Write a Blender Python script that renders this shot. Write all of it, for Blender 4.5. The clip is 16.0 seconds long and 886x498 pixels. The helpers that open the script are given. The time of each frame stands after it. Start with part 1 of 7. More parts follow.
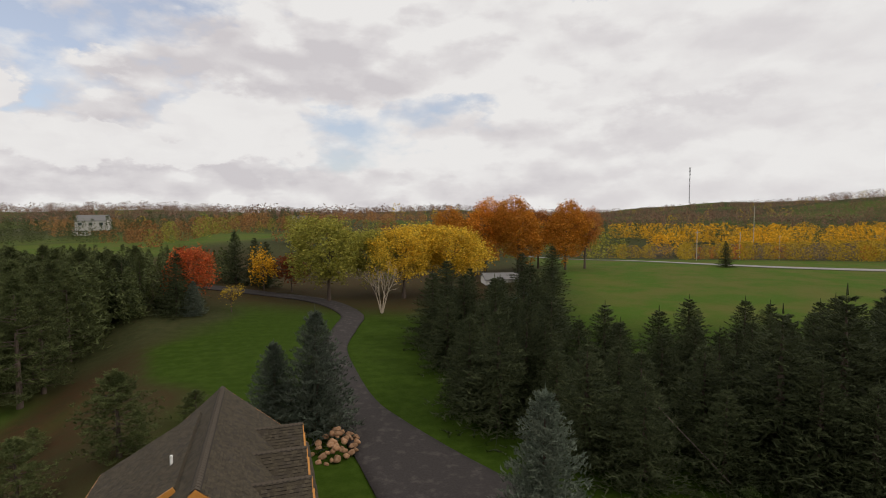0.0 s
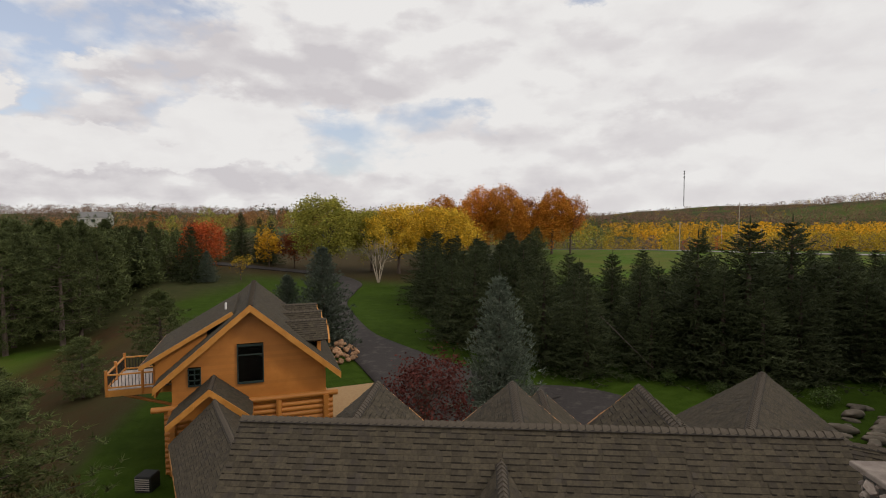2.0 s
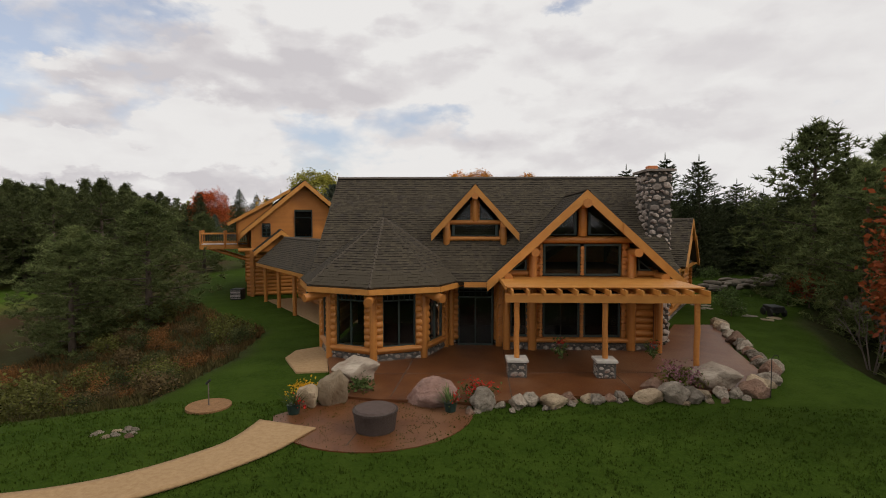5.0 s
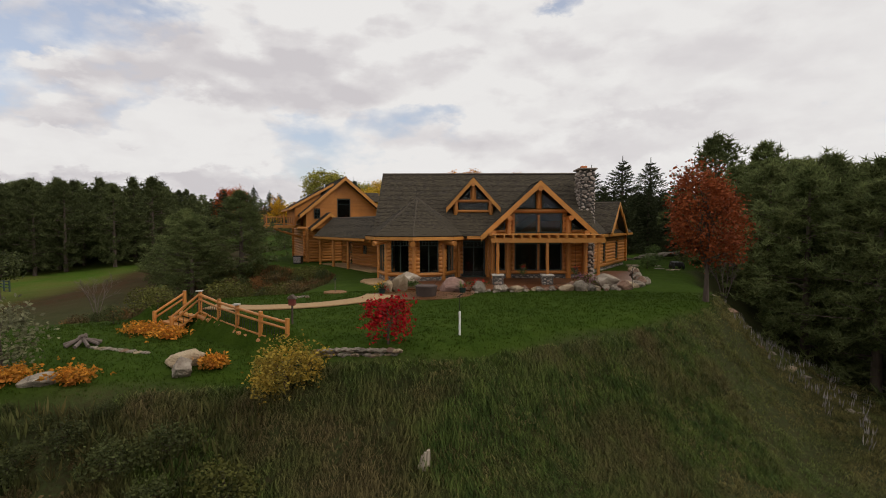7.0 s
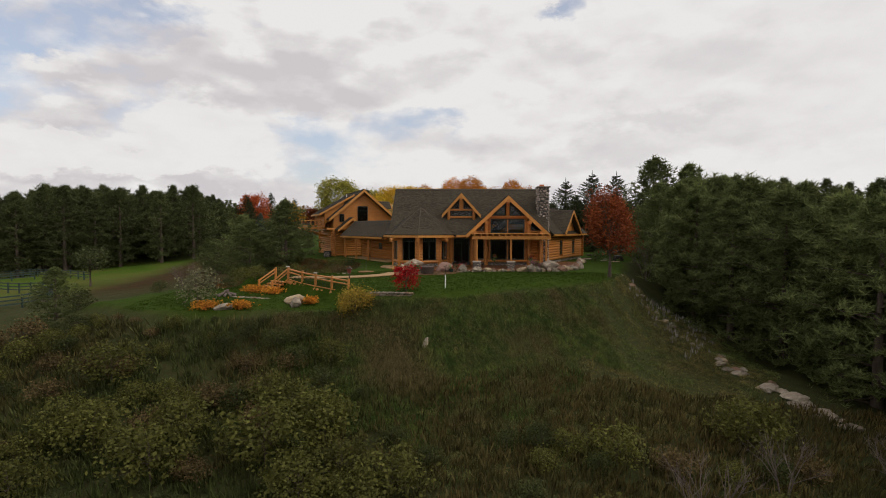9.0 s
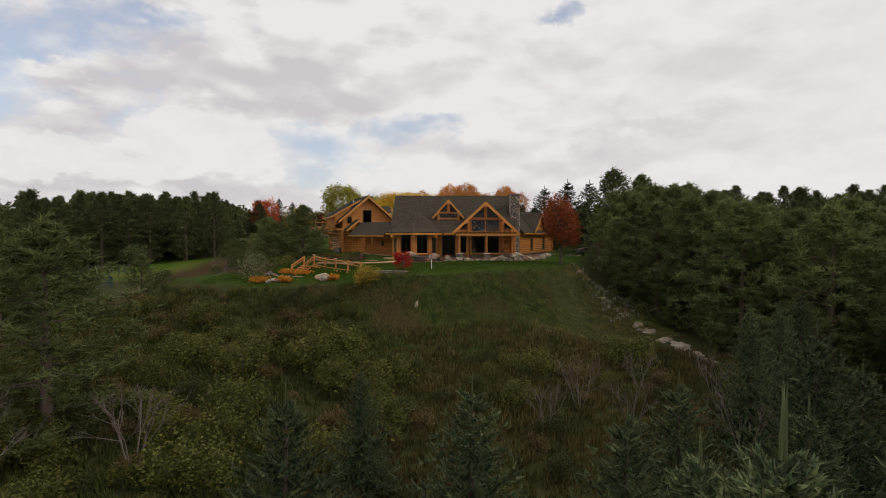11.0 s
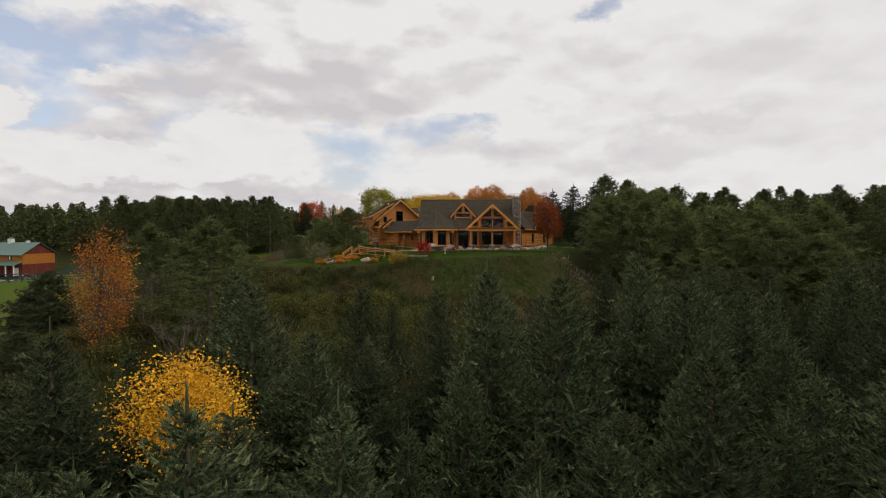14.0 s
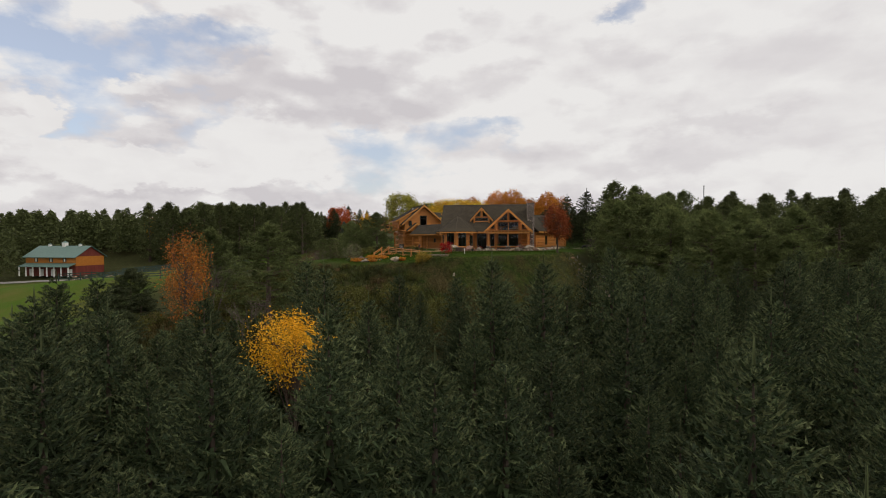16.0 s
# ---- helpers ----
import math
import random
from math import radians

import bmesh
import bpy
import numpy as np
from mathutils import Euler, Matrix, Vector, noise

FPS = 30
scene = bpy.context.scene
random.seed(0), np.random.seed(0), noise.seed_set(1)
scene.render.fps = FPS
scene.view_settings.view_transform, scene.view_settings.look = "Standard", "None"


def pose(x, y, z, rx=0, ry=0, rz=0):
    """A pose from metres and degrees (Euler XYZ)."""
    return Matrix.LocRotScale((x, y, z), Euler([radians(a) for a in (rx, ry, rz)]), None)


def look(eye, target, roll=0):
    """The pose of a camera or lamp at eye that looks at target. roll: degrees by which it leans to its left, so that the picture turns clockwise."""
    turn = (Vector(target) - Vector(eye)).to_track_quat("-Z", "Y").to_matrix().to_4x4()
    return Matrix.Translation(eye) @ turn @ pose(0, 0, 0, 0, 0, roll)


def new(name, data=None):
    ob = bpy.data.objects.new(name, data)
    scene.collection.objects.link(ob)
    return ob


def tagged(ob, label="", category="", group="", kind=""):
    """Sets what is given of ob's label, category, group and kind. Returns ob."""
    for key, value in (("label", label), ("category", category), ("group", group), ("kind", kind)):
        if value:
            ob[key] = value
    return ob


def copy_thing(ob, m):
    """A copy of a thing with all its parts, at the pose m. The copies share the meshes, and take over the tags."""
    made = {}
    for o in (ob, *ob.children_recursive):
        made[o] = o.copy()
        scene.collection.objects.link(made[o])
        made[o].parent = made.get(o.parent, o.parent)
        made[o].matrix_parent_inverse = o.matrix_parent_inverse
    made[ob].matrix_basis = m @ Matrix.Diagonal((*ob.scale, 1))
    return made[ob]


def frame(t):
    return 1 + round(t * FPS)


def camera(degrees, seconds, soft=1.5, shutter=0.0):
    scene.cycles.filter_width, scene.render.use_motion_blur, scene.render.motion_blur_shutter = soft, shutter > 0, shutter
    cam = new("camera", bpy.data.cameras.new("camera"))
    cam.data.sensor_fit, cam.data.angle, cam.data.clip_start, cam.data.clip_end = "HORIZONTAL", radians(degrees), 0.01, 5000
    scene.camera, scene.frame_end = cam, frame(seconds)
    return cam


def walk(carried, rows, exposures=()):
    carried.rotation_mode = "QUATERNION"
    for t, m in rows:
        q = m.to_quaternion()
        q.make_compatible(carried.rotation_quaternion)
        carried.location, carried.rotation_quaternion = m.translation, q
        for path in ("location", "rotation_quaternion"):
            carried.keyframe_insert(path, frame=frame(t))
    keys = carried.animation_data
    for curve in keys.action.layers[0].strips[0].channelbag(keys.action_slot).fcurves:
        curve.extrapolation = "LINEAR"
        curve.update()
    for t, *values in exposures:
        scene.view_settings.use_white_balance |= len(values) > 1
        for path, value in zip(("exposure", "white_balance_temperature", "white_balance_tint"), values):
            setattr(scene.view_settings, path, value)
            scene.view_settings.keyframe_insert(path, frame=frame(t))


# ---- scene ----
# ------------------------------------------------------------------ camera
cam = camera(80.1, 16.0, soft=1.0)
# seconds, eye, pitch, heading (0 looks along +y) and roll in degrees
PATH = [
    (0, (-6.608, 0.302, 17.686), -3.674, 4.773, -0.20),
    (0.5, (-6.053, -1.856, 16.460), -3.575, 4.767, -0.18),
    (1, (-5.471, -4.256, 15.230), -3.499, 4.714, -0.18),
    (1.5, (-5.088, -6.417, 14.039), -3.410, 4.618, -0.07),
    (2, (-4.748, -8.516, 12.694), -3.222, 4.472, -0.11),
    (2.5, (-4.553, -10.429, 11.370), -3.095, 4.237, -0.09),
    (3, (-4.520, -12.361, 10.034), -2.919, 3.621, -0.00),
    (3.5, (-4.618, -14.403, 8.735), -2.869, 3.007, -0.09),
    (4, (-4.702, -16.614, 7.378), -2.702, 2.602, -0.03),
    (4.5, (-4.775, -19.041, 6.130), -2.597, 2.395, -0.03),
    (4.7, (-4.804, -20.044, 5.732), -2.634, 2.273, -0.01),
    (6.8, (-5.629, -34.015, 3.673), -2.528, 1.154, -0.05),
    (7, (-5.648, -35.536, 3.653), -2.584, 1.216, -0.04),
    (7.5, (-5.712, -39.160, 3.590), -2.552, 1.148, 0.07),
    (8, (-5.589, -42.691, 3.585), -2.562, 1.162, 0.12),
    (8.5, (-5.293, -46.208, 3.628), -2.553, 1.241, 0.16),
    (9, (-4.808, -49.680, 3.564), -2.269, 1.436, 0.13),
    (9.2, (-4.595, -51.123, 3.531), -2.123, 1.554, 0.08),
    (11.3, (-3.174, -63.248, 2.813), -1.705, 1.370, 0.17),
    (11.5, (-2.943, -64.386, 2.791), -1.736, 1.665, 0.20),
    (12, (-2.300, -67.071, 2.776), -2.039, 2.444, 0.25),
    (12.5, (-1.734, -69.765, 2.571), -1.964, 3.242, 0.20),
    (13, (-1.215, -72.448, 2.440), -1.839, 4.078, 0.08),
    (13.5, (-0.766, -75.116, 2.396), -1.802, 4.573, 0.05),
    (14, (-0.364, -77.538, 2.308), -1.708, 5.091, -0.04),
    (14.5, (0.013, -79.839, 2.206), -1.583, 5.529, -0.09),
    (15, (0.310, -81.802, 2.145), -1.485, 6.105, -0.12),
    (15.5, (0.491, -83.606, 2.121), -1.356, 6.805, -0.19),
    (16, (0.594, -85.314, 2.073), -1.288, 7.465, -0.20),
]
walk(cam, [(t, pose(*eye, 90 + pitch, 0, yaw) @ pose(0, 0, 0, 0, 0, roll)) for t, eye, pitch, yaw, roll in PATH])

# ------------------------------------------------------------------ daylight
def set_world():
    w = bpy.data.worlds.new("sky")
    scene.world = w
    w.use_nodes = True
    nt = w.node_tree
    nt.nodes.clear()
    N, L = nt.nodes.new, nt.links.new
    out, bg = N("ShaderNodeOutputWorld"), N("ShaderNodeBackground")
    sky = N("ShaderNodeTexSky")
    sky.sky_type, sky.sun_disc = "NISHITA", False
    sky.sun_elevation, sky.sun_rotation = radians(39), radians(107)
    sky.air_density, sky.dust_density = 1.0, 1.5
    co = N("ShaderNodeTexCoord")
    sep = N("ShaderNodeSeparateXYZ")
    L(co.outputs["Generated"], sep.inputs[0])

    def m(op, a, b=None, clamp=False):
        n = N("ShaderNodeMath")
        n.operation, n.use_clamp = op, clamp
        for i, v in enumerate((a, b)):
            if v is None:
                continue
            if isinstance(v, (int, float)):
                n.inputs[i].default_value = v
            else:
                L(v, n.inputs[i])
        return n.outputs[0]

    def ramp(v, stops):
        n = N("ShaderNodeValToRGB")
        L(v, n.inputs[0])
        while len(n.color_ramp.elements) < len(stops):
            n.color_ramp.elements.new(0.5)
        for e, (p, c) in zip(n.color_ramp.elements, stops):
            e.position, e.color = p, (*c, 1) if not isinstance(c, float) else (c, c, c, 1)
        return n.outputs[0]

    # the cumulus of the day: open gaps, grey bases and sunlit tops as (bearing, height, half width, half height, weight) in radians
    gaps = [(-0.744, 0.281, 0.19, 0.055, 1.1), (-0.537, 0.344, 0.118, 0.024, 0.7), (-0.72, 0.172, 0.064, 0.052, 0.6), (-0.541, 0.193, 0.059, 0.028, 0.8), (-0.319, 0.187, 0.118, 0.028, 0.55), (-0.173, 0.155, 0.129, 0.043, 0.55), (-0.066, 0.207, 0.086, 0.019, 0.45), (0.155, 0.378, 0.054, 0.013, 0.7), (-0.278, 0.095, 0.118, 0.032, 0.4), (0.041, 0.206, 0.129, 0.024, 0.3)]
    bases = [(-0.537, 0.248, 0.182, 0.056, 0.55), (-0.6, 0.293, 0.075, 0.032, 0.4), (-0.359, 0.254, 0.182, 0.038, 0.55), (-0.226, 0.28, 0.118, 0.043, 0.45), (-0.643, 0.205, 0.097, 0.024, 0.5), (-0.595, 0.135, 0.182, 0.013, 0.75), (-0.681, 0.083, 0.225, 0.015, 0.6), (-0.446, 0.076, 0.225, 0.014, 0.4), (0.185, 0.3, 0.118, 0.036, 0.42), (0.359, 0.185, 0.113, 0.017, 0.62), (0.501, 0.263, 0.182, 0.048, 0.35), (0.272, 0.133, 0.107, 0.017, 0.35), (0.144, 0.105, 0.118, 0.024, 0.36), (0.486, 0.149, 0.204, 0.021, 0.25)]
    thin_bases = [(-0.562, 0.034, 0.751, 0.036, 0.42), (0.072, 0.148, 0.161, 0.017, 0.3), (0.144, 0.043, 0.536, 0.027, 0.22), (-0.757, 0.13, 0.064, 0.064, 0.25), (-0.173, 0.232, 0.129, 0.032, 0.35)]
    tops = [(-0.465, 0.183, 0.102, 0.045, 1.0), (-0.643, 0.108, 0.161, 0.026, 0.95), (-0.776, 0.188, 0.045, 0.036, 0.9), (-0.643, 0.235, 0.054, 0.019, 0.7), (-0.537, 0.118, 0.086, 0.021, 0.7), (-0.399, 0.123, 0.086, 0.028, 0.6), (-0.13, 0.097, 0.086, 0.021, 0.6), (-0.681, 0.14, 0.075, 0.013, 0.5)]
    bearing = m("ARCTAN2", sep.outputs[0], sep.outputs[1])
    height = m("ARCSINE", sep.outputs[2])
    cmb = N("ShaderNodeCombineXYZ")
    L(sep.outputs[0], cmb.inputs[0]), L(sep.outputs[1], cmb.inputs[1])
    L(m("MULTIPLY", sep.outputs[2], 1.9), cmb.inputs[2])
    rows = N("ShaderNodeCombineXYZ")
    L(sep.outputs[0], rows.inputs[0]), L(sep.outputs[1], rows.inputs[1])
    L(m("MULTIPLY", sep.outputs[2], 4.5), rows.inputs[2])

    def fbm(vec, scale, detail, rough, dist, shift):
        n, mp = N("ShaderNodeTexNoise"), N("ShaderNodeMapping")
        mp.inputs["Location"].default_value = shift
        L(vec.outputs[0], mp.inputs[0]), L(mp.outputs[0], n.inputs["Vector"])
        n.inputs["Scale"].default_value, n.inputs["Detail"].default_value = scale, detail
        n.inputs["Roughness"].default_value, n.inputs["Distortion"].default_value = rough, dist
        return n.outputs[0]

    wu, wv = fbm(cmb, 9, 5, 0.55, 0, (3.1, 0, 0)), fbm(cmb, 11, 5, 0.6, 0, (0, 5.3, 0))
    u = m("ADD", bearing, m("MULTIPLY", m("SUBTRACT", wu, 0.5), 0.30))
    v = m("ADD", height, m("MULTIPLY", m("SUBTRACT", wv, 0.5), 0.12))

    def heaps(spots):
        total = 0.0
        for u0, v0, ru, rv, w in spots:
            a, b = m("DIVIDE", m("SUBTRACT", u, u0), ru), m("DIVIDE", m("SUBTRACT", v, v0), rv)
            g = m("EXPONENT", m("MULTIPLY", m("ADD", m("MULTIPLY", a, a), m("MULTIPLY", b, b)), -0.8))
            total = m("ADD", m("MULTIPLY", g, w), total)
        return total

    fine = m("SUBTRACT", fbm(cmb, 15, 8, 0.5, 0.15, (1.7, 0.4, 2.2)), 0.5)
    lump = m("SUBTRACT", fbm(cmb, 7, 6, 0.5, 0.1, (0.6, 2.4, 0.9)), 0.5)
    band = m("SUBTRACT", fbm(rows, 6.5, 6, 0.52, 0.1, (2.6, 0.3, 1.1)), 0.5)
    def billow(scale, shift):
        """Rounded heaps, broken up by finer noise."""
        mp, nz, ad, vo = N("ShaderNodeMapping"), N("ShaderNodeTexNoise"), N("ShaderNodeMixRGB"), N("ShaderNodeTexVoronoi")
        mp.inputs["Location"].default_value = shift
        L(cmb.outputs[0], mp.inputs[0])
        nz.inputs["Scale"].default_value, nz.inputs["Detail"].default_value, nz.inputs["Roughness"].default_value = scale * 1.2, 7, 0.55
        L(mp.outputs[0], nz.inputs["Vector"])
        ad.blend_type = "ADD"
        ad.inputs[0].default_value = 0.10
        L(mp.outputs[0], ad.inputs[1]), L(nz.outputs["Color"], ad.inputs[2])
        vo.feature = "SMOOTH_F1"
        vo.inputs["Scale"].default_value, vo.inputs["Smoothness"].default_value = scale, 0.6
        L(ad.outputs[0], vo.inputs["Vector"])
        return vo.outputs["Distance"]

    # heaps catch the light on top and go grey below
    rim = m("SUBTRACT", billow(9.5, (2.2, 1.3, 0.70)), billow(9.5, (2.2, 1.3, 0.74)))
    # more modelling away from the bright east
    west = m("SUBTRACT", 0.62, m("MULTIPLY", sep.outputs[0], 0.75), True)
    open_sky = ramp(m("ADD", heaps(gaps), m("ADD", m("MULTIPLY", lump, 1.3), m("MULTIPLY", fine, 1.1))), [(0.36, 0.0), (0.9, 1.0)])
    crest = ramp(m("ADD", heaps(tops), m("ADD", m("MULTIPLY", fine, 0.9), m("MULTIPLY", lump, 0.5))), [(0.34, 0.0), (0.66, 1.0)])
    heap = ramp(m("ADD", m("ADD", m("MULTIPLY", lump, 1.0), m("MULTIPLY", fine, 1.3)), m("MULTIPLY", band, 1.1)), [(-0.0, 0.0), (0.3, 1.0)])
    grey = m("ADD", heaps(bases), heaps(thin_bases))
    grey = m("ADD", grey, m("MULTIPLY", m("SUBTRACT", m("ADD", m("MULTIPLY", heap, 0.5), m("MULTIPLY", rim, 1.9)), 0.1), west))
    grey = m("MULTIPLY", grey, m("SUBTRACT", 1.0, m("MULTIPLY", crest, 0.85)))
    body = ramp(grey, [(0.0, (0.82, 0.803, 0.79)), (0.38, (0.715, 0.688, 0.69)), (1.0, (0.61, 0.58, 0.595))])
    alpha = m("SUBTRACT", 1.0, m("MULTIPLY", open_sky, m("SUBTRACT", 1.0, crest)))
    skyc = N("ShaderNodeMixRGB")
    skyc.blend_type = "MULTIPLY"
    skyc.inputs[0].default_value = 1
    L(sky.outputs[0], skyc.inputs[1])
    skyc.inputs[2].default_value = (0.13, 0.13, 0.135, 1)
    # thin veil over the blue
    veil = N("ShaderNodeMixRGB")
    veil.inputs[0].default_value = 0.42
    L(skyc.outputs[0], veil.inputs[1])
    veil.inputs[2].default_value = (0.72, 0.71, 0.74, 1)
    mix = N("ShaderNodeMixRGB")
    L(alpha, mix.inputs[0]), L(veil.outputs[0], mix.inputs[1]), L(body, mix.inputs[2])
    L(mix.outputs[0], bg.inputs[0])
    bg.inputs[1].default_value = SKY
    L(bg.outputs[0], out.inputs[0])


SKY = 1.0
set_world()
sun = new("sun", bpy.data.lights.new("sun", "SUN"))
sun.data.energy, sun.data.angle, sun.data.color = 0.95, radians(10), (1.0, 0.94, 0.86)
sun.matrix_world = look((88, -27, 75), (0, 0, 0))

# ------------------------------------------------------------------ materials
def material(name, c1, c2, scale=3.0, rough=0.8, bump=0.0, bscale=None, c3=None, spots=0.5, metal=0.0, stretch=(1, 1, 1),
             vary=0.0, island=0.0, through_light=0.0, spec=0.3, coords="Object", relief=0.03):
    """Two colours mixed by fine grain, a third in broad stains; vary: from object to object, island: from piece to piece."""
    mt = bpy.data.materials.new(name)
    mt.use_nodes = True
    nt = mt.node_tree
    N, L = nt.nodes.new, nt.links.new
    b, out = nt.nodes["Principled BSDF"], nt.nodes["Material Output"]
    co, mp = N("ShaderNodeTexCoord"), N("ShaderNodeMapping")
    mp.inputs["Scale"].default_value = stretch
    L(co.outputs[coords], mp.inputs[0])

    def noise_tex(s, detail=6, r=0.6):
        n = N("ShaderNodeTexNoise")
        n.inputs["Scale"].default_value, n.inputs["Detail"].default_value, n.inputs["Roughness"].default_value = s, detail, r
        L(mp.outputs[0], n.inputs["Vector"])
        return n.outputs[0]

    def mixc(f, a, c, kind="MIX"):
        n = N("ShaderNodeMixRGB")
        n.blend_type = kind
        for i, v in enumerate((f, a, c)):
            if isinstance(v, float):
                n.inputs[i].default_value = v
            elif isinstance(v, tuple):
                n.inputs[i].default_value = (*v, 1)
            else:
                L(v, n.inputs[i])
        return n.outputs[0]

    def span(v, lo, hi, a=0.0, z=1.0):
        n = N("ShaderNodeMapRange")
        L(v, n.inputs[0])
        for i, x in enumerate((lo, hi, a, z)):
            n.inputs[i + 1].default_value = x
        return n.outputs[0]

    col = mixc(span(noise_tex(scale), 0.36, 0.64), c1, c2)
    if c3:
        col = mixc(span(noise_tex(scale * 0.17, 4), 0.62 - spots * 0.3, 0.72 - spots * 0.2), col, c3)
    if vary or island:
        hs = N("ShaderNodeHueSaturation")
        if vary:
            oi = N("ShaderNodeObjectInfo")
            v1 = span(oi.outputs["Random"], 0, 1, 1 - vary, 1 + vary)
        if island:
            ge = N("ShaderNodeNewGeometry")
            v2 = span(ge.outputs["Random Per Island"], 0, 1, 1 - island, 1 + island)
        if vary and island:
            mu = N("ShaderNodeMath")
            mu.operation = "MULTIPLY"
            L(v1, mu.inputs[0]), L(v2, mu.inputs[1])
            v1 = mu.outputs[0]
        elif island:
            v1 = v2
        L(v1, hs.inputs["Value"]), L(col, hs.inputs["Color"])
        col = hs.outputs[0]
    L(col, b.inputs["Base Color"])
    b.inputs["Roughness"].default_value, b.inputs["Metallic"].default_value = rough, metal
    b.inputs["Specular IOR Level"].default_value = spec
    if bump:
        bp = N("ShaderNodeBump")
        bp.inputs["Strength"].default_value, bp.inputs["Distance"].default_value = min(bump, 1.0), relief
        L(noise_tex(bscale or scale * 2, 8), bp.inputs["Height"]), L(bp.outputs[0], b.inputs["Normal"])
    if through_light:
        tr, ms = N("ShaderNodeBsdfTranslucent"), N("ShaderNodeMixShader")
        L(col, tr.inputs[0])
        ms.inputs[0].default_value = through_light
        L(b.outputs[0], ms.inputs[1]), L(tr.outputs[0], ms.inputs[2]), L(ms.outputs[0], out.inputs[0])
    return mt


def warm(c):
    """Greens late in the year lean to olive."""
    return (c[0] * 1.12, c[1], c[2]) if c[1] > c[0] else c


def leafy(name, c1, c2, island=0.45, vary=0.2, scale=0.9, thru=0.3, c3=None):
    return material(name, warm(c1), warm(c2), scale, 0.75, vary=vary, island=island, through_light=thru, spec=0.15, c3=c3)


M_SHINGLE = material("asphalt shingle", (0.054, 0.043, 0.028), (0.077, 0.061, 0.039), 14, 0.95, 0.5, 60, (0.056, 0.045, 0.034), 0.3, island=0.22)
# shingle edges with their shade put into a darker colour
M_SHINGLE_SHADE = material("shaded shingle edge", (0.026, 0.021, 0.016), (0.036, 0.029, 0.022), 14, 0.95, 0.3, 60, island=0.3)
M_RIDGE = material("ridge cap shingle", (0.072, 0.057, 0.042), (0.096, 0.077, 0.057), 14, 0.95, 0.5, 60, island=0.2)
M_LOG = material("honey log", (0.40, 0.15, 0.03), (0.49, 0.198, 0.043), 2.2, 0.45, 0.15, 18, (0.42, 0.16, 0.035), 0.5, stretch=(0.3, 6, 6), vary=0.14, spec=0.4)
M_LOGEND = material("log end", (0.66, 0.36, 0.12), (0.55, 0.27, 0.08), 9, 0.55, 0.2, 30, vary=0.1)
M_TRIM = material("honey stained trim", (0.47, 0.195, 0.036), (0.55, 0.245, 0.052), 2.5, 0.45, 0.1, 20, (0.5, 0.21, 0.045), 0.4, vary=0.08, spec=0.4)
M_SIDING = material("orange stained siding", (0.43, 0.155, 0.026), (0.5, 0.19, 0.036), 1.6, 0.5, 0.1, 20, (0.48, 0.18, 0.035), 0.45, vary=0.07)
M_DECK = material("grey deck boards", (0.42, 0.36, 0.33), (0.5, 0.44, 0.4), 3, 0.7, 0.2, 25, vary=0.12)
M_FRAME = material("dark green window frame", (0.026, 0.04, 0.034), (0.036, 0.05, 0.044), 8, 0.4)
# near-black stands in for the shade of unlit rooms behind the glass
M_ROOM_SHADE = material("painted room shade", (0.02, 0.016, 0.013), (0.03, 0.024, 0.018), 2, 0.9)
M_STONE = material("field stone", (0.28, 0.225, 0.185), (0.39, 0.325, 0.275), 3.5, 0.85, 0.6, 22, (0.19, 0.14, 0.125), 0.5, vary=0.48)
M_BASESTONE = material("dark base fieldstone", (0.18, 0.15, 0.125), (0.32, 0.275, 0.23), 3.5, 0.85, 0.6, 22, (0.17, 0.095, 0.065), 0.5, vary=0.5)
M_MORTAR = material("grey mortar", (0.07, 0.064, 0.057), (0.10, 0.091, 0.08), 9, 0.95, 0.5, 40)
M_CAP = material("pale cap stone", (0.42, 0.38, 0.33), (0.5, 0.46, 0.4), 4, 0.85, 0.3, 30)
M_CLAY = material("orange clay flue", (0.5, 0.16, 0.06), (0.56, 0.2, 0.08), 6, 0.8)
M_BOULDER_TAN = material("tan sandstone boulder", (0.36, 0.27, 0.17), (0.46, 0.36, 0.24), 2.2, 0.9, 1.0, 12, (0.25, 0.17, 0.10), 0.6, vary=0.3, relief=0.12)
M_BOULDER_GREY = material("blue-grey boulder", (0.26, 0.215, 0.165), (0.39, 0.33, 0.255), 5.0, 0.9, 1.0, 10, (0.16, 0.125, 0.09), 0.6, vary=0.3, relief=0.12)
M_BOULDER_RUST = material("rusty boulder", (0.26, 0.15, 0.10), (0.34, 0.22, 0.15), 2.4, 0.9, 1.0, 12, (0.17, 0.11, 0.085), 0.6, vary=0.3, relief=0.12)
M_BOULDER = material("granite boulder", (0.29, 0.235, 0.18), (0.43, 0.36, 0.28), 4.5, 0.9, 1.0, 9, (0.19, 0.135, 0.095), 0.6, vary=0.3, relief=0.12)
M_PINK = material("pink granite boulder", (0.25, 0.14, 0.105), (0.37, 0.23, 0.185), 5.0, 0.88, 1.0, 9, (0.19, 0.12, 0.095), 0.5, relief=0.14)
M_ASPHALT = material("asphalt", (0.04, 0.034, 0.032), (0.052, 0.045, 0.042), 6, 0.95, 0.3, 90, (0.075, 0.064, 0.058), 0.3, spec=0.15)
M_TERRACE = material("stamped brown concrete", (0.10, 0.034, 0.011), (0.14, 0.053, 0.018), 1.3, 0.4, 0.2, 20, (0.17, 0.082, 0.04), 0.45)
M_SAND = material("tan gravel path", (0.33, 0.205, 0.098), (0.4, 0.26, 0.13), 9, 0.95, 0.4, 60)
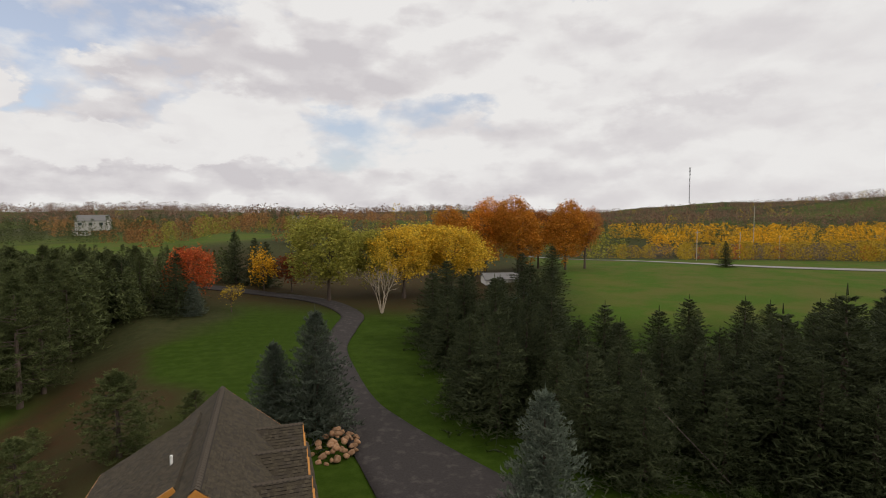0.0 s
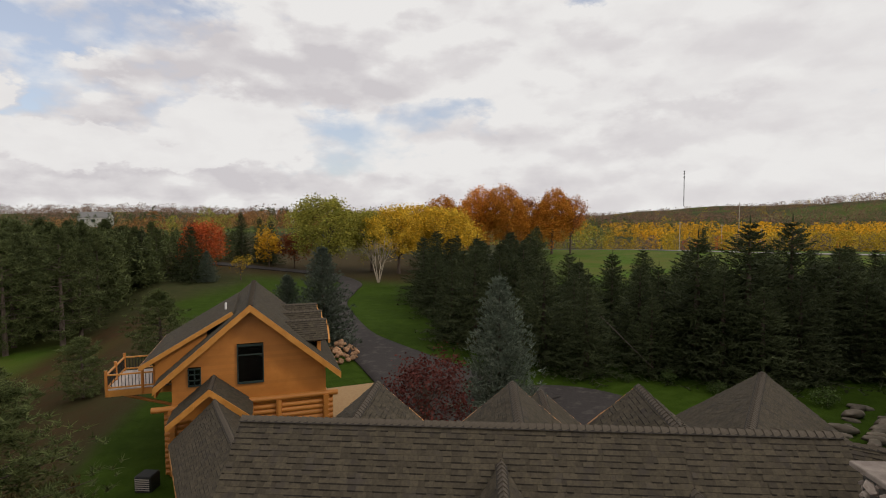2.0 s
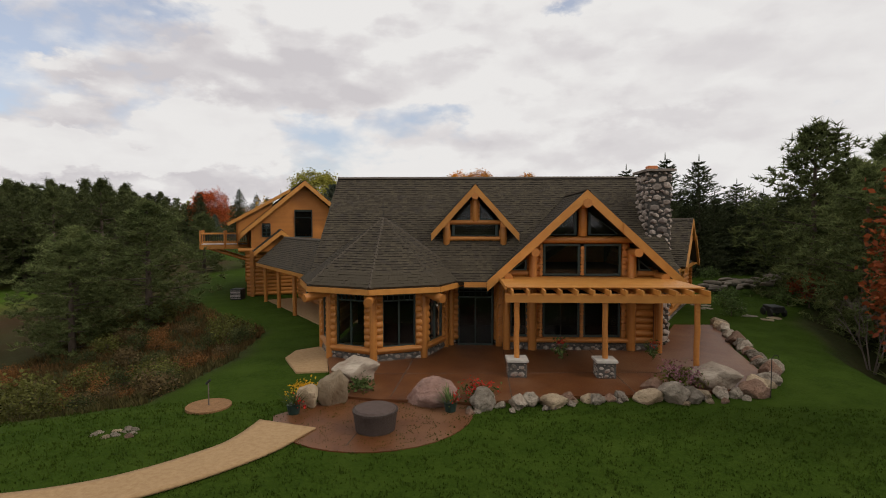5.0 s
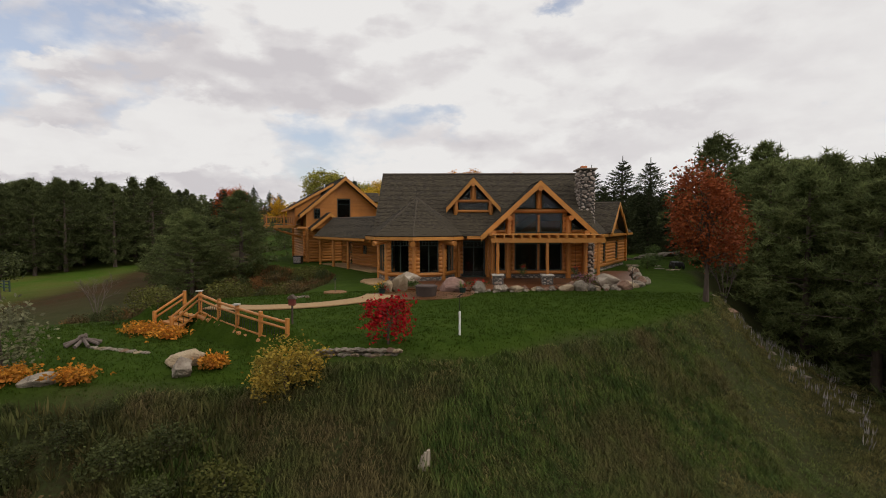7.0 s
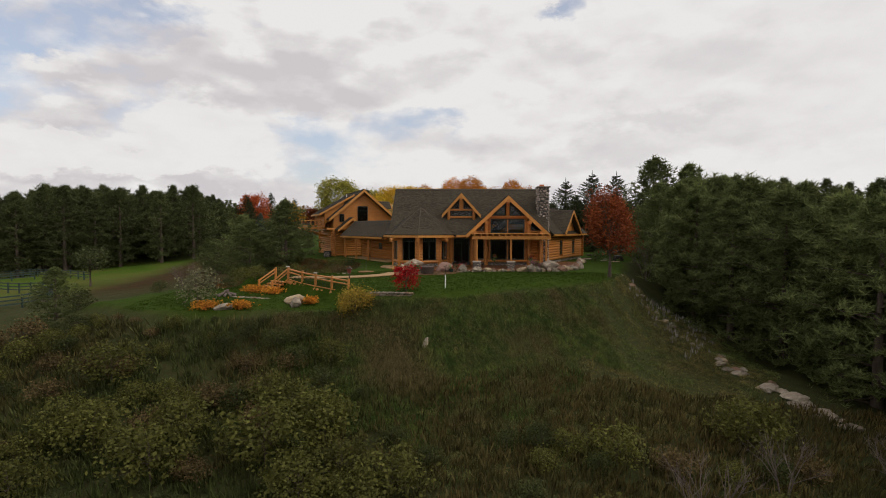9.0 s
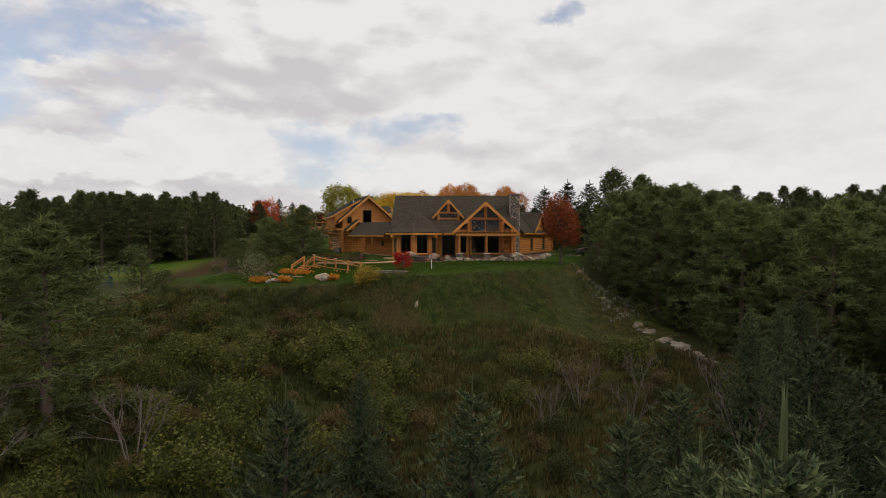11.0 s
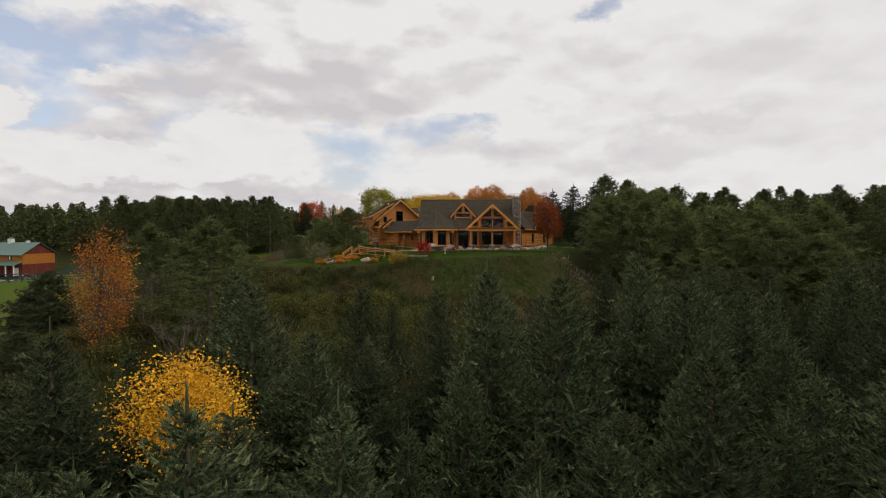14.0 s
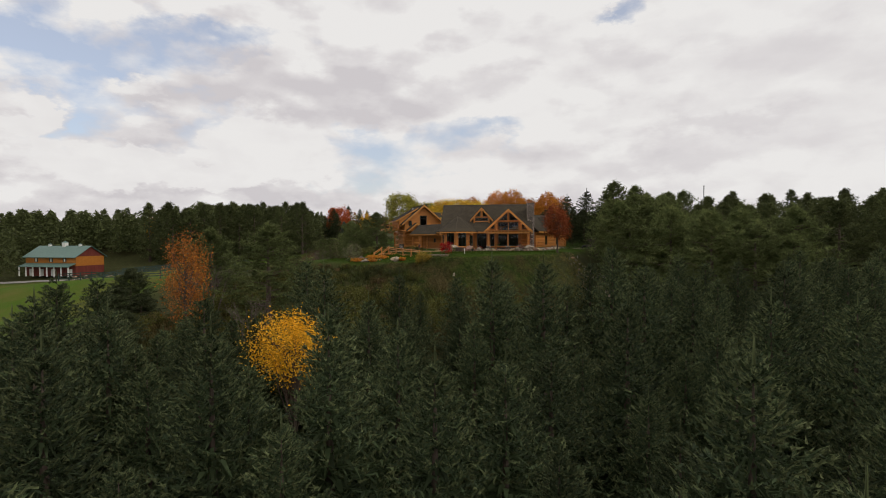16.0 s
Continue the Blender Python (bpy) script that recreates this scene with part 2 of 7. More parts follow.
M_BARK = material("bark", (0.07, 0.05, 0.038), (0.12, 0.09, 0.07), 6, 0.95, 0.8, 25, stretch=(1, 1, 0.25), vary=0.2)
M_BIRCH = material("white birch bark", (0.46, 0.38, 0.29), (0.36, 0.29, 0.22), 4, 0.85, 0.3, 20, (0.2, 0.16, 0.13), 0.2)
M_SPRUCE = leafy("spruce needles", (0.045, 0.062, 0.028), (0.07, 0.09, 0.04))
M_SPRUCE_TIP = leafy("young spruce needles", (0.082, 0.112, 0.05), (0.122, 0.152, 0.068), island=0.5, vary=0.3)
M_SPRUCE_NEAR = leafy("plantation spruce needles", (0.036, 0.058, 0.028), (0.056, 0.085, 0.037), island=0.6, vary=0.3)
M_PINE_NEAR = leafy("white pine needles", (0.09, 0.126, 0.044), (0.145, 0.182, 0.066), island=0.5, thru=0.45)
M_BLUE = leafy("blue spruce needles", (0.088, 0.122, 0.088), (0.135, 0.172, 0.126))
M_PINE = leafy("pine needles", (0.06, 0.082, 0.03), (0.094, 0.118, 0.043))
M_GREENLEAF = leafy("yellow green leaves", (0.27, 0.27, 0.05), (0.40, 0.35, 0.06))
M_YELLOW = leafy("yellow leaves", (0.60, 0.39, 0.035), (0.48, 0.33, 0.035))
M_GOLD = leafy("golden leaves", (0.60, 0.31, 0.015), (0.68, 0.40, 0.03))
M_ORANGE = leafy("orange leaves", (0.50, 0.19, 0.022), (0.58, 0.255, 0.03))
M_COPPER = leafy("copper leaves", (0.36, 0.13, 0.03), (0.44, 0.17, 0.035))
# distance haze over the far hills is mixed into these muted leaf colours
M_HAZE = leafy("haze-tinted far wood", (0.15, 0.095, 0.07), (0.20, 0.118, 0.075))
M_FARMAPLE = leafy("far rusty maples", (0.25, 0.115, 0.045), (0.34, 0.17, 0.06))
M_RUST = leafy("rust red leaves", (0.17, 0.042, 0.016), (0.25, 0.068, 0.02))
M_RED = leafy("red leaves", (0.40, 0.07, 0.025), (0.48, 0.125, 0.028))
M_SCARLET = leafy("scarlet leaves", (0.45, 0.012, 0.015), (0.33, 0.008, 0.012))
M_PURPLE = leafy("dark red leaves", (0.08, 0.022, 0.018), (0.13, 0.036, 0.026))
M_SHRUB = leafy("olive shrub leaves", (0.08, 0.09, 0.022), (0.138, 0.135, 0.032))
M_DRY = leafy("dry brown weeds", (0.11, 0.078, 0.034), (0.155, 0.108, 0.045))
M_MUSTARD = leafy("mustard shrub leaves", (0.30, 0.195, 0.028), (0.2, 0.155, 0.03))
M_GRASS = leafy("tall grass", (0.034, 0.066, 0.013), (0.092, 0.132, 0.028), scale=1.4, c3=(0.12, 0.095, 0.038), island=0.6)
M_TWIG = material("bare twigs", (0.12, 0.09, 0.075), (0.17, 0.135, 0.115), 5, 0.9)
M_METAL = material("dark metal", (0.03, 0.03, 0.03), (0.045, 0.042, 0.04), 8, 0.5, metal=0.6)
M_WHITE = material("white paint", (0.72, 0.7, 0.66), (0.8, 0.78, 0.74), 5, 0.6)
M_GREENROOF = material("green metal roof", (0.085, 0.15, 0.125), (0.11, 0.18, 0.15), 2, 0.5, 0.1)
M_BARNRED = material("red barn boards", (0.14, 0.03, 0.022), (0.19, 0.045, 0.03), 2, 0.75, 0.2, stretch=(1, 1, 0.2))


def glass_pane():
    mt = bpy.data.materials.new("window glass")
    mt.use_nodes = True
    b = mt.node_tree.nodes["Principled BSDF"]
    b.inputs["Base Color"].default_value = (0.75, 0.8, 0.78, 1)
    b.inputs["Roughness"].default_value, b.inputs["Transmission Weight"].default_value, b.inputs["IOR"].default_value = 0.02, 1.0, 1.3
    return mt


M_GLASS = glass_pane()


# ------------------------------------------------------------------ mesh helpers
class Mesh:
    """Collects vertices and faces, then links them as one object."""

    def __init__(self):
        self.v, self.f = [], []

    def add(self, verts, faces):
        n = len(self.v)
        self.v.extend(tuple(p) for p in verts)
        self.f.extend(tuple(n + i for i in q) for q in faces)
        return self

    def box(self, m, sx, sy, sz, bevel=0.0):
        """A box of that size on the middle of its base at m; bevel chamfers the upright and top edges."""
        x, y = sx / 2, sy / 2
        if not bevel:
            p = [(a, b, c) for c in (0, sz) for a, b in ((-x, -y), (x, -y), (x, y), (-x, y))]
            q = [(3, 2, 1, 0), (4, 5, 6, 7), (0, 1, 5, 4), (1, 2, 6, 5), (2, 3, 7, 6), (3, 0, 4, 7)]
        else:
            e = bevel
            ring = [(-x + e, -y), (x - e, -y), (x, -y + e), (x, y - e), (x - e, y), (-x + e, y), (-x, y - e), (-x, -y + e)]
            kx, ky = (x - e) / x, (y - e) / y
            p = [(a, b, 0) for a, b in ring] + [(a, b, sz - e) for a, b in ring] + [(a * kx, b * ky, sz) for a, b in ring]
            q = [tuple(range(7, -1, -1)), tuple(range(16, 24))]
            for r in (0, 8):
                q += [(r + i, r + (i + 1) % 8, r + 8 + (i + 1) % 8, r + 8 + i) for i in range(8)]
        return self.add([m @ Vector(a) for a in p], q)

    def tube(self, a, b, r0, r1=None, n=8, caps=True):
        a, b = Vector(a), Vector(b)
        r0, r1 = float(r0), float(r0 if r1 is None else r1)
        d = (b - a).normalized()
        s = d.orthogonal().normalized()
        t = d.cross(s)
        p = []
        for c, r in ((a, r0), (b, r1)):
            p += [c + r * (math.cos(2 * math.pi * i / n) * s + math.sin(2 * math.pi * i / n) * t) for i in range(n)]
        q = [(i, (i + 1) % n, n + (i + 1) % n, n + i) for i in range(n)]
        if caps:
            q += [tuple(range(n - 1, -1, -1)), tuple(range(n, 2 * n))]
        return self.add(p, q)

    def prism(self, poly, d):
        """A flat polygon thickened along d."""
        d, n = Vector(d), len(poly)
        a = [Vector(p) for p in poly]
        return self.add(a + [p + d for p in a], [tuple(range(n - 1, -1, -1)), tuple(range(n, 2 * n))] +
                        [(i, (i + 1) % n, n + (i + 1) % n, n + i) for i in range(n)])

    def data(self, name, mat, smooth=False):
        me = bpy.data.meshes.new(name)
        me.from_pydata([tuple(p) for p in self.v], [], self.f)
        me.materials.append(mat)
        if smooth:
            me.shade_smooth()
        me.update()
        return me

    def put(self, name, mat, parent=None, label="", smooth=False):
        ob = new(name, self.data(name, mat, smooth))
        ob.parent = parent
        return tagged(ob, label) if label else ob


def thing(name, label, category, group="", kind="", at=None):
    e = tagged(new(name), label, category, group, kind)
    if at is not None:
        e.matrix_basis = at
    return e


def ob_of(name, me, parent, m=None):
    o = new(name, me)
    o.parent = parent
    if m is not None:
        o.matrix_basis = m
    return o


def stone_data(name, mat, seed, squash=0.75, sub=2, rough=0.16):
    """An uneven rounded stone of about 1 m across, resting on z = 0."""
    bm = bmesh.new()
    bmesh.ops.create_icosphere(bm, subdivisions=sub, radius=0.5)
    off = Vector((seed * 7.3, seed * 3.1, seed * 5.7))
    rs = random.Random(seed)
    cuts = [(Vector((rs.uniform(-1, 1), rs.uniform(-1, 1), rs.uniform(-0.6, 1))).normalized(), rs.uniform(0.27, 0.43)) for _ in range(13 if sub > 1 else 4)]
    for v in bm.verts:
        for nrm, lim in cuts:
            over = v.co.dot(nrm) - lim
            if over > 0:
                v.co -= nrm * over * 0.95
        d = 1 + rough * 1.4 * noise.noise(v.co * 2.3 + off) + rough * 0.9 * noise.noise(v.co * 5 + off) + (rough * 0.45 * noise.noise(v.co * 13 + off) if sub > 2 else 0)
        v.co = Vector((v.co.x * d, v.co.y * d, max(v.co.z * d * squash, -0.3)))
    lo = min(v.co.z for v in bm.verts)
    for v in bm.verts:
        v.co.z -= lo
    me = bpy.data.meshes.new(name)
    bm.to_mesh(me)
    bm.free()
    me.materials.append(mat)
    if sub > 1:
        me.shade_smooth()
    return me


# ------------------------------------------------------------------ ground
# outline of the level hilltop, from the south lawn's rim round by the east; outside it the land falls
RIM = np.array([(-27, -18), (-22, -21.3), (-17, -20.7), (-10, -20.0), (-6, -19.6), (-3, -18), (0, -16.2), (3.2, -13.4), (6.8, -9.6), (9.2, -5),
                (11, 2), (15, 10), (22, 18), (40, 34), (400, 120), (400, 900), (-400, 900), (-170, 300), (-70, 90), (-40, 48), (-31, 30), (-25, 16), (-20, 10),
                (-14.6, 4.5), (-13.8, -1), (-14.2, -6.5), (-19, -9), (-26, -12)], float)


def rim_distance(x, y):
    """Metres outside the rim; negative inside."""
    best = np.full(np.shape(x), 1e9)
    inside = np.zeros(np.shape(x), bool)
    for (ax, ay), (bx, by) in zip(RIM, np.roll(RIM, -1, 0)):
        dx, dy = bx - ax, by - ay
        t = np.clip(((x - ax) * dx + (y - ay) * dy) / (dx * dx + dy * dy), 0, 1)
        best = np.minimum(best, np.hypot(x - ax - t * dx, y - ay - t * dy))
        with np.errstate(divide="ignore", invalid="ignore"):
            inside ^= ((ay > y) != (by > y)) & (x < dx * (y - ay) / (dy if dy else 1e-9) + ax)
    return np.where(inside, -best, best)


def step(a, b, v):
    t = np.clip((v - a) / (b - a), 0, 1)
    return t * t * (3 - 2 * t)


def wavy(x, y, s, k=0.0):
    return (np.sin(x / s + 1.3 + k) * np.cos(y / s * 1.17 + 2.1 * k) + 0.5 * np.sin(x / s * 2.3 + y / s * 1.9 + k) + 0.3 * np.sin(y / s * 4.1 - x / s * 3.3 + k)) / 1.8


def ground_z(x, y):
    x, y = np.asarray(x, float), np.asarray(y, float)
    d = rim_distance(x, y)
    steep = np.interp(d, [-3, -1, 0, 1, 2.5, 4, 5.5, 9, 18, 32, 50, 120], [0, -0.12, -0.35, -1.4, -2.9, -3.8, -4.6, -5.6, -7.0, -8.6, -9.4, -10])
    mild = np.interp(d, [-3, 0, 3, 8, 20, 60, 140, 400], [0, -0.1, -1.2, -2.6, -3.8, -5.5, -9, -12])
    south = step(-4, -16, y) * step(-34, -24, x) + step(6, 12, x) * step(8, -4, y)
    south = np.clip(south, 0, 1)
    z = steep * south + mild * (1 - south)
    # the lower lawn west of the log steps
    z = z - 0.85 * step(-0.1, 0.5, -0.645 * (x + 14.6) - 0.765 * (y + 15.0)) * step(-9.6, -11.6, x) * step(12, 2, y) * step(3, -1, d)
    # wooded rise to the north-west
    z = z + step(45, 130, y) * step(-45, -110, x) * 5
    # low ground at the pasture's south end
    z = z - 4.2 * step(-27, -38, x) * step(-8, -24, y) * step(-110, -90, x)
    # hollow of the barn and its pasture
    z = z - 5.3 * step(-70, -125, x) * step(98, 78, y) * step(-60, 0, y)
    # beyond the house: gentle rise, then the valley and the far hills
    z = z + step(30, 100, y) * (0.5 + 1.6 * step(-10, -60, x) + 2.0 * step(-14, 10, x))
    z = z - step(150, 330, y) * 9 * step(-60, 40, x)
    r = np.hypot(x, y + 10)
    far = step(500, 1900, r) * step(0, 400, y)
    z = z + far * (26 + 22 * wavy(x, y, 420) + 70 * step(300, 1600, x) * step(900, 1900, r))
    z = z + step(120, 300, r) * 1.5 * wavy(x, y, 90, 2.0) + step(0, 8, d) * 0.18 * wavy(x, y, 2.7, 1.0) + 0.03 * wavy(x, y, 5.0)
    return z


def gz(x, y):
    return float(ground_z(x, y))


def ground_material():
    mt = bpy.data.materials.new("ground cover")
    mt.use_nodes = True
    nt = mt.node_tree
    N, L = nt.nodes.new, nt.links.new
    b = nt.nodes["Principled BSDF"]
    b.inputs["Roughness"].default_value, b.inputs["Specular IOR Level"].default_value = 0.95, 0.04
    co, at = N("ShaderNodeTexCoord"), N("ShaderNodeAttribute")
    at.attribute_name = "cover"
    sep = N("ShaderNodeSeparateColor")
    L(at.outputs["Color"], sep.inputs[0])

    def nz(s, d=6, r=0.6):
        n = N("ShaderNodeTexNoise")
        n.inputs["Scale"].default_value, n.inputs["Detail"].default_value, n.inputs["Roughness"].default_value = s, d, r
        L(co.outputs["Object"], n.inputs["Vector"])
        return n.outputs[0]

    def mx(f, a, c):
        n = N("ShaderNodeMixRGB")
        for i, v in enumerate((f, a, c)):
            if isinstance(v, tuple):
                n.inputs[i].default_value = (*v, 1)
            elif isinstance(v, float):
                n.inputs[i].default_value = v
            else:
                L(v, n.inputs[i])
        return n.outputs[0]

    def rng(v, lo, hi):
        n = N("ShaderNodeMapRange")
        L(v, n.inputs[0])
        n.inputs[1].default_value, n.inputs[2].default_value = lo, hi
        return n.outputs[0]

    fine, mid, wide = nz(9), nz(0.9, 5), nz(0.12, 4)
    lawn = mx(rng(fine, 0.35, 0.65), (0.024, 0.046, 0.004), (0.036, 0.062, 0.006))
    lawn = mx(rng(mid, 0.45, 0.75), lawn, (0.046, 0.074, 0.009))
    stripes = N("ShaderNodeTexWave")
    stripes.inputs["Scale"].default_value, stripes.inputs["Distortion"].default_value, stripes.inputs["Detail"].default_value = 0.16, 3.0, 2.0
    stripes.inputs["Detail Scale"].default_value = 0.4
    turned = N("ShaderNodeMapping")
    turned.inputs["Rotation"].default_value = (0, 0, radians(72))
    L(co.outputs["Object"], turned.inputs[0]), L(turned.outputs[0], stripes.inputs["Vector"])
    lawn = mx(rng(stripes.outputs["Fac"], 0.5, 4.5), lawn, (0.055, 0.092, 0.01))
    weeds = mx(rng(mid, 0.38, 0.62), (0.034, 0.034, 0.014), (0.058, 0.048, 0.021))
    weeds = mx(rng(fine, 0.4, 0.7), weeds, (0.05, 0.066, 0.022))
    brown = mx(rng(mid, 0.35, 0.65), (0.062, 0.032, 0.016), (0.042, 0.034, 0.014))
    field = mx(rng(wide, 0.4, 0.62), (0.062, 0.108, 0.013), (0.1, 0.105, 0.024))
    col = mx(sep.outputs[0], weeds, lawn)
    col = mx(sep.outputs[1], col, brown)
    col = mx(sep.outputs[2], col, field)
    L(col, b.inputs["Base Color"])
    bp = N("ShaderNodeBump")
    bp.inputs["Strength"].default_value, bp.inputs["Distance"].default_value = 0.7, 0.08
    L(nz(14, 8), bp.inputs["Height"]), L(bp.outputs[0], b.inputs["Normal"])
    return mt


def build_ground():
    n = 520
    u = np.linspace(-1, 1, n)
    k = np.arcsinh(4400 / 11.0)
    gx, gy = 11 * np.sinh(u * k) - 4, 11 * np.sinh(u * k) - 10
    X, Y = np.meshgrid(gx, gy)
    Z = ground_z(X, Y)
    me = bpy.data.meshes.new("ground")
    idx = np.arange(n * n).reshape(n, n)
    faces = np.stack([idx[:-1, :-1], idx[:-1, 1:], idx[1:, 1:], idx[1:, :-1]], -1).reshape(-1, 4)
    me.from_pydata(np.stack([X, Y, Z], -1).reshape(-1, 3).tolist(), [], faces.tolist())
    d = rim_distance(X, Y)
    lawn = step(0.8, -0.6, d + 0.7 * wavy(X, Y, 3.1)) * step(110, 80, Y)
    lawn = lawn * step(-38, -30, X + 5 * wavy(X, Y, 9) + 16 * step(45, 60, Y))
    track = np.exp(-((X + 46.5 + 0.16 * (Y - 22) + 1.5 * wavy(X, Y, 7)) / 3.6) ** 2) * step(8, 18, Y) * step(66, 52, Y)
    pasture = np.maximum(step(-49, -56, X), step(-45, -50, X) * step(6, 16, Y) * 0.8) * (1 - track) * step(-60, -20, Y) * step(58, 46, Y)
    brown = track + step(-24, -31, X) * step(2, 14, Y) * step(-56, -48, X) * step(75, 62, Y) * np.clip(0.62 + 0.5 * wavy(X, Y, 8), 0, 1) * (1 - lawn) + step(84, 97, Y) * step(10, -8, X) * step(190, 140, Y) * 0.75
    field = step(0, 18, X) * step(70, 85, Y) * step(260, 200, Y) + step(-96, -120, X) * step(120, 150, Y) * step(330, 280, Y) + step(250, 320, Y) * 0.75 * step(-0.2, 0.5, wavy(X, Y, 130)) + pasture
    cov = np.stack([lawn, np.clip(brown, 0, 1), np.clip(field, 0, 1), np.ones_like(X)], -1).reshape(-1, 4)
    a = me.attributes.new("cover", "FLOAT_COLOR", "POINT")
    a.data.foreach_set("color", cov.astype(np.float32).ravel())
    me.materials.append(ground_material())
    me.shade_smooth()
    return tagged(new("ground", me), "rolling autumn hilltop of mown lawn, weeds and pasture", "ground", kind="structure")


build_ground()


def ribbon(name, pts, widths, mat, label, category, lift=0.03, thick=0.12, seg=10):
    """A paved strip that follows the ground along a smooth line."""
    P = np.array(pts, float)
    t = np.arange(len(P))
    tt = np.linspace(0, len(P) - 1, (len(P) - 1) * seg + 1)
    # smooth the corner points with a Catmull-Rom curve
    out = []
    for s in tt:
        i = min(int(s), len(P) - 2)
        f = s - i
        p0, p1, p2, p3 = P[max(i - 1, 0)], P[i], P[i + 1], P[min(i + 2, len(P) - 1)]
        out.append(0.5 * (2 * p1 + (p2 - p0) * f + (2 * p0 - 5 * p1 + 4 * p2 - p3) * f * f + (3 * p1 - p0 - 3 * p2 + p3) * f ** 3))
    C = np.array(out)
    W = np.interp(tt, t, widths)
    T = np.gradient(C, axis=0)
    T /= np.linalg.norm(T, axis=1)[:, None]
    Nn = np.stack([-T[:, 1], T[:, 0]], 1)
    m, cols = Mesh(), 9
    for i in range(len(C)):
        for j in range(cols):
            q = C[i] + Nn[i] * W[i] * (j / (cols - 1) - 0.5)
            m.v.append((q[0], q[1], gz(*q) + lift))
    for i in range(len(C) - 1):
        for j in range(cols - 1):
            a = i * cols + j
            m.f.append((a, a + 1, a + cols + 1, a + cols))
    ob = m.put(name, mat, None, "", True)
    so = ob.modifiers.new("thickness", "SOLIDIFY")
    so.thickness, so.offset = thick, -1
    return tagged(ob, label, category, kind="structure")


# ------------------------------------------------------------------ plants
RNG = np.random.default_rng(7)


def rot_z(a):
    return np.array([[math.cos(a), -math.sin(a), 0], [math.sin(a), math.cos(a), 0], [0, 0, 1]])


def blades(base, tip, wide, lift=None):
    """Kite-shaped blades from base to tip, each 'wide' across; arrays of n x 3."""
    d = tip - base
    up = np.tile([0.0, 0, 1], (len(d), 1)) if lift is None else lift
    s = np.cross(d, up)
    s /= np.maximum(np.linalg.norm(s, axis=1)[:, None], 1e-6)
    mid = base + 0.45 * d
    w = np.asarray(wide).reshape(-1, 1) / 2
    return np.stack([base, mid + s * w, tip, mid - s * w], 1)


def mesh_of(name, quads, mat, more=None, mat2=None, needles=False):
    """A mesh of loose quads; those in 'more' take the second material."""
    n1 = sum(len(np.asarray(a).reshape(-1, 4, 3)) for a in quads)
    quads = list(quads) + list(more or [])
    q = np.concatenate([np.asarray(a).reshape(-1, 4, 3) for a in quads])
    n, k = len(q), 4
    if needles:                                  # tapering triangles in place of kites
        half = (q[:, 1] - q[:, 3]) * 0.42
        q, k = np.stack([q[:, 0] + half, q[:, 2], q[:, 0] - half], 1), 3
    me = bpy.data.meshes.new(name)
    me.vertices.add(n * k)
    me.vertices.foreach_set("co", q.astype(np.float32).ravel())
    me.loops.add(n * k)
    me.loops.foreach_set("vertex_index", np.arange(n * k, dtype=np.int32))
    me.polygons.add(n)
    me.polygons.foreach_set("loop_start", np.arange(0, n * k, k, dtype=np.int32))
    me.update()
    me.materials.append(mat)
    if more:
        me.materials.append(mat2)
        me.polygons.foreach_set("material_index", (np.arange(n) >= n1).astype(np.int32))
    return me


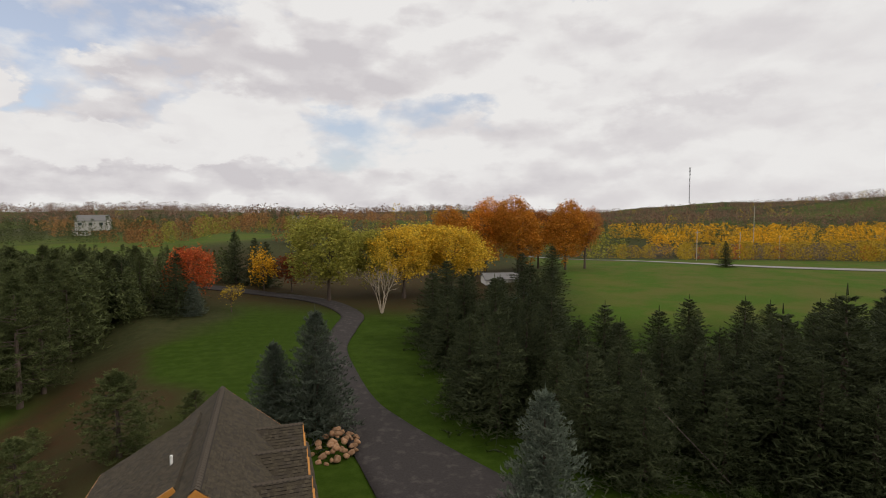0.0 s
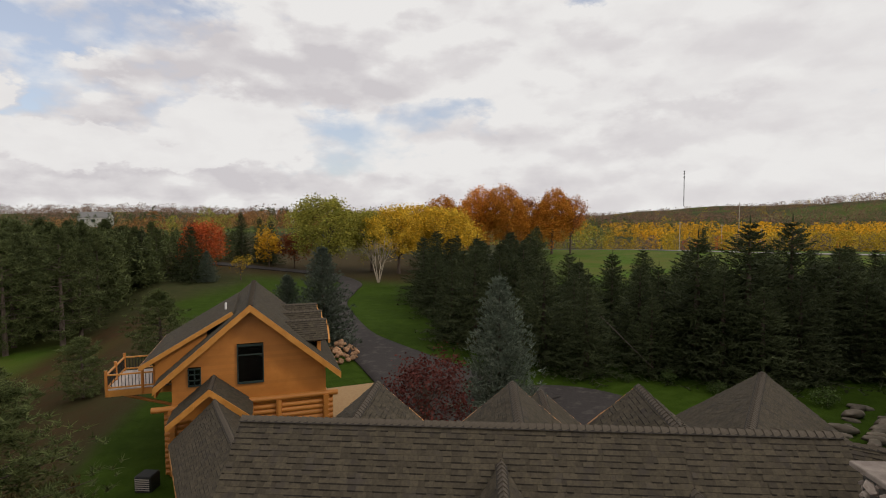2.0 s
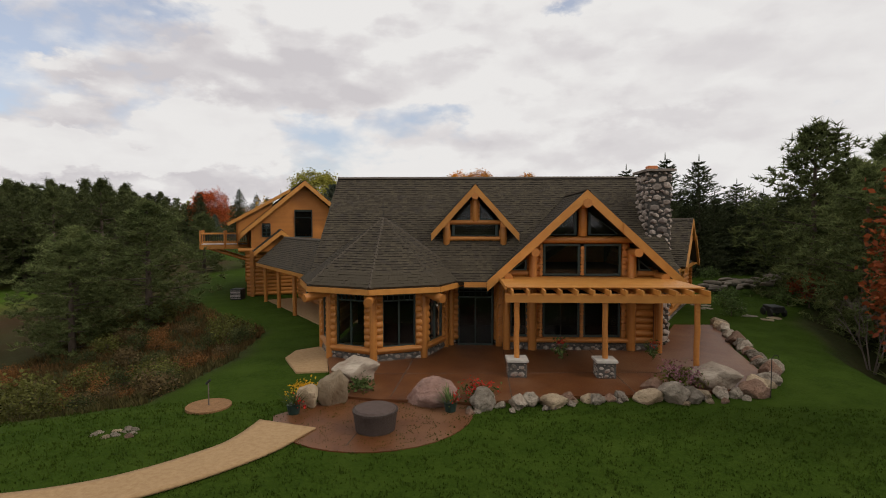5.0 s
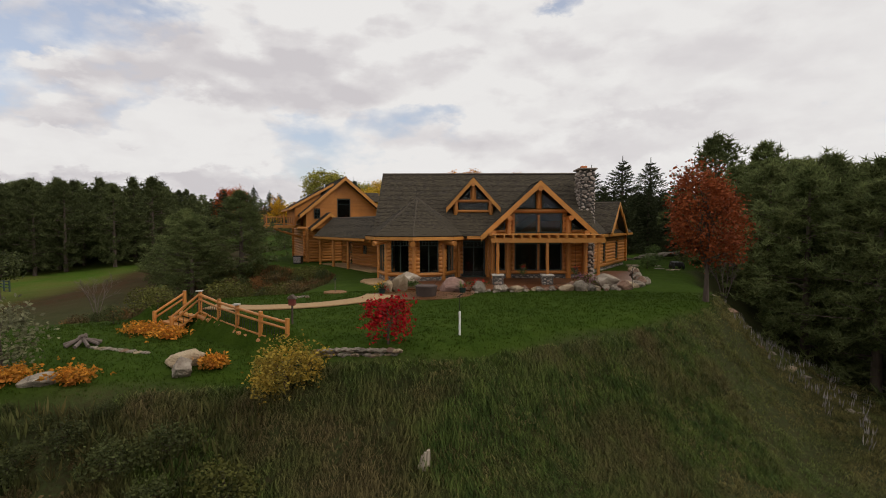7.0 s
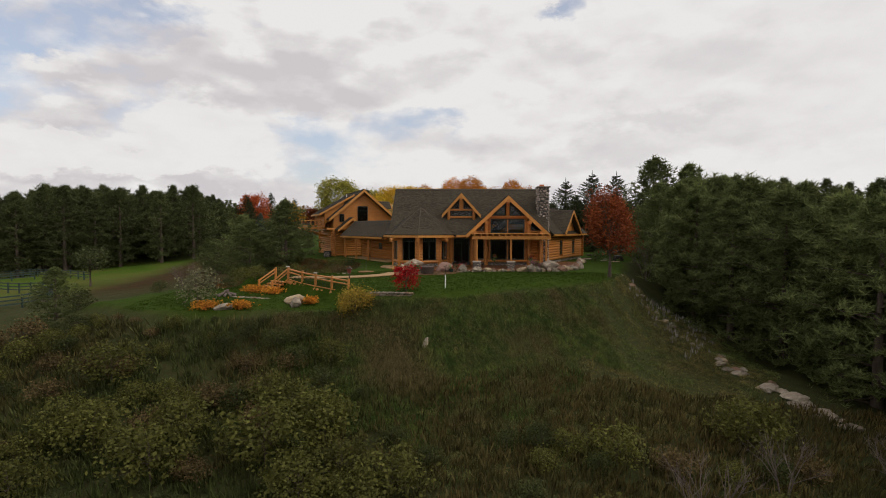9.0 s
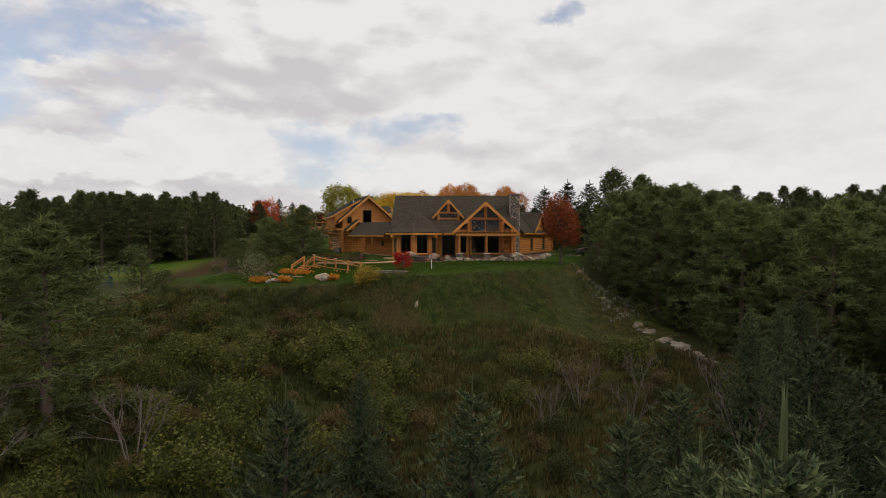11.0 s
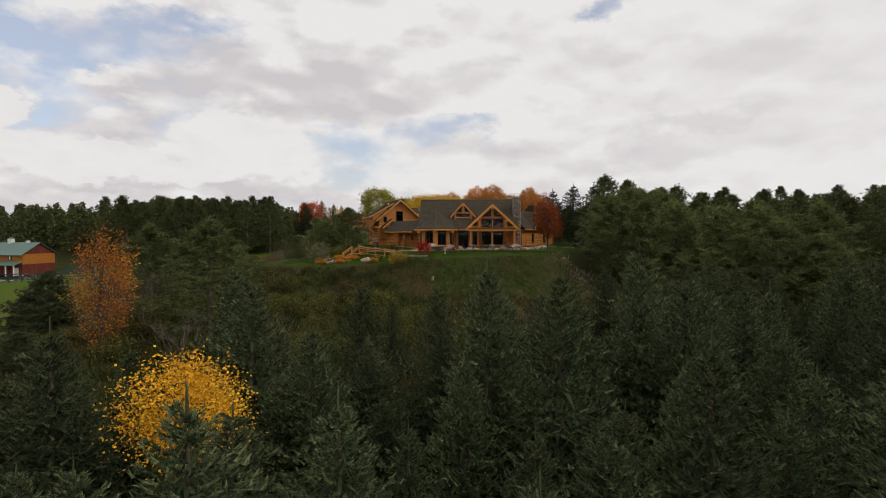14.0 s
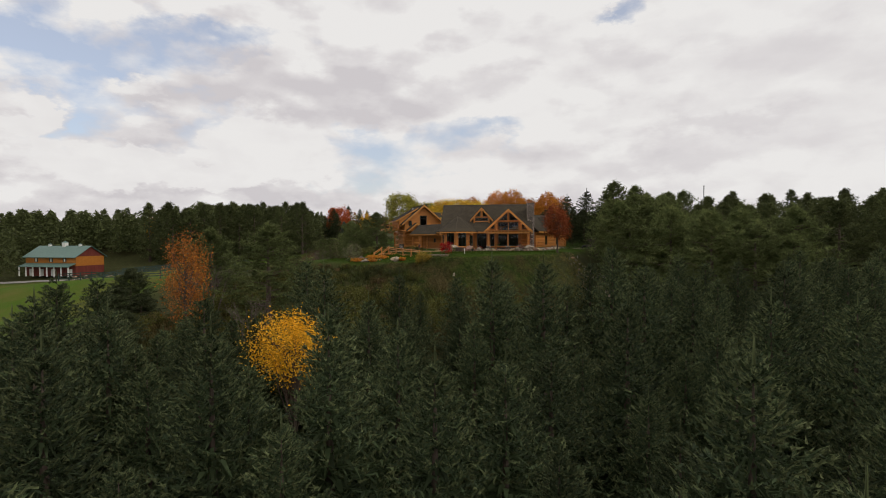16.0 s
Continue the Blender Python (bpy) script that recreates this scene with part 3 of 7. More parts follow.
def conifer_crown(rng, h, r, count, base=0.04, droop=0.3, twigs=4, shape=0.85, ends=None, rise=0.6, finger=0.036, fingers=2):
    """Branches in a loose spiral up the stem, each a flat spray whose twigs carry short upturned fingers of needles."""
    out = []
    up = np.array([0, 0, 1.0])
    for i in range(count):
        f = base + (0.975 - base) * (i / (count - 1)) ** 0.92
        z = h * f + rng.uniform(-0.015, 0.015) * h
        Lb = (r * (1 - f) ** shape + 0.03 * r) * rng.uniform(0.72, 1.12)
        a = i * 2.399 + rng.uniform(-0.35, 0.35)
        dr = (droop + rng.uniform(-0.15, 0.15)) * (1 - f) - rise * f
        k = np.linspace(0.3, 1, twigs)
        side, fwd = np.array([-math.sin(a), math.cos(a), 0]), np.array([math.cos(a), math.sin(a), 0])
        P = fwd * (Lb * k)[:, None]
        P[:, 2] = z - dr * Lb * k + (0.25 * abs(dr) + 0.1) * Lb * k ** 3
        spread = Lb * 0.40 * (1.12 - 0.8 * k) + 0.015 * r
        nodes, tips = [P[:-1]], [P[-1:]]
        for sg in (-1, 1):
            S = P + side * sg * spread[:, None] * rng.uniform(0.6, 1.25, (twigs, 1)) + fwd * spread[:, None] * rng.uniform(0.3, 0.9, (twigs, 1))
            S[:, 2] -= spread * rng.uniform(-0.1, 0.4, twigs)
            out.append(blades(P - fwd * Lb * 0.05, S, 0.04 * Lb + 0.02 * np.ones(twigs), rng.normal(0, 0.3, (twigs, 3)) + up))
            nodes.append(P + (S - P) * rng.uniform(0.35, 0.7, (twigs, 1)))
            tips.append(S)
        out.append(blades(np.array([[0, 0, z]]), P[-1:], [0.06 * Lb]))
        for group, keep in ((np.concatenate(nodes), out), (np.concatenate(tips), out if ends is None else ends)):
            b = np.repeat(group, fingers, 0)
            n = len(b)
            d = fwd * rng.uniform(0.1, 0.8, (n, 1)) + side * rng.normal(0, 0.4, (n, 1)) + up * rng.uniform(0.15, 0.95, (n, 1))
            d /= np.linalg.norm(d, axis=1)[:, None]
            ln = finger * h * (0.45 + 0.55 * (1 - f)) * rng.uniform(0.6, 1.25, n)
            keep.append(blades(b - d * ln[:, None] * 0.35, b + d * ln[:, None] * 0.8, 0.45 * ln, rng.normal(0, 1, (n, 3))))
    a = np.arange(9) * 2.4
    b = np.stack([0 * a, 0 * a, h * np.repeat([0.9, 0.945, 0.985], 3)], 1)
    d = np.stack([np.cos(a) * 0.5, np.sin(a) * 0.5, np.repeat([0.7, 0.9, 3.0], 3)], 1) * 0.024 * h
    d[6:, :2] *= 0.15
    (out if ends is None else ends).append(blades(b, b + d, 0.008 * h * np.ones(9), np.stack([np.cos(a + 1), np.sin(a + 1), 0 * a], 1)))
    return out


def dense_heart(rng, h, r):
    """Closely set inner twigs that close the crown round the stem."""
    n = 420
    f = rng.uniform(0.03, 0.9, n)
    a = rng.uniform(0, 6.283, n)
    R = r * (1 - f) ** 0.9 * rng.uniform(0.1, 0.5, n)
    p = np.stack([np.cos(a) * R, np.sin(a) * R, h * f], 1)
    d = np.stack([np.cos(a) * 0.55, np.sin(a) * 0.55, rng.uniform(-1.0, 0.5, n)], 1) * (0.5 * r * (1.1 - f))[:, None]
    return [blades(p - d * 0.5, p + d * 0.6, 0.13 * r * (1.1 - f), np.stack([np.cos(a), np.sin(a), 0 * a], 1) + rng.normal(0, 0.4, (n, 3)))]


def tufts(rng, centers, size, k=8, flat=0.6):
    """Star-shaped tufts of needle blades at the centers."""
    n = len(centers)
    d = rng.normal(0, 1, (n, k, 3))
    d[..., 2] = np.abs(d[..., 2]) * flat + 0.05
    d /= np.linalg.norm(d, axis=2)[..., None]
    ln = size * rng.uniform(0.6, 1.25, (n, k, 1))
    b = np.repeat(centers[:, None], k, 1) - d * ln * 0.25
    t = b + d * ln * 1.25
    side = rng.normal(0, 1, (n * k, 3))
    return blades(b.reshape(-1, 3), t.reshape(-1, 3), 0.2 * size * np.ones(n * k), side)


def pine_crown(rng, h, r, limbs, base=0.25, tuft=0.5, per=5, twin=2, k=10):
    """Limbs all round the stem that bear soft plumes of tufts, rising at their ends."""
    C, wood = [], Mesh()
    for i in range(limbs):
        t = i / limbs
        f = base + (0.98 - base) * t
        a = i * 2.4 + rng.uniform(-0.4, 0.4)
        R = r * ((1 - t ** 2.4) * min(1, 0.62 + 1.3 * t) + 0.06) * rng.uniform(0.5, 1.16)
        lift = rng.uniform(0.0, 0.35) + 0.45 * t
        fwd, side = np.array([math.cos(a), math.sin(a), 0]), np.array([-math.sin(a), math.cos(a), 0])
        for q in np.linspace(0.45, 1, per):
            wide = 0.32 * R * (1.25 - 0.7 * q)
            for _ in range(twin):
                p = fwd * R * (q + rng.normal(0, 0.05)) + side * rng.uniform(-1, 1) * wide
                p[2] = h * f + lift * R * q ** 1.5 + rng.normal(0, 0.05 * r) - 0.12 * R * q
                C.append(p)
        if i % 3 == 0:
            wood.tube((0, 0, h * f), (fwd[0] * R * 0.85, fwd[1] * R * 0.85, h * f + (lift * 0.7 - 0.1) * R), 0.015 * r + 0.01, 0.01, 4, False)
    C += [np.array([0, 0, h * z]) for z in (0.96, 0.98, 1.0)]
    return [tufts(rng, np.array(C), tuft, k, 0.9)], wood


def leaf_cloud(rng, centers, spread, n, size, flat=0.5):
    """n leaf blades scattered round each of the centers."""
    c = np.repeat(np.asarray(centers), n, 0)
    p = c + rng.normal(0, 1, c.shape) * spread
    d = rng.normal(0, 1, c.shape)
    d[:, 2] = d[:, 2] * flat - 0.2
    d /= np.linalg.norm(d, axis=1)[:, None]
    ln = size * rng.uniform(0.6, 1.4, (len(p), 1))
    return blades(p, p + d * ln, 0.62 * ln[:, 0], rng.normal(0, 1, c.shape))


def crown_points(rng, n, rx, rz, zc, hollow=0.45, lumps=9):
    """Points in a lumpy crown: more near its skin, with gaps."""
    L = rng.normal(0, 1, (lumps, 3))
    L /= np.linalg.norm(L, axis=1)[:, None]
    d = rng.normal(0, 1, (n * 3, 3))
    d /= np.linalg.norm(d, axis=1)[:, None]
    bump = 0.60 + 0.50 * np.max(np.clip(d @ L.T, 0, 1) ** 4, axis=1)
    rad = rng.uniform(hollow, 1, len(d)) ** 0.6 * bump
    keep = np.argsort(rng.uniform(0, 1, len(d)) + 0.2 * (d[:, 2] < -0.6))[:n]
    p = d[keep] * rad[keep][:, None]
    return p * np.array([rx, rx, rz]) + np.array([0, 0, zc])


def limbs_mesh(rng, pts, h0, r0, count, bend=0.3, trunk_top=None):
    """A tapered trunk with limbs that reach towards points of the crown."""
    m = Mesh()
    top = trunk_top or max(p[2] for p in pts) * 0.7
    z = np.linspace(0, top, 6)
    wob = np.cumsum(rng.normal(0, 0.03 * top * bend, (6, 2)), 0) * (z / top)[:, None]
    for i in range(5):
        m.tube((*wob[i], z[i]), (*wob[i + 1], z[i + 1]), r0 * (1.25 if i == 0 else 1) * (1 - 0.75 * z[i] / top), r0 * (1 - 0.75 * z[i + 1] / top), 7, False)
    for p in pts[rng.choice(len(pts), min(count, len(pts)), False)]:
        s = rng.uniform(h0, 0.9)
        a = np.array([np.interp(s * top, z, wob[:, 0]), np.interp(s * top, z, wob[:, 1]), s * top])
        if p[2] < a[2]:
            a[2] = max(0.2 * top, p[2] - 0.3 * np.hypot(*p[:2]))
        mid = a + (p - a) * 0.5 + np.array([0, 0, 0.08 * np.linalg.norm(p - a)])
        rr = r0 * 0.32 * rng.uniform(0.6, 1.1)
        m.tube(a, mid, rr, rr * 0.6, 5, False)
        m.tube(mid, p, rr * 0.6, rr * 0.15, 4, False)
    return m


def plant(tpl, x, y, size=1.0, turn=None, sink=0.0, z=None, tilt=0.0, wide=1.0):
    """Stand a template, or a copy of it, on the ground."""
    a = RNG.uniform(0, 360) if turn is None else turn
    m = pose(x, y, (gz(x, y) if z is None else z) - sink, tilt, 0, a) @ Matrix.Diagonal((size * wide, size * wide, size, 1))
    if not tpl.get("used"):
        tpl["used"] = 1
        tpl.matrix_basis = m
        return tpl
    o = copy_thing(tpl, m)
    return o


def plant_to(tpl, x, y, top, h, **kw):
    """Stand a template of height h so that its tip reaches the height top."""
    return plant(tpl, x, y, max(0.15, (top - gz(x, y)) / h), **kw)


def tree_thing(name, label, category, group, trunk, crown, bark, leaf=None):
    t = thing(name, label, category, group)
    trunk.put("trunk", bark, t, "", True)
    ob_of("crown", crown, t)
    return t


def spruce_tpl(seed, h, r, count, mat, label, group, name="spruce_tree", tip_mat=None, **kw):
    rng = np.random.default_rng(seed)
    tr = Mesh().tube((0, 0, -0.3), (0, 0, h * 0.95), 0.022 * h + 0.03, 0.01, 6, False)
    ends = [] if tip_mat else None
    q = conifer_crown(rng, h, r, count, ends=ends, **kw) + dense_heart(rng, h, r)
    return tree_thing(name, label, "tree", group, tr, mesh_of("crown", q, mat, ends, tip_mat, True), M_BARK)


def pine_tpl(seed, h, r, limbs, mat, label, group, **kw):
    rng = np.random.default_rng(seed)
    q, wood = pine_crown(rng, h, r, limbs, **kw)
    wood.tube((0, 0, -0.4), (0, 0, h * 0.96), 0.02 * h + 0.03, 0.02, 7, False)
    return tree_thing("pine_tree", label, "tree", group, wood, mesh_of("crown", q, mat, needles=True), M_BARK)


def leaf_tree_tpl(seed, h, rx, rz, zc, clusters, per, leaf, mat, name, label, group, r0=None, bark=None, limbs=26, hollow=0.45, spread=None):
    rng = np.random.default_rng(seed)
    pts = crown_points(rng, clusters, rx, rz, zc, hollow)
    wood = limbs_mesh(rng, pts, 0.3, r0 or 0.02 * h + 0.04, limbs, trunk_top=zc + 0.3 * rz)
    q = [leaf_cloud(rng, pts, spread or rx * 0.09, per, leaf)]
    return tree_thing(name, label, "tree" if "tree" in name else "shrub", group, wood, mesh_of("crown", q, mat), bark or M_BARK)


# ------------------------------------------------------------------ building parts
UNIT_LOG = Mesh().tube((-0.5, 0, 0), (0.5, 0, 0), 0.5, 0.5, 10).data("log", M_LOG, True)
UNIT_LOG.polygons.foreach_set("use_smooth", [len(p.vertices) == 4 for p in UNIT_LOG.polygons])


def log_between(parent, a, b, d, name="log", label=""):
    a, b = Vector(a), Vector(b)
    q = (b - a).to_track_quat("X", "Z").to_matrix().to_4x4()
    o = ob_of(name, UNIT_LOG, parent, Matrix.Translation((a + b) / 2) @ q @ Matrix.Diagonal(((b - a).length, d, d, 1)))
    return tagged(o, label) if label else o


def log_wall(parent, p0, p1, z0, z1, openings=(), d=0.30, pitch=0.27, over=0.0, top=None):
    """Courses of round logs from p0 to p1 (x, y), left open at (s0, s1, za, zb)."""
    p0, p1 = Vector((*p0, 0)), Vector((*p1, 0))
    ln = (p1 - p0).length
    u = (p1 - p0) / ln
    n = max(1, int(round((z1 - z0) / pitch)))
    h = (z1 - z0) / n
    for i in range(n):
        z = z0 + (i + 0.5) * h
        lo, hi = (-over, ln + over) if top is None else top(z + h * 0.4)
        if hi - lo < 0.15:
            continue
        cuts = sorted((a, b) for a, b, za, zb in openings if za - 0.02 < z < zb + 0.02)
        s = lo
        for a, b in cuts + [(hi, hi)]:
            e = min(a, hi)
            if e - s > 0.12:
                log_between(parent, p0 + u * s + Vector((0, 0, z)), p0 + u * e + Vector((0, 0, z)), d * random.uniform(0.97, 1.06))
            s = max(s, b)


def window(parent, m, w, h, cols=1, rows=1, top_lights=0, shape=None, frame_w=0.07, name="window"):
    """A framed window on the middle of its sill at m; its outside looks along -y. shape: corners (x, z) if not a rectangle."""
    pts = shape or [(-w / 2, 0), (w / 2, 0), (w / 2, h), (-w / 2, h)]
    c = Vector((sum(p[0] for p in pts) / len(pts), sum(p[1] for p in pts) / len(pts)))
    fr = Mesh()
    for (x0, z0), (x1, z1) in zip(pts, pts[1:] + pts[:1]):
        a, b = Vector((x0, z0)), Vector((x1, z1))
        k = frame_w * 1.5 / max((a - c).length, 0.2)
        k2 = frame_w * 1.5 / max((b - c).length, 0.2)
        ai, bi = a + (c - a) * k, b + (c - b) * k2
        fr.prism([m @ Vector((q.x, -0.05, q.y)) for q in (a, b, bi, ai)], m.to_3x3() @ Vector((0, 0.12, 0)))
    f = fr.put("window_frame" if name != "frame" else name, M_FRAME, parent)
    pane = Mesh()
    pane.prism([m @ Vector((x, 0.0, z)) for x, z in pts], m.to_3x3() @ Vector((0, 0.012, 0)))
    g = pane.put("pane", M_GLASS, f)
    g.visible_shadow = False
    if not shape:
        bars = []
        for i in range(1, cols):
            bars.append((-w / 2 + w * i / cols, 0, 0.05, h))
        for i in range(1, rows):
            bars.append((0, h * i / rows, w, 0.05))
        if top_lights:
            zt = h * 0.82
            bars.append((0, zt, w, 0.05))
            for i in range(1, top_lights):
                bars.append((-w / 2 + w * i / top_lights, zt, 0.025, h - zt))
            bars.append((0, (zt + h) / 2, w, 0.02))
        for x, z, bw, bh in bars:
            Mesh().box(m @ pose(x, -0.01, z - (0 if bh > bw else bh / 2)), bw, 0.07, bh).put("glazing_bar", M_FRAME, f)
    return f


def plane_axes(poly):
    a = [Vector(p) for p in poly]
    u = (a[1] - a[0]).normalized()
    n = (a[1] - a[0]).cross(a[2] - a[0]).normalized()
    if n.z < 0:
        n = -n
    v = n.cross(u)
    if v.dot(a[2] - a[0]) < 0:
        v = -v
    return a, u, v, n


SHINGLE_TAB = Mesh().add([(-0.5, 0, 0.006), (0.5, 0, 0.006), (0.5, 1.05, 0), (-0.5, 1.05, 0), (-0.5, 0, -0.02), (0.5, 0, -0.02)],
                         [(0, 1, 2, 3), (4, 5, 1, 0)]).data("shingle", M_SHINGLE)


def roof_plane(parent, poly, thick=0.16, singles=0, tab=0.2, expo=0.15, seed=1, name="roof", skip=None):
    """A roof slope whose first edge is the eave: a slab, and courses of asphalt tabs proud of it."""
    a, u, v, n = plane_axes(poly)
    slab = Mesh().prism(a, -n * thick)
    r = slab.put(name, M_SHINGLE, parent)
    o = a[0]
    P = [((p - o).dot(u), (p - o).dot(v)) for p in a]
    rng = random.Random(seed)
    m, made, butt_shade = Mesh(), 0, Mesh()
    k, top = 0, max(p[1] for p in P)
    while k * expo < top - 0.03:
        t0 = k * expo
        tm = t0 + expo * 0.5
        xs = []
        for (s0, w0), (s1, w1) in zip(P, P[1:] + P[:1]):
            if (w0 > tm) != (w1 > tm):
                xs.append(s0 + (s1 - s0) * (tm - w0) / (w1 - w0))
        if len(xs) >= 2:
            lo, hi = min(xs), max(xs)
            s = lo - rng.uniform(0, tab)
            while s < hi:
                w = tab * rng.choice((0.6, 0.85, 1.0, 1.25))
                e0, e1 = max(s, lo), min(s + w - 0.012, hi)
                s += w
                if e1 - e0 < 0.04:
                    continue
                zz = rng.choice((0.012, 0.016, 0.03, 0.034))
                q = o + u * e0 + v * t0
                mid = o + u * ((e0 + e1) / 2) + v * t0
                if skip and skip(mid):
                    continue
                if made < singles:
                    made += 1
                    R = Matrix((u, v, n)).transposed().to_4x4()
                    ob_of("shingle", SHINGLE_TAB, r, Matrix.Translation(mid + n * zz) @ R @ Matrix.Diagonal((e1 - e0, min(expo, top - t0), 1, 1)))
                    continue
                hgt = min(expo * 1.05, top - t0)
                b0, b1 = q + n * zz, q + u * (e1 - e0) + n * zz
                m.add([b0, b1, b1 + v * hgt - n * (zz - 0.004), b0 + v * hgt - n * (zz - 0.004)], [(0, 1, 2, 3)])
                # butt edge of the tab, darkened and widened to paint its shadow line
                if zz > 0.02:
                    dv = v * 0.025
                    butt_shade.add([b0 - dv - n * (zz - 0.012), b1 - dv - n * (zz - 0.012), b1, b0], [(0, 1, 2, 3)])
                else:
                    butt_shade.add([b0 - n * zz, b1 - n * zz, b1, b0], [(0, 1, 2, 3)])
        k += 1
    tagged(m.put("shingles", M_SHINGLE, r), kind="stuff")
    tagged(butt_shade.put("butt_course", M_SHINGLE_SHADE, r), kind="stuff")
    return r


def ridge_cap(parent, a, b, w=0.16, step_len=0.2):
    a, b = Vector(a), Vector(b)
    d = b - a
    n = max(1, int(d.length / step_len))
    u = d.normalized()
    s = u.cross(Vector((0, 0, 1)))
    s = s.normalized() if s.length > 1e-3 else Vector((1, 0, 0))
    up = s.cross(u)
    q = d / n * 1.15
    piece = Mesh().add([-s * w - up * 0.05, up * 0.06, s * w - up * 0.05, q - s * w - up * 0.075, q + up * 0.025, q + s * w - up * 0.075],
                       [(0, 1, 4, 3), (1, 2, 5, 4), (0, 2, 1), (0, 3, 5, 2)]).data("ridge_shingle", M_RIDGE)
    # strip in the painted shade colour, showing as a dark line past the caps
    line = Mesh().prism([a - s * (w + 0.02) - up * 0.065, a + up * 0.012, a + s * (w + 0.02) - up * 0.065, a - up * 0.12], d).put("ridge_cap", M_SHINGLE_SHADE, parent)
    for i in range(n):
        ob_of("ridge_shingle", piece, line, Matrix.Translation(a + d * (i / n)))
    return line


def rake(parent, foot, apex, nrm, deep=0.36, thick=0.11, split=0.62, inset=0.0):
    """Two overlapping barge boards from foot to apex; nrm points out of the gable."""
    nrm = Vector(nrm).normalized()
    f, a = Vector(foot) + nrm * (0.04 - inset), Vector(apex) + nrm * (0.04 - inset)
    if inset:
        f, a = f - Vector((0, 0, 0.12)), a - Vector((0, 0, 0.12))
    dn = Vector((0, 0, -deep))
    m1 = f + (a - f) * split
    for p, q, off in ((f, m1 + (a - f) * 0.02, 0.05), (m1, a, 0.0)):
        Mesh().prism([p + nrm * off, q + nrm * off, q + dn + nrm * off, p + dn * 0.96 + nrm * off], nrm * -thick).put("barge_board", M_TRIM, parent)


def board(parent, a, b, w, h, mat=None, name="trim_board", label=""):
    """A squared timber from a to b, h high."""
    a, b = Vector(a), Vector(b)
    d = b - a
    side = d.cross(Vector((0, 0, 1))).normalized() * (w / 2) if abs(d.normalized().z) < 0.99 else Vector((w / 2, 0, 0))
    up = side.cross(d).normalized() * (h / 2)
    m = Mesh().add([p + x * side + y * up for p in (a, b) for x, y in ((-1, -1), (1, -1), (1, 1), (-1, 1))],
                   [(0, 1, 2, 3), (7, 6, 5, 4), (0, 4, 5, 1), (1, 5, 6, 2), (2, 6, 7, 3), (3, 7, 4, 0)])
    return m.put(name, mat or M_TRIM, parent, label)


STONES_DARK = [stone_data("stone", M_BASESTONE, s, 0.8, 1, 0.14) for s in range(5)]
STONES = [stone_data("stone", M_STONE, s, 0.8, 1, 0.14) for s in range(5)]


def stone_face(parent, p0, p1, z0, z1, out, size=0.24, seed=3, name="stone", bulge=0.6, stones=STONES_DARK):
    """Fieldstones of mixed size fitted into a strip from p0 to p1 (x, y); out: the way they face."""
    rng = random.Random(seed)
    p0, p1, out = Vector((*p0, 0)), Vector((*p1, 0)), Vector((*out, 0)).normalized()
    ln, hh = (p1 - p0).length, z1 - z0
    u = (p1 - p0) / ln
    done = []
    for k, tries in ((0.78, 5), (0.58, 9), (0.42, 16), (0.3, 30)):
        r = size * k
        for _ in range(int(tries * ln * hh / (r * r * 4)) + 4):
            rr_, asp = r * rng.uniform(0.85, 1.15), rng.uniform(0.75, 1.0)
            a = rng.uniform(min(rr_, ln / 2), max(ln - rr_, ln / 2))
            b = rng.uniform(min(rr_ * asp, hh / 2), max(hh - rr_ * asp, hh / 2))
            if any((a - c) ** 2 + ((b - d) * 1.15) ** 2 < (0.88 * (rr_ + e)) ** 2 for c, d, e in done):
                continue
            done.append((a, b, rr_))
            c = p0 + u * a + Vector((0, 0, z0 + b))
            R = Matrix((u, out, Vector((0, 0, 1)))).transposed().to_4x4() @ pose(0, 0, 0, 0, rng.uniform(-25, 25), 0)
            ob_of(name, rng.choice(stones), parent, Matrix.Translation(c + out * -0.02) @ R @ Matrix.Diagonal((rr_ * 2.1, size * bulge, rr_ * 2.3 * asp, 1)) @ pose(0, 0, -0.4, 0, 0, rng.choice((0, 90, 180, 270))))


# ------------------------------------------------------------------ the main log house
house = thing("log_house", "two-storey honey-coloured log house with brown shingle roofs", "house")
K = 0.861                                   # slope of the main roof
RX0, RX1, RY, RZ = -11.06, 3.80, 4.58, 7.54   # main ridge
EY, EZ = -0.75, 2.95                        # front eave


def main_z(y):
    return RZ - K * abs(y - RY)


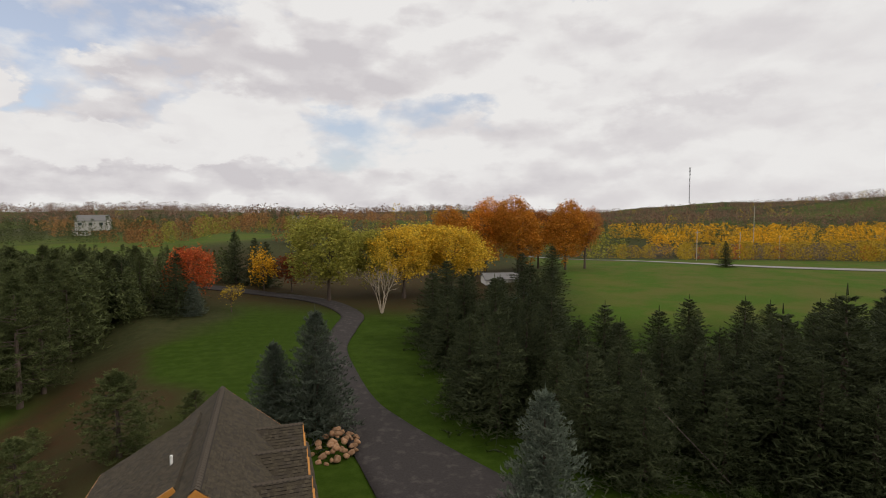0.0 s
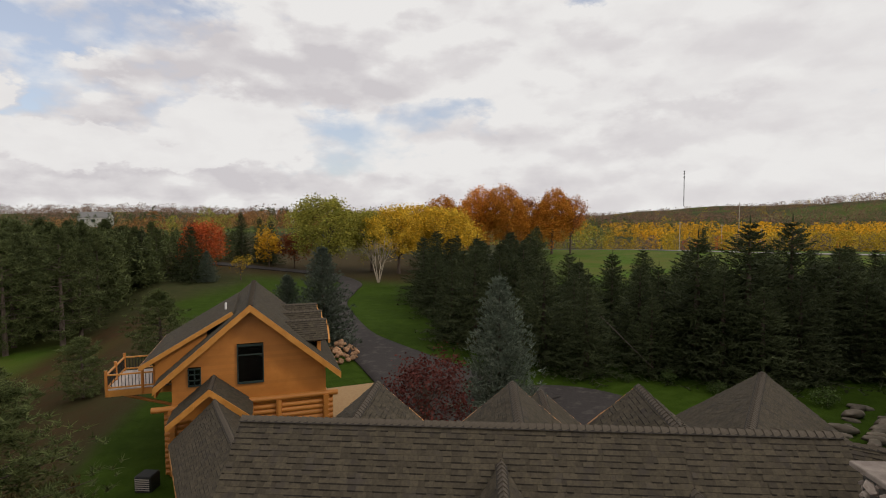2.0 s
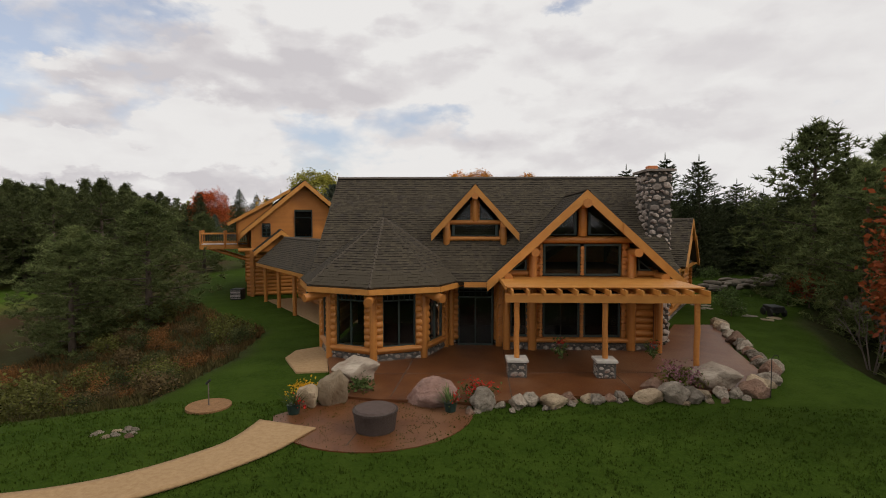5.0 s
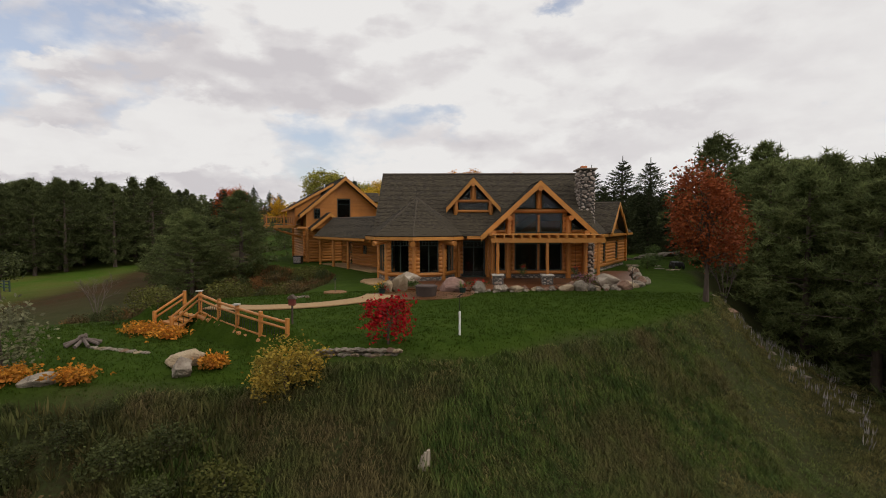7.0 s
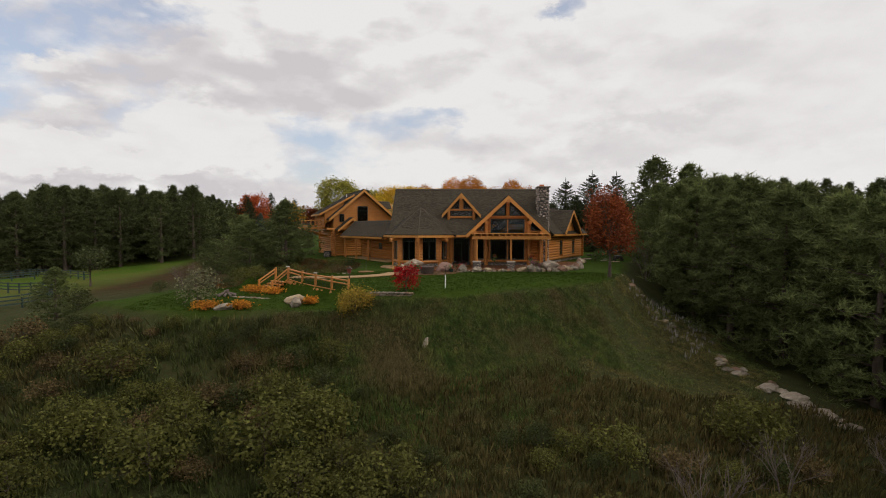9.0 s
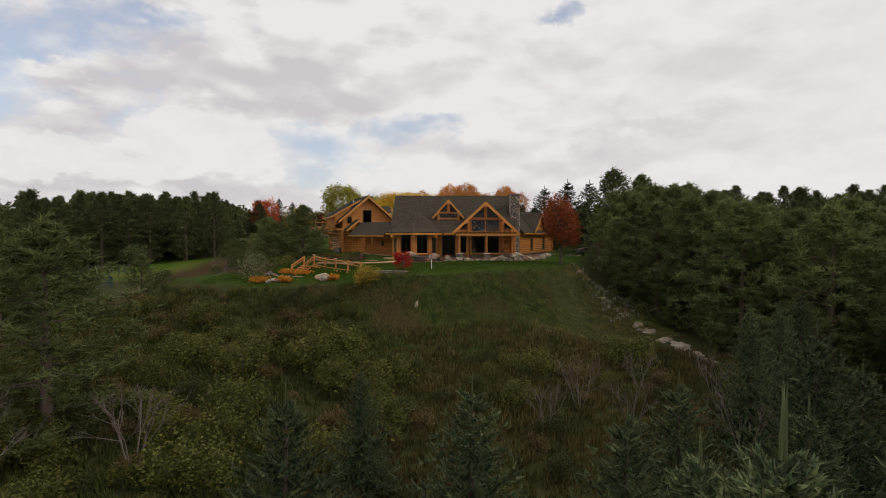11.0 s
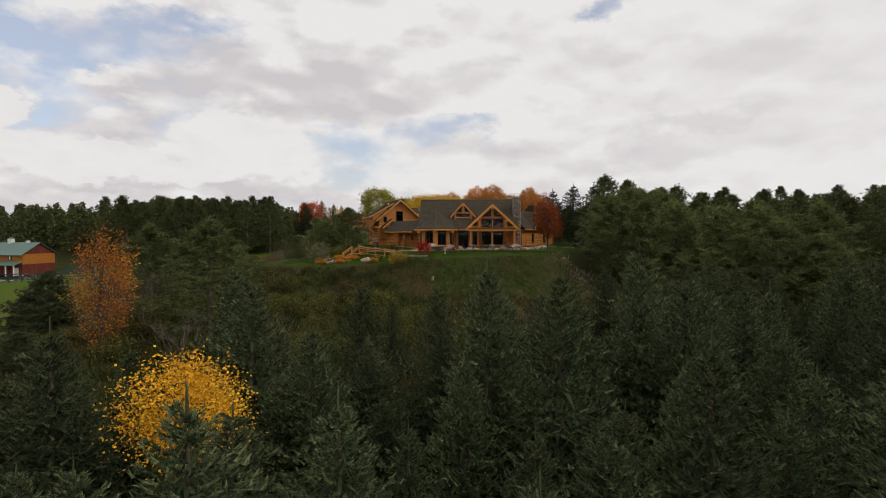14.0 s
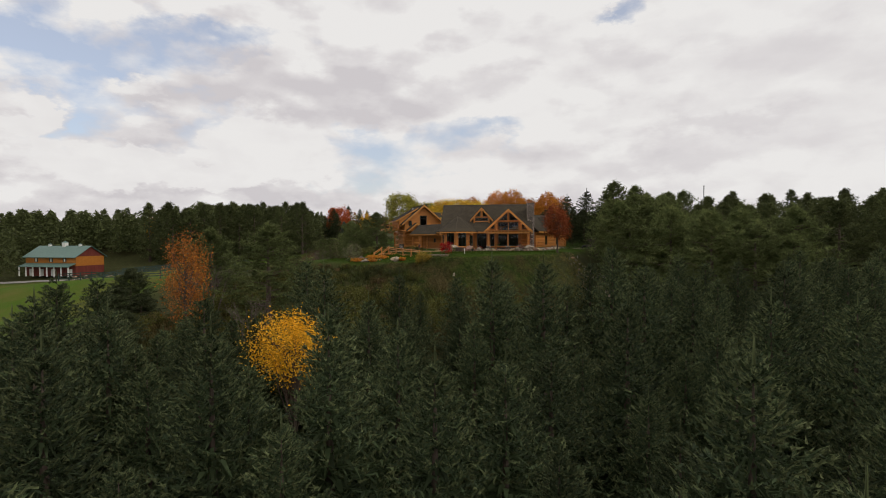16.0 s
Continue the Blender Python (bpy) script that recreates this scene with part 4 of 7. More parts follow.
def build_main():
    # the front slope stops at the valleys of the great-room gable
    roof_plane(house, [(RX0, EY, EZ), (-3.87, EY, EZ), (0, 3.47, main_z(3.47)), (0, RY, RZ), (RX0, RY, RZ)], 0.2, singles=0, seed=4)
    roof_plane(house, [(RX1 - 0.01, -0.66, main_z(-0.66)), (RX1, -0.66, main_z(-0.66)), (RX1, RY, RZ), (0, RY, RZ), (0, 3.47, main_z(3.47))], 0.2, singles=0, seed=6)
    roof_plane(house, [(RX1, 2 * RY - EY, EZ), (RX0, 2 * RY - EY, EZ), (RX0, RY, RZ), (RX1, RY, RZ)], 0.2, seed=5)
    ridge_cap(house, (RX0, RY, RZ), (RX1, RY, RZ))
    for x, nx in ((RX0, -1), (RX1, 1)):
        for y in (EY, 2 * RY - EY):
            rake(house, (x, y, EZ), (x, RY, RZ), (nx, 0, 0), 0.3, inset=0.12)
    board(house, (-4.8, EY - 0.03, EZ - 0.12), (-3.9, EY - 0.03, EZ - 0.12), 0.05, 0.2, name="fascia")
    board(house, (RX0, EY - 0.03, EZ - 0.12), (-10.9, EY - 0.03, EZ - 0.12), 0.05, 0.2, name="fascia")
    # outer walls
    log_wall(house, (-5.45, 0.75), (-3.1, 0.75), 0.32, 2.9, [(0.42, 1.93, 0, 2.62)])
    log_wall(house, (-10.4, 0.8), (-10.4, 8.6), 0.3, 7.0, [], top=lambda z: ((0, 7.8) if z < 3.2 else ((z - 3.0) / K + 0.2 - 0.4, 7.8 - (z - 3.0) / K + 0.2)))
    log_wall(house, (3.3, 0.4), (3.3, 8.6), 0.3, 7.0, [], top=lambda z: ((0, 8.2) if z < 3.2 else ((z - 3.0) / K, 8.0 - (z - 3.0) / K)))
    log_wall(house, (-10.4, 8.6), (3.3, 8.6), 0.3, 3.0)
    # unseen floors and a backing wall, coloured near-black as room shade
    Mesh().box(pose(-3.55, 4.7, -0.2), 13.5, 7.6, 0.3).put("floor_slab", M_ROOM_SHADE, house)
    Mesh().box(pose(-3.55, 5.2, 0.1), 13.4, 0.15, 3.0).put("inner_wall", M_ROOM_SHADE, house)
    Mesh().box(pose(-3.55, 4.6, 3.0), 13.4, 7.4, 0.12).put("upper_floor", M_ROOM_SHADE, house)


def build_turret():
    cx, cy, R, ez, az = -8.18, 0.29, 3.52, 2.97, 5.52
    v = [(cx + R * math.cos(radians(a)), cy + R * math.sin(radians(a)), ez) for a in (180, 225, 270, 315, 360)]
    apex = (cx, cy, az)
    for i in range(4):
        roof_plane(house, [v[i], v[i + 1], apex], 0.14, seed=20 + i, expo=0.15, singles=70, name="turret_roof")
        a, b = Vector(v[i]), Vector(v[i + 1])
        board(house, a + Vector((0, 0, -0.16)), b + Vector((0, 0, -0.16)), 0.06, 0.2, name="fascia")
    back = (cx, 2.6, az)
    roof_plane(house, [(v[0][0], 2.6, ez), v[0], apex, back], 0.14, seed=31, name="turret_roof")
    roof_plane(house, [v[4], (v[4][0], 2.6, ez), back, apex], 0.14, seed=32, name="turret_roof")
    ridge_cap(house, apex, back, 0.13)
    for p in v[1:4]:
        ridge_cap(house, p, apex, 0.13)
    ridge_cap(house, v[4], apex, 0.13)
    # lightning rod on the peak
    Mesh().tube((cx, cy, az), (cx, cy, az + 0.75), 0.015, 0.008, 5).put("lightning_rod", M_METAL, house)
    Mesh().tube((cx - 0.2, cy, az + 0.42), (cx + 0.2, cy, az + 0.42), 0.01, 0.01, 5).put("rod_vane", M_METAL, house)
    W = 2.55
    w = [Vector((cx + W * math.cos(radians(a)), cy + W * math.sin(radians(a)), 0)) for a in (180, 225, 270, 315, 360)]
    for i in range(4):
        a, b = w[i], w[i + 1]
        u = (b - a).normalized()
        ln = (b - a).length
        out = Vector((u.y, -u.x, 0))
        o0, o1 = 0.33, ln - 0.33
        log_wall(house, a.xy, b.xy, 0.36, 2.86, [(o0, o1, 0.52, 2.76)], d=0.3, pitch=0.25)
        stone_face(house, (a + out * 0.07).xy, (b + out * 0.07).xy, -0.05, 0.4, out.xy, 0.22, seed=40 + i)
        board(house, a + u * 0.05 - out * 0.06 + Vector((0, 0, 0.12)), b - u * 0.05 - out * 0.06 + Vector((0, 0, 0.12)), 0.24, 0.44, M_MORTAR, "stone_backing")
        ang = math.degrees(math.atan2(u.y, u.x))
        mid = (a + b) / 2
        window(house, pose(mid.x, mid.y, 0.56, 0, 0, ang), o1 - o0, 2.18, 2, 1, 6)
        log_between(house, a + u * 0.1 + out * 0.1 + Vector((0, 0, 0.5)), b - u * 0.1 + out * 0.1 + Vector((0, 0, 0.5)), 0.16, "sill_log")
    for i in range(5):
        p = w[i]
        d = Vector((p.x - cx, p.y - cy, 0)).normalized()
        log_between(house, p + Vector((0, 0, 0.0)) + d * 0.04, p + d * 0.04 + Vector((0, 0, 2.86)), 0.3, "corner_post")
        if 0 < i < 4:
            log_between(house, p - d * 0.4 + Vector((0, 0, 2.70)), p + d * 1.12 + Vector((0, 0, 2.47)), 0.33, "rafter_tail", "protruding round log rafter end")


def build_gable():
    """The great-room gable that looks over the terrace."""
    ax, az, hw, fz, fy = 0.0, 6.58, 3.87, 2.98, -0.87
    k = (az - fz) / hw
    by = RY - (RZ - az) / K
    bf = RY - (RZ - fz) / K
    # inside corners where the slopes run into the main roof
    roof_plane(house, [(ax - hw, by, fz), (ax - hw, fy, fz), (ax, fy, az), (ax, by + 0.25, az)], 0.16, seed=50, name="gable_roof")
    roof_plane(house, [(ax + hw, fy, fz), (ax + hw, by, fz), (ax, by + 0.25, az), (ax, fy, az)], 0.16, seed=51, name="gable_roof")
    ridge_cap(house, (ax, fy, az), (ax, by + 0.2, az), 0.14)
    rake(house, (ax - hw - 0.02, fy, fz), (ax, fy, az), (0, -1, 0), 0.42)
    rake(house, (ax + hw + 0.02, fy, fz), (ax, fy, az), (0, -1, 0), 0.42)
    wall_top = lambda z: ((max(0.0, (z - 2.9) / k - 0.35), 6.4 - max(0.0, (z - 2.9) / k - 0.35)) if z > 2.9 else (0, 6.4))
    op = [(1.6, 4.8, 0.55, 2.45), (1.6, 4.8, 3.1, 4.47), (0.2, 0.95, 0.55, 2.45), (0.25, 1.0, 3.3, 4.3), (5.4, 6.15, 3.3, 4.3), (1.75, 3.05, 4.75, 6.4), (3.35, 4.65, 4.75, 6.4)]
    log_wall(house, (-3.2, 0.06), (3.2, 0.06), 0.36, 6.1, op, top=wall_top)
    for s in (-1, 1):
        log_wall(house, (s * 3.2, 0.06), (s * 3.2, 1.2), 0.3, 3.0)
    # posts, beams and king post
    for x in (-3.05, -2.0, 2.0, 3.05):
        zt = az - 0.55 - abs(x) * k
        log_between(house, (x, -0.12, 0.0), (x, -0.12, zt), 0.36 if abs(x) < 2.5 else 0.3, "post")
        log_between(house, (x, -0.95, zt - 0.05), (x, 0.3, zt - 0.05), 0.34, "purlin", "round log purlin end")
    log_between(house, (0, -0.95, az - 0.52), (0, 0.3, az - 0.52), 0.36, "purlin", "round log ridge end")
    log_between(house, (0, -0.12, 4.75), (0, -0.12, az - 0.6), 0.36, "king_post")
    for z, x0 in ((4.6, 2.0), (2.98, 3.1), (0.5, 2.0)):
        log_between(house, (-x0, -0.14, z), (x0, -0.14, z), 0.27 if z > 1 else 0.2, "beam")
    for z0, z1 in ((0.62, 2.42), (3.15, 4.43)):
        for s in (-1, 1):
            window(house, pose(s * 0.82, -0.03, z0), 1.48, z1 - z0)
        n = int((z1 - z0) / 0.15)
        for i in range(n):
            log_between(house, (0, -0.16, z0 + (i + 0.5) * 0.15), (0, 0.05, z0 + (i + 0.5) * 0.15), 0.15, "log_end")
            for s in (-1, 1):
                log_between(house, (s * 1.66, -0.16, z0 + (i + 0.5) * 0.15), (s * 1.66, 0.05, z0 + (i + 0.5) * 0.15), 0.14, "log_end")
    window(house, pose(-2.55, -0.03, 0.62), 0.66, 1.8)
    for s in (-1, 1):
        x0, x1 = 0.24, 1.45
        zr = lambda x: az - 0.62 - x * k
        window(house, pose(0, -0.03, 0), 0, 0, shape=[(s * x0, 4.8), (s * x1, 4.8), (s * x1, max(zr(x1), 4.85)), (s * x0, zr(x0))][::s])
        window(house, pose(0, -0.03, 0), 0, 0, shape=[(s * 2.25, 3.35), (s * 2.85, 3.35), (s * 2.25, zr(2.3))][::s])
    stone_face(house, (-3.1, -0.12), (3.0, -0.12), -0.05, 0.36, (0, -1), 0.2, seed=60)
    board(house, (-3.2, 0.05, 0.15), (3.1, 0.05, 0.15), 0.25, 0.42, M_MORTAR, "stone_backing")


def build_dormer():
    cx, fy, az, hw, fz = -4.33, 0.72, 6.92, 1.86, 4.85
    by = RY - (RZ - az) / K
    roof_plane(house, [(cx - hw, by, fz), (cx - hw, fy, fz), (cx, fy, az), (cx, by + 0.2, az)], 0.14, seed=70, name="dormer_roof")
    roof_plane(house, [(cx + hw, fy, fz), (cx + hw, by, fz), (cx, by + 0.2, az), (cx, fy, az)], 0.14, seed=71, name="dormer_roof")
    ridge_cap(house, (cx, fy, az), (cx, by + 0.2, az), 0.12)
    for s in (-1, 1):
        rake(house, (cx + s * hw, fy, fz), (cx, fy, az), (0, -1, 0), 0.34, 0.1, 0.5)
        log_between(house, (cx + s * 1.22, 1.0, 4.3), (cx + s * 1.22, 1.0, 5.3), 0.3, "post")
        log_between(house, (cx + s * 1.22, 0.68, 5.22), (cx + s * 1.22, 1.2, 5.22), 0.28, "purlin")
        window(house, pose(cx, 1.12, 0), 0, 0, shape=[(s * 0.2, 5.42), (s * 0.82, 5.42), (s * 0.2, 6.12)][::s], frame_w=0.05)
    log_between(house, (cx, 0.68, az - 0.5), (cx, 1.3, az - 0.5), 0.28, "purlin")
    log_between(house, (cx, 1.02, 5.35), (cx, 1.02, az - 0.5), 0.26, "king_post")
    log_between(house, (cx - 1.2, 1.02, 5.32), (cx + 1.2, 1.02, 5.32), 0.2, "beam")
    log_between(house, (cx - 1.2, 1.02, 4.62), (cx + 1.2, 1.02, 4.62), 0.18, "beam")
    window(house, pose(cx, 1.08, 4.74), 1.95, 0.48, 1, 1)
    log_wall(house, (cx - 1.25, 1.15), (cx + 1.25, 1.15), 4.45, 6.6, [(0.2, 2.3, 4.7, 5.25), (0.42, 1.05, 5.4, 6.2), (1.45, 2.08, 5.4, 6.2)], 0.2, 0.18,
             top=lambda z: (max(0, (z - 5.0) * 0.8), 2.5 - max(0, (z - 5.0) * 0.8)))
    for s in (-1, 1):
        log_wall(house, (cx + s * 1.3, 1.15), (cx + s * 1.3, 2.6), 4.3, 5.2, d=0.2, pitch=0.18)


def build_door():
    f = window(house, pose(-4.31, 0.66, 0.05), 1.5, 2.55, 2, 1, 6, frame_w=0.09, name="terrace_door")
    tagged(f, "dark glazed double door with small transom panes")
    Mesh().tube((-4.25, 0.58, 1.0), (-4.25, 0.58, 1.16), 0.018, 0.018, 6).put("door_handle", M_METAL, f)
    log_between(house, (-3.3, 0.5, 0), (-3.3, 0.5, 2.75), 0.32, "post")
    log_between(house, (-5.35, 0.6, 0), (-5.35, 0.6, 2.75), 0.26, "post")
    stone_face(house, (-5.6, 0.58), (-5.1, 0.58), -0.05, 0.34, (0, -1), 0.18, 81)
    stone_face(house, (-3.55, 0.58), (-3.0, 0.58), -0.05, 0.34, (0, -1), 0.18, 82)


def build_chimney():
    ch = thing("chimney", "tall fieldstone chimney with pale cap and clay flue", "chimney")
    x0, x1, y0, y1, z1 = 3.07, 4.1, 1.3, 2.86, 7.5
    core = Mesh().box(pose((x0 + x1) / 2, (y0 + y1) / 2, -0.1), x1 - x0 - 0.1, y1 - y0 - 0.1, z1 + 0.1)
    core.put("mortar_core", M_MORTAR, ch)
    stone_face(ch, (x0, y0), (x1, y0), 0, z1, (0, -1), 0.28, 90, bulge=0.8, stones=STONES)
    stone_face(ch, (x0, y1), (x0, y0), 4.6, z1, (-1, 0), 0.31, 91, bulge=0.75, stones=STONES)
    stone_face(ch, (x1, y0), (x1, y1), 0, z1, (1, 0), 0.31, 92, bulge=0.75, stones=STONES)
    stone_face(ch, (x1, y1), (x0, y1), 5.6, z1, (0, 1), 0.27, 93, bulge=0.75, stones=STONES)
    Mesh().box(pose((x0 + x1) / 2, (y0 + y1) / 2, z1), x1 - x0 + 0.26, y1 - y0 + 0.26, 0.1, 0.02).put("cap", M_STONE, ch)
    Mesh().box(pose((x0 + x1) / 2 - 0.1, (y0 + y1) / 2, z1 + 0.11), 0.42, 0.4, 0.2, 0.03).put("flue", M_CLAY, ch)


def build_north_gables():
    for cx, y, z, hw in ((-8.44, 9.4, 7.04, 3.0), (-3.76, 9.7, 7.05, 2.9), (0.42, 9.3, 7.16, 3.0), (-2.41, 13.1, 5.68, 1.9)):
        k = 0.86
        fz = z - k * hw
        by = 5.2
        roof_plane(house, [(cx + hw, by, fz), (cx + hw, y, fz), (cx, y, z), (cx, by, z)], 0.14, seed=int(100 + cx), name="gable_roof")
        roof_plane(house, [(cx - hw, y, fz), (cx - hw, by, fz), (cx, by, z), (cx, y, z)], 0.14, seed=int(140 + cx), name="gable_roof")
        ridge_cap(house, (cx, by, z), (cx, y, z), 0.14)
        for s in (-1, 1):
            rake(house, (cx + s * hw, y, fz), (cx, y, z), (0, 1, 0), 0.3)
        Mesh().prism([(cx - hw + 0.3, y - 0.6, 0), (cx + hw - 0.3, y - 0.6, 0), (cx + hw - 0.3, y - 0.6, fz), (cx, y - 0.6, z - 0.2), (cx - hw + 0.3, y - 0.6, fz)], (0, -0.3, 0)).put("gable_wall", M_SIDING, house)


def build_wing():
    """The east wing, turned towards the rock garden."""
    A, u = Vector((5.0, 3.4, 0)), Vector((0.49, 0.872, 0))
    n = Vector((-u.y, u.x, 0))
    Lw, D, ez, rz = 12.2, 7.4, 3.0, 5.95
    up = Vector((0, 0, 1))
    e0, e1 = A + up * ez, A + u * Lw + up * ez
    r0, r1 = A + n * D / 2 + up * rz, A + u * (Lw - 0.5) + n * D / 2 + up * rz
    b0, b1 = A + n * D + up * ez, A + u * Lw + n * D + up * ez
    roof_plane(house, [e0, e1, r1, r0], 0.16, seed=200, name="wing_roof")
    roof_plane(house, [b1, b0, r0, r1], 0.16, seed=201, name="wing_roof")
    ridge_cap(house, r0, r1)
    board(house, e0 - up * 0.13, e1 - up * 0.13, 0.05, 0.2, name="fascia")
    W0, W1 = A + u * 0.3 + n * 0.7, A + u * (Lw - 0.5) + n * 0.7
    log_wall(house, W0.xy, W1.xy, 0.3, 2.9, [(3.2, 4.2, 0.7, 2.3), (7.6, 8.6, 0.7, 2.3)], over=0.3)
    for s in (3.7, 8.1):
        p = W0 + u * s
        window(house, pose(p.x, p.y, 0.75, 0, 0, math.degrees(math.atan2(u.y, u.x))), 0.95, 1.5)
    log_wall(house, W1.xy, (W1 + n * 6).xy, 0.3, 2.9, over=0.3)
    stone_face(house, W0.xy, W1.xy, -0.1, 0.32, (u.y, -u.x), 0.24, 210)
    # gablet on the slope that faces the garden
    c, hw, az = A + u * 5.7, 2.9, 5.55
    f = -n * 0.25
    l, r, ap = c - u * hw + f + up * (ez + 0.05), c + u * hw + f + up * (ez + 0.05), c + f + up * az
    back = c + n * 3.2 + up * az
    roof_plane(house, [l + n * 3.2, l, ap, back], 0.14, seed=220, name="gablet_roof")
    roof_plane(house, [r, r + n * 3.2, back, ap], 0.14, seed=221, name="gablet_roof")
    ridge_cap(house, ap, back, 0.12)
    rake(house, l, ap, -n, 0.3)
    rake(house, r, ap, -n, 0.3)
    Mesh().prism([l + n * 0.6, r + n * 0.6, ap + n * 0.6 - up * 0.15], n * 0.15).put("gablet_wall", M_SIDING, house)


build_main()
build_turret()
build_gable()
build_dormer()
build_door()
build_chimney()
build_north_gables()
build_wing()

# ------------------------------------------------------------------ the garage with rooms above
garage = thing("garage", "log garage with orange siding upper storey and dormers", "garage")
GU, GV, GO = Vector((0.919, 0.393, 0)), Vector((-0.393, 0.919, 0)), Vector((-16.42, 16.8, 0))


def G(s, t, z):
    return GO + GU * s + GV * t + Vector((0, 0, z))


def build_garage():
    hw, az, fz, Lg, b = 4.47, 8.45, 4.65, 11.4, 0.15
    roof_plane(garage, [G(hw, 0, fz), G(hw, Lg, fz), G(0, Lg, az), G(0, 0, az)], 0.18, seed=300)
    roof_plane(garage, [G(-hw, Lg, fz), G(-hw, 0, fz), G(0, 0, az), G(0, Lg, az)], 0.18, seed=301)
    ridge_cap(garage, G(0, 0, az), G(0, Lg, az))
    for t, sg in ((0, -1), (Lg, 1)):
        for s in (-1, 1):
            rake(garage, G(s * hw, t, fz), G(0, t, az), GV * sg, 0.36)
    ww = 3.75                                  # half width of the walls
    k = (az - fz) / hw
    top = lambda x: az - 0.2 - k * abs(x)
    # clapboards of the upper gable
    z, i = 3.45, 0
    while z < az - 0.5:
        zb = z + 0.17
        x = min(ww, (az - 0.25 - zb) / k)
        segs = [(-x, x)]
        if 4.25 < z + 0.08 < 6.3:
            segs = [(-x, -0.7), (0.6, x)]
        elif 4.05 < z + 0.08 < 5.2:
            segs = [(-x, x)]
        if 4.35 < z + 0.08 < 5.25:
            segs = [(p, q) for a, q0 in segs for p, q in (((a, -3.0), (-2.4, q0)) if a < -3.05 else ((a, q0),))]
        for p, q in segs:
            if q - p > 0.05:
                Mesh().prism([G(p, 0.78, z), G(q, 0.78, z), G(q, 0.8, zb + 0.01), G(p, 0.8, zb + 0.01)], GV * 0.05).put("clapboard", M_SIDING, garage)
        z += 0.17
    # unseen near-black sheet added behind the gable windows as room shade
    Mesh().prism([G(-ww, 2.6, 3.3), G(ww, 2.6, 3.3), G(ww, 2.6, top(ww)), G(0, 2.6, az - 0.25), G(-ww, 2.6, top(ww))], GV * 0.02).put("inner_wall", M_ROOM_SHADE, garage)
    ang = math.degrees(math.atan2(GU.y, GU.x))
    p = G(-0.05, 0.74, 4.26)
    window(garage, pose(*p, 0, 0, ang), 1.3, 2.03, 1, 1)
    Mesh().box(pose(*G(-0.05, 0.73, 5.72), 0, 0, ang), 1.28, 0.06, 0.05).put("glazing_bar", M_FRAME, garage)
    p = G(-2.7, 0.74, 4.35)
    window(garage, pose(*p, 0, 0, ang), 0.6, 0.9, 2, 3, frame_w=0.05)
    # log storey
    for a, c in (((-ww, 0.75), (ww, 0.75)), ((ww, 0.75), (ww, Lg - 0.6)), ((-ww, Lg - 0.6), (-ww, 0.75)), ((ww, Lg - 0.6), (-ww, Lg - 0.6))):
        log_wall(garage, G(*a, 0).xy, G(*c, 0).xy, 0.05, 3.35, [(6.0 if a[1] == c[1] == 0.75 else 99, 6.7, 1.2, 1.9)] if a[0] < 0 and c[0] > 0 else (), over=0.35)
    for s in (-ww + 0.05, -0.1, 1.3, ww - 0.05):
        log_between(garage, G(s, 0.55, 0), G(s, 0.55, 3.3), 0.3, "post")
    log_between(garage, G(-ww - 0.9, 0.6, 3.38), G(ww + 0.6, 0.6, 3.38), 0.3, "beam")
    # walls above the logs on the long sides
    for s in (-1, 1):
        Mesh().prism([G(s * ww, 0.8, 3.3), G(s * ww, Lg - 0.7, 3.3), G(s * ww, Lg - 0.7, 5.1), G(s * ww, 0.8, 5.1)], GU * (-0.12 * s)).put("side_wall", M_SIDING, garage)
    Mesh().prism([G(-ww, Lg - 0.7, 3.3), G(ww, Lg - 0.7, 3.3), G(ww, Lg - 0.7, top(ww)), G(0, Lg - 0.7, az - 0.25), G(-ww, Lg - 0.7, top(ww))], GV * -0.1).put("gable_wall", M_SIDING, garage)
    # long shed dormer to the west
    roof_plane(garage, [G(-5.3, 9.4, 5.35), G(-5.3, 1.6, 5.35), G(-0.9, 1.6, 7.9), G(-0.9, 9.4, 7.9)], 0.16, seed=310, name="dormer_roof")
    Mesh().prism([G(-4.75, 1.9, 3.9), G(-4.75, 1.9, 5.55), G(-2.2, 1.9, 7.0), G(-2.2, 1.9, 6.2)], GV * 0.1).put("dormer_wall", M_SIDING, garage)
    Mesh().prism([G(-4.75, 1.9, 3.6), G(-4.75, 9.2, 3.6), G(-4.75, 9.2, 5.6), G(-4.75, 1.9, 5.6)], GU * 0.1).put("dormer_wall", M_SIDING, garage)
    board(garage, G(-5.32, 1.6, 5.24), G(-0.9, 1.58, 7.8), 0.08, 0.22, name="barge_board")
    board(garage, G(-5.32, 1.6, 5.24), G(-5.32, 9.4, 5.24), 0.06, 0.2, name="fascia")
    # three gabled dormers to the east
    for t in (2.6, 5.5, 8.4):
        dz, dh = 7.05, 1.15
        f, bk = 4.0, (az - dz) / k
        roof_plane(garage, [G(bk, t - dh, dz - 0.95), G(f, t - dh, dz - 0.95), G(f, t, dz), G(bk, t, dz)], 0.1, seed=int(320 + t), name="dormer_roof")
        roof_plane(garage, [G(f, t + dh, dz - 0.95), G(bk, t + dh, dz - 0.95), G(bk, t, dz), G(f, t, dz)], 0.1, seed=int(330 + t), name="dormer_roof")
        ridge_cap(garage, G(bk, t, dz), G(f, t, dz), 0.1)
        for s in (-1, 1):
            rake(garage, G(f, t + s * dh, dz - 0.95), G(f, t, dz), GU, 0.22)
